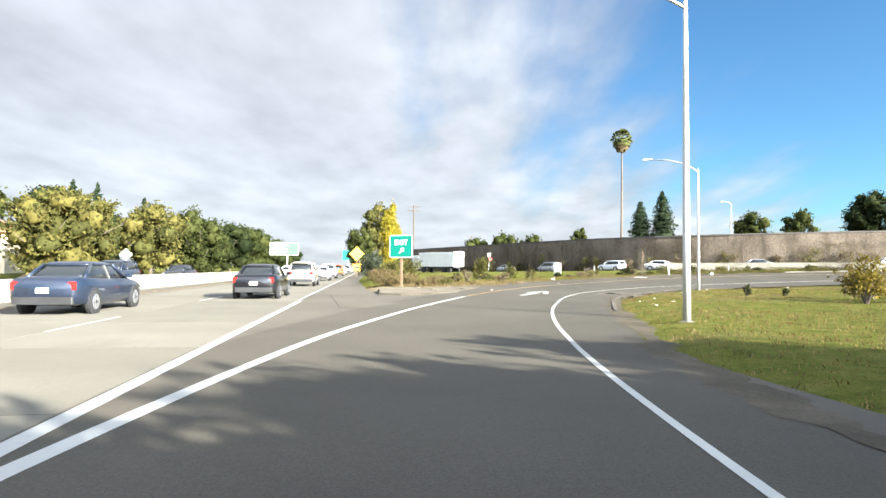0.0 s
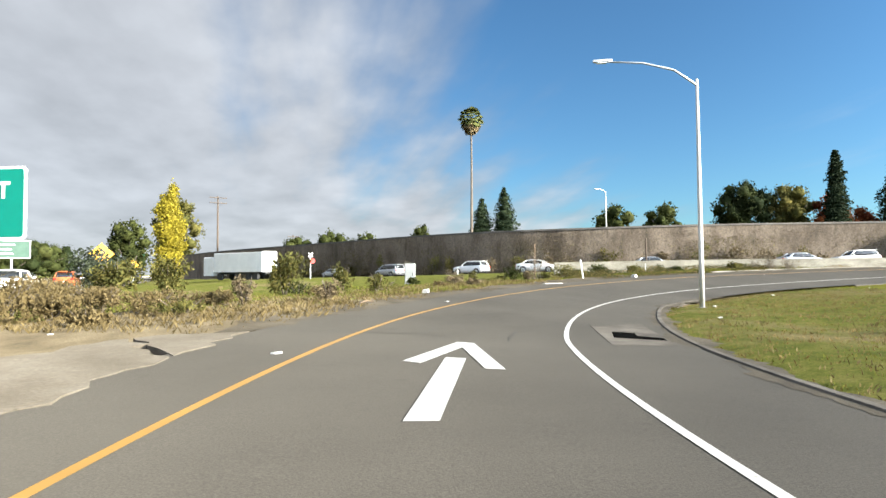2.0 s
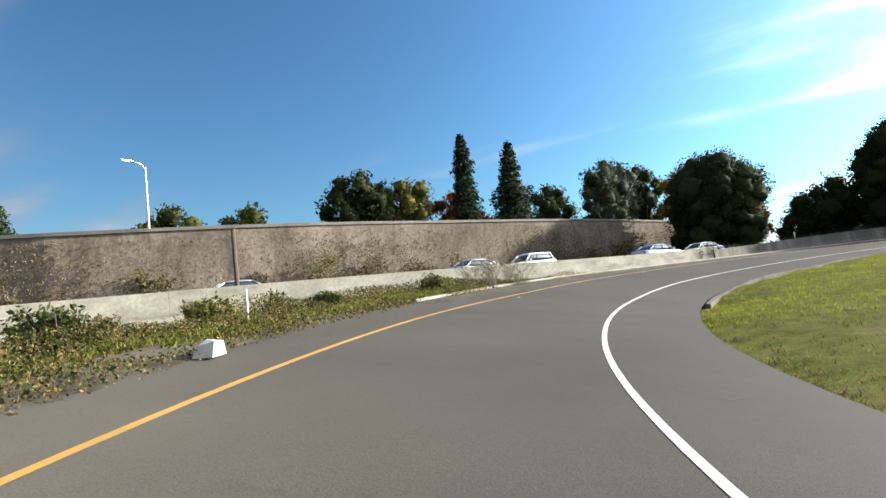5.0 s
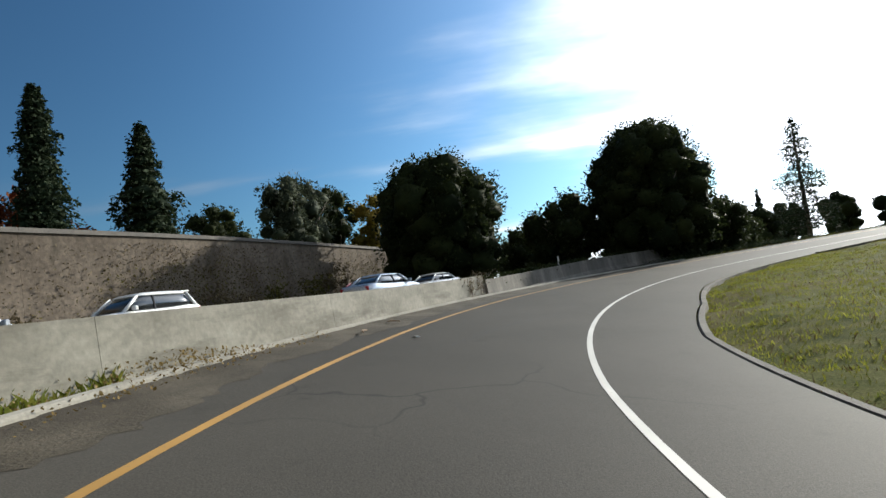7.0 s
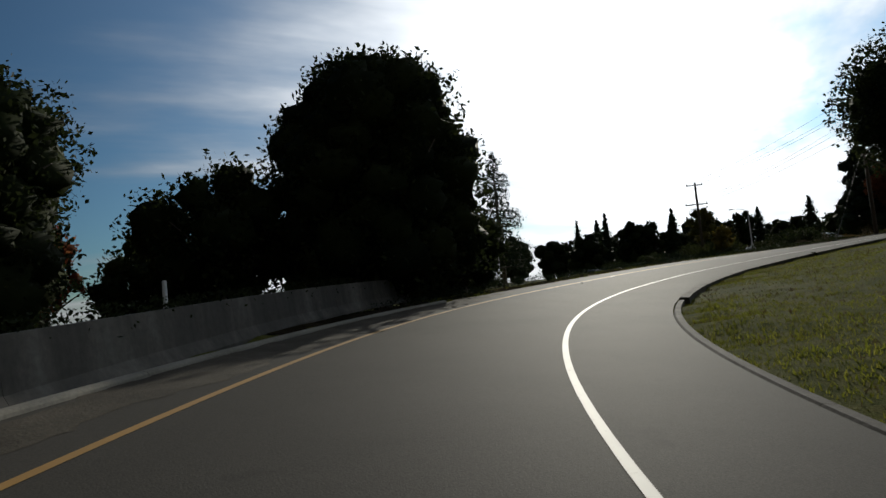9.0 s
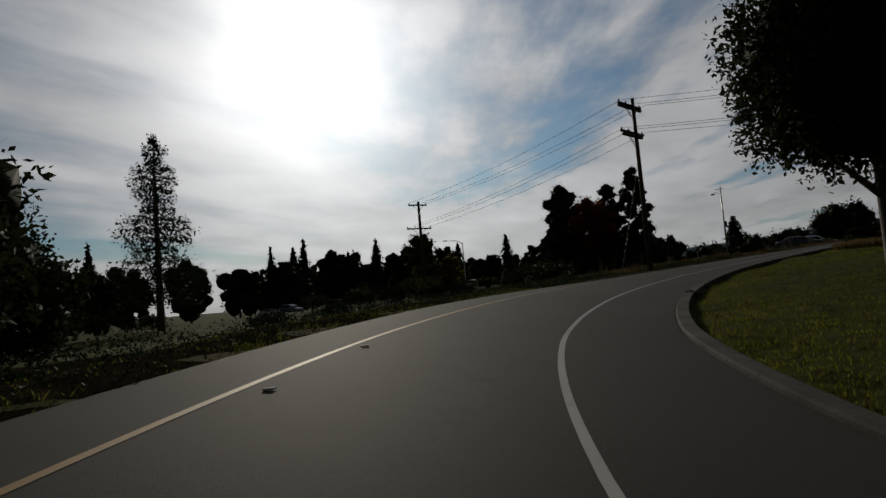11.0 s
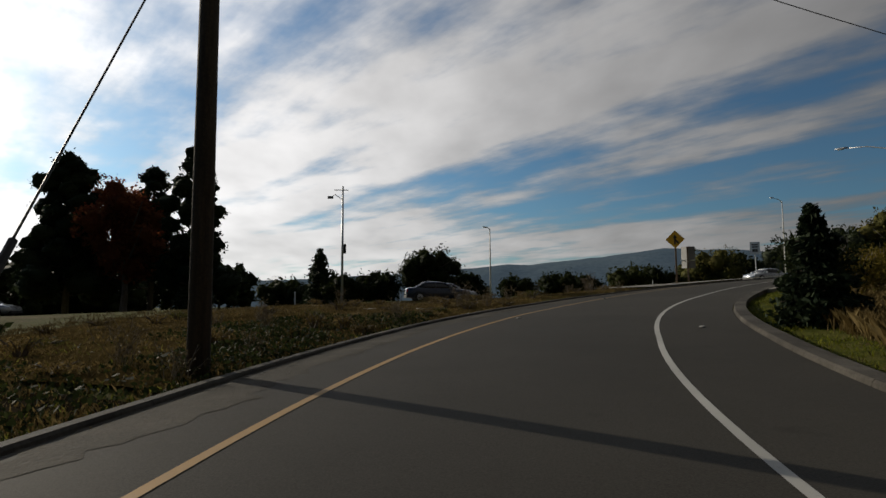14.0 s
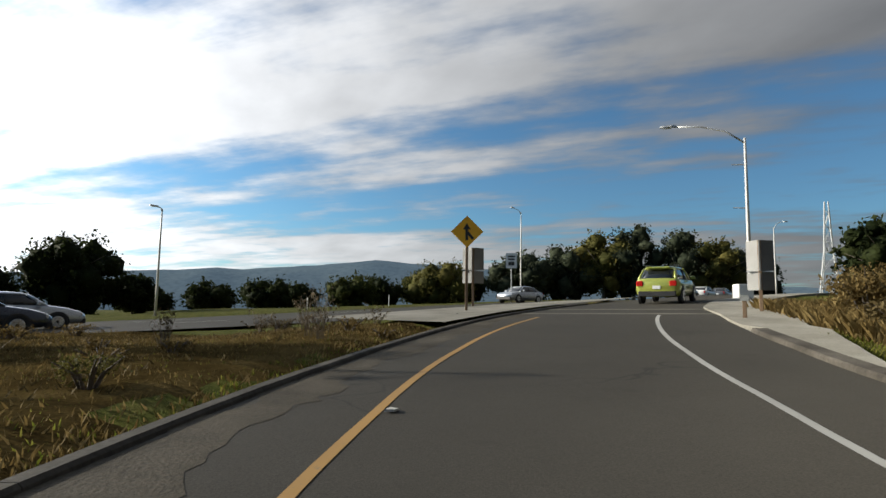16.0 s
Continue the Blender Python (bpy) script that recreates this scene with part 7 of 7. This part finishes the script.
marker_post("white marker post on the barrier line", ground_at(79.6, 58.4, 0.0), 1.35, 0.0, WHITE_PAINT, 0.05)
for x, y in ((-30.0, 40), (-30.6, 47), (20.0, 79.5), (99.5, -24.5), (90.5, -46.5), (72.0, -52.0), (64.0, -54)):
    marker_post("short white roadside marker post", ground_at(x, y, 0.0), 0.95, 0.0, WHITE_PAINT, 0.045)


def litter(kind, at, turn, w, d, h, label):
    ob = thing(kind, label, "litter", at, turn)
    rng = np.random.default_rng(int(abs(at[0] * 100 + at[1])))
    j = rng.random((8, 2)) * 0.35
    lower = [(-w / 2, -d / 2, 0), (w / 2, -d / 2 * (1 - j[0, 0]), 0), (w / 2 * (1 - j[1, 0]), d / 2, 0), (-w / 2 * (1 - j[2, 0]), d / 2, 0)]
    upper = [(x * (0.7 + j[i, 1]), y * (0.7 + j[i + 4, 1]), h * (0.6 + j[i, 0])) for i, (x, y, _) in enumerate(lower)]
    part("piece", loft([lower, upper]), LITTER_WHITE, ob)
    return ob


litter("foam_block", RAMP.place(69.5, -4.1, 0.02), 30, 0.55, 0.35, 0.26, "white foam block at the road edge")
litter("torn_sheet", RAMP.place(60.0, -4.3, 0.03), 10, 1.3, 0.35, 0.05, "flat torn white sheet on the shoulder")
litter("paper_bag", RAMP.place(49.0, -5.6, 0.04), 60, 0.3, 0.25, 0.2, "crumpled white bag on the verge")
rng = np.random.default_rng(501)
for k in range(46):
    s, side = (30 + 60 * rng.random(), -1) if k < 22 else ((140 + 64 * rng.random(), -1) if k < 38 else (20 + 60 * rng.random(), 1))
    d = LEFT_AT(s) - 0.5 - 4.0 * rng.random() if side < 0 else RIGHT_AT(s) + 0.6 + 3 * rng.random()
    x, y, _ = RAMP.place(s, d)
    litter("paper_scrap", (x, y, ground_z(x, y) + 0.03), 360 * rng.random(), 0.08 + 0.11 * rng.random(), 0.06 + 0.07 * rng.random(), 0.03 + 0.04 * rng.random(), "small scrap of pale litter in the grass")
for s, d in ((21.5, -2.3), (33.6, -2.9), (46.0, -3.35), (82.0, -2.0), (96.0, -2.1), (137.0, -2.5), (140.5, -2.5), (181.0, -1.0), (190.2, -0.6), (178, 3.6)):
    x, y, z = RAMP.place(s, d, 0.02)
    litter("lane_marker_chip", (x, y, z), 40, 0.16, 0.1, 0.03, "broken pale pavement marker on the asphalt")

# concrete rubble in the dry grass
for x, y, w in ((93.2, -10.6, 0.9), (94.4, -11.0, 0.6), (92.2, -10.2, 0.7), (97.0, -16.0, 0.5)):
    litter("concrete_chunk", ground_at(x, y, -0.02), 20, w, 0.3, 0.1, "broken slab of pale concrete in dry grass")
# fallen sticks in the gutter
for s, d, l, a in ((96.5, -3.4, 1.0, 10), (98.5, -3.6, 0.7, 40), (89.0, -4.6, 1.1, 70), (86.5, -5.0, 0.9, 20), (43.5, -5.2, 1.2, 60)):
    x, y, z = RAMP.place(s, d, 0.05)
    st = thing("stick", "dry fallen stick on the road edge", "stick", (x, y, z), a)
    part("twig", tube([(-l / 2, 0, 0), (0, 0.06, 0.03), (l / 2, -0.04, 0.0)], [0.014, 0.02, 0.006], 5), WOOD_POST, st)
mound = thing("soil_mound", "mound of tan soil beyond the freeway", "soil", ground_at(-33.0, 52.0, 0.1))
rng = np.random.default_rng(502)
rings = [[(r * (1 + 0.15 * rng.random()) * math.cos(a) * 1.7, r * math.sin(a), z + 0.1 * rng.random()) for a in np.linspace(0, 6.283, 15)[:-1]] for r, z in ((2.2, 0), (1.6, 0.55), (0.9, 1.0), (0.25, 1.2))]
part("mound", loft(rings), MULCH, mound, smooth=True)

house = thing("house", "tan house with a terracotta roof among trees", "house", ground_at(-72, 88, 0.2), 20)
part("wall", block(-8, 8, -5, 5, 0, 6.0), STUCCO, house)
part("roof", ([(-8.8, -5.8, 6), (8.8, -5.8, 6), (8.8, 5.8, 6), (-8.8, 5.8, 6), (-5, 0, 8.6), (5, 0, 8.6)], [(0, 1, 5, 4), (1, 2, 5), (2, 3, 4, 5), (3, 0, 4), (3, 2, 1, 0)]), TILE_ROOF, house)
part("tower", block(-2.2, 2.2, -2.2, 2.2, 5, 10.2), STUCCO, house)
part("tower_roof", ([(-2.8, -2.8, 10.2), (2.8, -2.8, 10.2), (2.8, 2.8, 10.2), (-2.8, 2.8, 10.2), (0, 0, 11.6)], [(0, 1, 4), (1, 2, 4), (2, 3, 4), (3, 0, 4), (3, 2, 1, 0)]), TILE_ROOF, house)
for x in (-1.2, 0.1, 1.4):
    w = part("window", block(x - 0.4, x + 0.4, -2.26, -2.2, 8.2, 9.6), GLASS_DARK, house)

pylon = thing("pylon", "distant grey lattice power pylon", "pylon", (-120, -108, 2.0), 20)
legs = []
for sx in (-1, 1):
    for sy in (-1, 1):
        legs.append(tube([(sx * 4, sy * 4, 0), (sx * 1.2, sy * 1.2, 26), (sx * 0.5, sy * 0.5, 42)], 0.16, 4))
part("leg", joined(*legs), GALV, pylon)
br = []
for k in range(8):
    z0, z1 = k * 4.8, (k + 1) * 4.8
    w0, w1 = float(np.interp(z0, (0, 26, 42), (4, 1.2, 0.5))), float(np.interp(z1, (0, 26, 42), (4, 1.2, 0.5)))
    for sgn in (-1, 1):
        br += [tube([(-w0, sgn * w0, z0), (w1, sgn * w1, z1)], 0.09, 4), tube([(w0, sgn * w0, z0), (-w1, sgn * w1, z1)], 0.09, 4), tube([(sgn * w0, -w0, z0), (sgn * w1, w1, z1)], 0.09, 4)]
part("bracing", joined(*br), GALV, pylon)
for z in (28, 33, 38):
    part("crossarm", tube([(-6, 0, z), (0, 0, z + 0.8), (6, 0, z)], 0.16, 4), GALV, pylon)


# ---------------------------------------------------------------- vehicles
SHAPES = {
    # length stations (x, low, top, half width); cabin: (x base rear, x roof rear, x roof front, x base front, belt, roof, half belt, half roof)
    "sedan": ([(-2.36, 0.46, 0.86, 0.70), (-2.26, 0.30, 0.98, 0.83), (-1.8, 0.24, 1.02, 0.90), (-1.0, 0.21, 0.97, 0.915), (0.2, 0.21, 0.95, 0.915), (1.1, 0.21, 0.94, 0.91), (1.7, 0.23, 0.86, 0.89), (2.15, 0.27, 0.74, 0.83), (2.36, 0.40, 0.62, 0.66)],
              (-1.85, -0.95, 0.25, 1.12, 0.94, 1.44, 0.80, 0.60), 1.42, 0.33),
    "suv": ([(-2.26, 0.48, 1.0, 0.74), (-2.20, 0.34, 1.10, 0.87), (-1.7, 0.27, 1.12, 0.92), (-0.9, 0.25, 1.08, 0.93), (0.3, 0.25, 1.06, 0.93), (1.0, 0.26, 1.05, 0.92), (1.6, 0.28, 0.98, 0.90), (2.08, 0.33, 0.88, 0.84), (2.26, 0.46, 0.74, 0.68)],
            (-2.16, -1.72, 0.20, 1.02, 1.06, 1.68, 0.83, 0.66), 1.36, 0.36),
    "hatch": ([(-2.20, 0.50, 0.98, 0.72), (-2.14, 0.36, 1.06, 0.84), (-1.6, 0.28, 1.06, 0.885), (-0.8, 0.26, 1.02, 0.895), (0.3, 0.26, 1.0, 0.895), (1.0, 0.26, 0.99, 0.89), (1.55, 0.29, 0.93, 0.87), (2.04, 0.33, 0.82, 0.81), (2.22, 0.46, 0.70, 0.64)],
              (-2.10, -1.55, 0.15, 1.05, 1.0, 1.58, 0.80, 0.62), 1.33, 0.345),
    "minivan": ([(-2.5, 0.46, 1.0, 0.78), (-2.45, 0.30, 1.10, 0.92), (-1.9, 0.23, 1.10, 0.975), (-0.9, 0.21, 1.05, 0.985), (0.4, 0.21, 1.02, 0.985), (1.3, 0.22, 1.0, 0.97), (1.85, 0.24, 0.92, 0.95), (2.3, 0.28, 0.80, 0.88), (2.5, 0.40, 0.66, 0.7)],
                (-2.42, -2.1, 0.45, 1.5, 1.02, 1.74, 0.87, 0.72), 1.5, 0.335),
    "coupe": ([(-2.1, 0.48, 0.84, 0.70), (-2.0, 0.32, 0.94, 0.84), (-1.5, 0.24, 0.96, 0.91), (-0.8, 0.21, 0.90, 0.92), (0.3, 0.20, 0.87, 0.915), (1.1, 0.20, 0.86, 0.91), (1.6, 0.22, 0.80, 0.89), (2.0, 0.26, 0.69, 0.82), (2.15, 0.38, 0.58, 0.64)],
              (-1.75, -0.75, 0.05, 0.95, 0.88, 1.32, 0.78, 0.56), 1.3, 0.33),
}


def car(kind, paint, label, at, heading, group="", rails=False, slope=0.0):
    """A parked car; it points along +y of its own axes, heading in degrees about z."""
    stations, cab_, axle, wheel_r = SHAPES[kind]
    ob = thing("car", label, "car", at, heading, group)
    ob.rotation_euler = (radians(slope), 0, radians(heading))

    def ring(x, lo, hi, w):
        half = [(w * 0.80, lo), (w * 0.96, lo + 0.06), (w, lo + (hi - lo) * 0.35), (w * 0.99, lo + (hi - lo) * 0.68), (w * 0.955, hi - 0.05), (w * 0.86, hi - 0.005), (w * 0.45, hi + 0.018)]
        return [(a, x, b) for a, b in half] + [(-a, x, b) for a, b in half[::-1]]

    part("body", loft([ring(*s) for s in stations]), paint, ob, smooth=True)
    br, rr, rf, bf, belt, roof, wb, wr = cab_
    n = 5

    def oval(half, y0, y1, z, n=24, e=0.34):
        """A rounded rectangle across the car at height z."""
        out = []
        for k in range(n):
            a = (k + 0.5) * math.tau / n
            c, s = math.cos(a), math.sin(a)
            out.append((half * math.copysign(abs(c) ** e, c), (y0 + y1) / 2 + (y1 - y0) / 2 * math.copysign(abs(s) ** e, s), z))
        return out

    k = 0.80
    mid_z = belt + (roof - belt) * k
    half_mid, y_rear, y_front = wb - (wb - wr) * k, br + (rr - br) * k, bf + (rf - bf) * k
    part("glazing", loft([oval(wb, br, bf, belt - 0.03), oval(wb - (wb - wr) * 0.4, br + (rr - br) * 0.42, bf + (rf - bf) * 0.38, belt + (roof - belt) * 0.40), oval(half_mid, y_rear, y_front, mid_z)]), GLASS_DARK, ob, "dark tinted windows", smooth=True)
    rise = roof - mid_z
    part("roof", loft([oval(half_mid + 0.012, y_rear - 0.03, y_front + 0.03, mid_z - 0.004), oval(half_mid + 0.002, y_rear + 0.0, y_front - 0.02, mid_z + rise * 0.35), oval(half_mid - 0.06, y_rear + 0.12, y_front - 0.18, mid_z + rise * 0.75), oval(half_mid - 0.18, y_rear + 0.35, y_front - 0.45, roof), oval(half_mid - 0.42, y_rear + 0.6, y_front - 0.7, roof + 0.012)]), paint, ob, smooth=True)
    for sx in (-1, 1):
        for yb, ym in ((br, y_rear), (bf, y_front)):
            inset = 0.05 if yb < 0 else -0.05
            part("pillar", tube([(sx * (wb - 0.045), yb + inset * 1.2, belt - 0.02), (sx * (half_mid - 0.03), ym + inset, mid_z + 0.01)], [0.06, 0.05], 6), paint, ob, smooth=True)
    for sgn in (-1, 1):
        xm = 0.5 * (br + rf)
        part("pillar", tube([(sgn * (wb + 0.005), -0.25, belt - 0.02), (sgn * (half_mid + 0.004), -0.28, mid_z)], 0.035, 5), TRIM if kind != "coupe" else paint, ob)
        m = part("mirror", block(sgn * (wb + 0.16) - 0.1, sgn * (wb + 0.16) + 0.1, bf - 0.42, bf - 0.28, belt + 0.02, belt + 0.16, 0.03), paint, ob)
        rear_x, rear_w, rear_top = stations[1][0], stations[1][3], stations[1][2]
        part("tail_lamp", block(sgn * rear_w * 0.80 - 0.15, sgn * rear_w * 0.80 + 0.13, rear_x - 0.09, rear_x + 0.25, rear_top - 0.30, rear_top - 0.08, 0.03), TAIL_RED, ob, "red tail lamp")
        fx, fw, ft = stations[-2][0], stations[-2][3], stations[-2][2]
        part("headlight", block(sgn * fw * 0.78 - 0.17, sgn * fw * 0.78 + 0.13, fx - 0.22, fx + 0.10, ft - 0.17, ft - 0.03, 0.03), HEAD_CLEAR, ob, "clear headlight")
        for k in (-1, 1):
            y = axle * k * (1.0 if kind != "minivan" else 1.0)
            w = stations[3][3]
            part("wheel_arch", disc_rod((sgn * (w - 0.10), y, wheel_r), (sgn * (w + 0.004), y, wheel_r), wheel_r + 0.06, 18), TRIM, ob, "dark wheel arch")
            wheel = part("wheel", tube([(sgn * (w - 0.19), y, wheel_r), (sgn * (w - 0.17), y, wheel_r), (sgn * (w + 0.0), y, wheel_r), (sgn * (w + 0.02), y, wheel_r)], [wheel_r * 0.9, wheel_r, wheel_r, wheel_r * 0.92], 20), RUBBER, ob, "black tyre")
            part("rim", tube([(sgn * (w + 0.012), y, wheel_r), (sgn * (w + 0.03), y, wheel_r)], [wheel_r * 0.70, wheel_r * 0.62], 14), RIM, wheel, "silver rim")
            part("hub", tube([(sgn * (w + 0.02), y, wheel_r), (sgn * (w + 0.036), y, wheel_r)], [wheel_r * 0.2, wheel_r * 0.16], 8), TRIM, wheel)
    rx, rw, rt, rl = stations[0][0], stations[0][3], stations[0][2], stations[0][1]
    part("rear_bumper", block(-rw * 1.06, rw * 1.06, rx - 0.015, rx + 0.2, rl - 0.16, rl + 0.05, 0.03), TRIM, ob, "black lower bumper")
    fx, fw, fl = stations[-1][0], stations[-1][3], stations[-1][1]
    part("front_bumper", block(-fw * 1.1, fw * 1.1, fx - 0.2, fx + 0.015, fl - 0.14, fl + 0.06, 0.03), TRIM, ob, "black lower bumper")
    part("plate", block(-0.16, 0.16, rx - 0.022, rx + 0.06, rl + 0.13, rl + 0.27, 0.004), SIGN_WHITE, ob, "blank white plate")
    if rails:
        for sgn in (-1, 1):
            part("roof_rail", tube([(sgn * wr * 0.92, rr + 0.15, roof - 0.02), (sgn * wr * 0.92, rr + 0.25, roof + 0.05), (sgn * wr * 0.92, rf - 0.25, roof + 0.05), (sgn * wr * 0.92, rf - 0.1, roof - 0.02)], 0.02, 6), TRIM, ob)
    if kind in ("suv", "hatch", "minivan"):
        part("spoiler", block(-wr * 0.8, wr * 0.8, rr - 0.32, rr + 0.05, roof - 0.07, roof - 0.015, 0.012), paint, ob)
    return ob


PAINT = {n: car_paint("paint_" + n, c, m) for n, c, m in (("lime", (0.40, 0.44, 0.085), 0.25), ("black", (0.012, 0.012, 0.014), 0.3), ("white", (0.72, 0.72, 0.70), 0.0), ("silver", (0.46, 0.48, 0.50), 0.7), ("pearl", (0.55, 0.52, 0.45), 0.3), ("navy", (0.025, 0.035, 0.06), 0.4), ("orange", (0.55, 0.13, 0.03), 0.2), ("red", (0.22, 0.015, 0.015), 0.3), ("grey", (0.16, 0.165, 0.17), 0.6))}


def on(road, s, d, h=0.0):
    x, y, z = road.place(s, d, h)
    return (x, y, z)


x, y, z = RAMP.place(214.0, 0.75)
car("hatch", PAINT["lime"], "lime green hatchback crossover on the merge lane", (x, y, z + 0.012), RAMP.heading(214) + 4, rails=True, slope=3.5)
fh = FWY.heading(0)
f = lambda s, d: (*FWY.place(s, d)[:2], 0.014)
car("sedan", PAINT["black"], "glossy black sedan in the near freeway lane", f(27.4, FWY_EDGE - 1.95), fh)
car("suv", PAINT["pearl"], "pale champagne suv in the near freeway lane", f(44.0, FWY_EDGE - 1.9), fh)
car("sedan", PAINT["navy"], "dark blue sedan in the far freeway lane", f(19.3, FWY_EDGE - 5.8), fh)
car("sedan", PAINT["white"], "white sedan in freeway traffic", f(60.0, FWY_EDGE - 1.9), fh, "freeway traffic")
car("sedan", PAINT["white"], "white sedan in freeway traffic", f(66.0, FWY_EDGE - 5.6), fh, "freeway traffic")
car("suv", PAINT["white"], "white suv in freeway traffic", f(72.0, FWY_EDGE - 1.9), fh, "freeway traffic")
car("suv", PAINT["orange"], "orange suv far along the freeway", f(92.0, FWY_EDGE - 1.9), fh, "freeway traffic")
for s, d, p, k in ((106, -1.9, "white", "sedan"), (118, -5.6, "grey", "suv"), (132, -1.9, "white", "suv"), (150, -1.9, "silver", "sedan"), (168, -5.6, "white", "sedan"), (190, -1.9, "black", "suv")):
    car(k, PAINT[p], p + " car in distant freeway traffic", f(s, FWY_EDGE + d), fh, "freeway traffic")
for s, p, k in ((42, "navy", "suv"), (56, "black", "sedan"), (96, "white", "sedan")):
    car(k, PAINT[p], p.replace("navy", "dark blue") + " car beyond the median barrier", f(s, -17.2), fh + 180, "oncoming traffic")
for s, d, p, k, lab in ((126.5, -1.6, "silver", "minivan", "silver minivan passing the overgrown wall"), (112.0, -1.6, "silver", "sedan", "silver sedan passing the overgrown wall"), (142.0, -1.6, "white", "suv", "white suv behind the brush"),
                        (152.0, 1.6, "white", "sedan", "white sedan beyond the barrier"), (163.5, -1.6, "silver", "sedan", "silver sedan beyond the barrier"), (179.0, 0.8, "silver", "sedan", "silver sedan beyond the barrier"), (200.5, -2.6, "red", "sedan", "dark red sedan beyond the barrier"),
                        (186.0, -1.6, "white", "suv", "white suv beyond the barrier"), (197.0, 1.6, "silver", "sedan", "silver sedan under the dark trees"), (206.0, -1.6, "white", "sedan", "white sedan under the dark trees")):
    car(k, PAINT[p], lab, on(FRONT, s, d, 0.006), FRONT.heading(s) + (180 if d < 0 else 0), "frontage traffic")
for s, d, p, k, flip in ((149.6, 4.6, "navy", "sedan", 0), (151.0, 0.6, "silver", "sedan", 0), (208.0, 2.0, "black", "suv", 0), (214.0, 2.2, "white", "sedan", 0), (188.0, -5.0, "silver", "sedan", 180), (222.0, 2.2, "grey", "sedan", 0), (118.0, 1.5, "silver", "sedan", 0), (108.0, 1.8, "white", "sedan", 0), (84.0, -1.9, "silver", "sedan", 180), (70.0, 1.8, "grey", "suv", 0), (60.0, -1.9, "white", "sedan", 180)):
    car(k, PAINT[p], {"navy": "dark blue", "black": "black"}.get(p, p) + " " + k + " on the cross street", on(CROSS, s, d, 0.006), CROSS.heading(s) + flip, "street traffic")

truck = thing("truck_trailer", "long plain white box trailer behind the gore", "truck", ground_at(-1.6, 112.0, 0.0), 42)
part("box", block(-1.28, 1.28, -6.6, 3.0, 1.1, 3.7, 0.04), WHITE_PAINT, truck)
part("rear_door", block(-1.2, 1.2, -6.63, -6.602, 1.2, 3.8), SIGN_WHITE, truck)
part("emblem", tube([(0.2, -6.65, 2.9), (0.2, -6.632, 2.9)], 0.42, 16), CABINET_GREY, truck, "round grey emblem")
part("frame", block(-0.5, 0.5, -6.4, 2.9, 0.8, 1.098), TRIM, truck)
for yy in (-5.2, -3.9, 1.9):
    for sgn in (-1, 1):
        part("wheel", disc_rod((sgn * 0.8, yy, 0.5), (sgn * 1.22, yy, 0.5), 0.5, 18), RUBBER, truck, "black tyre")
part("cab", block(-1.2, 1.2, 3.3, 5.4, 0.6, 3.2, 0.12), WHITE_PAINT, truck)
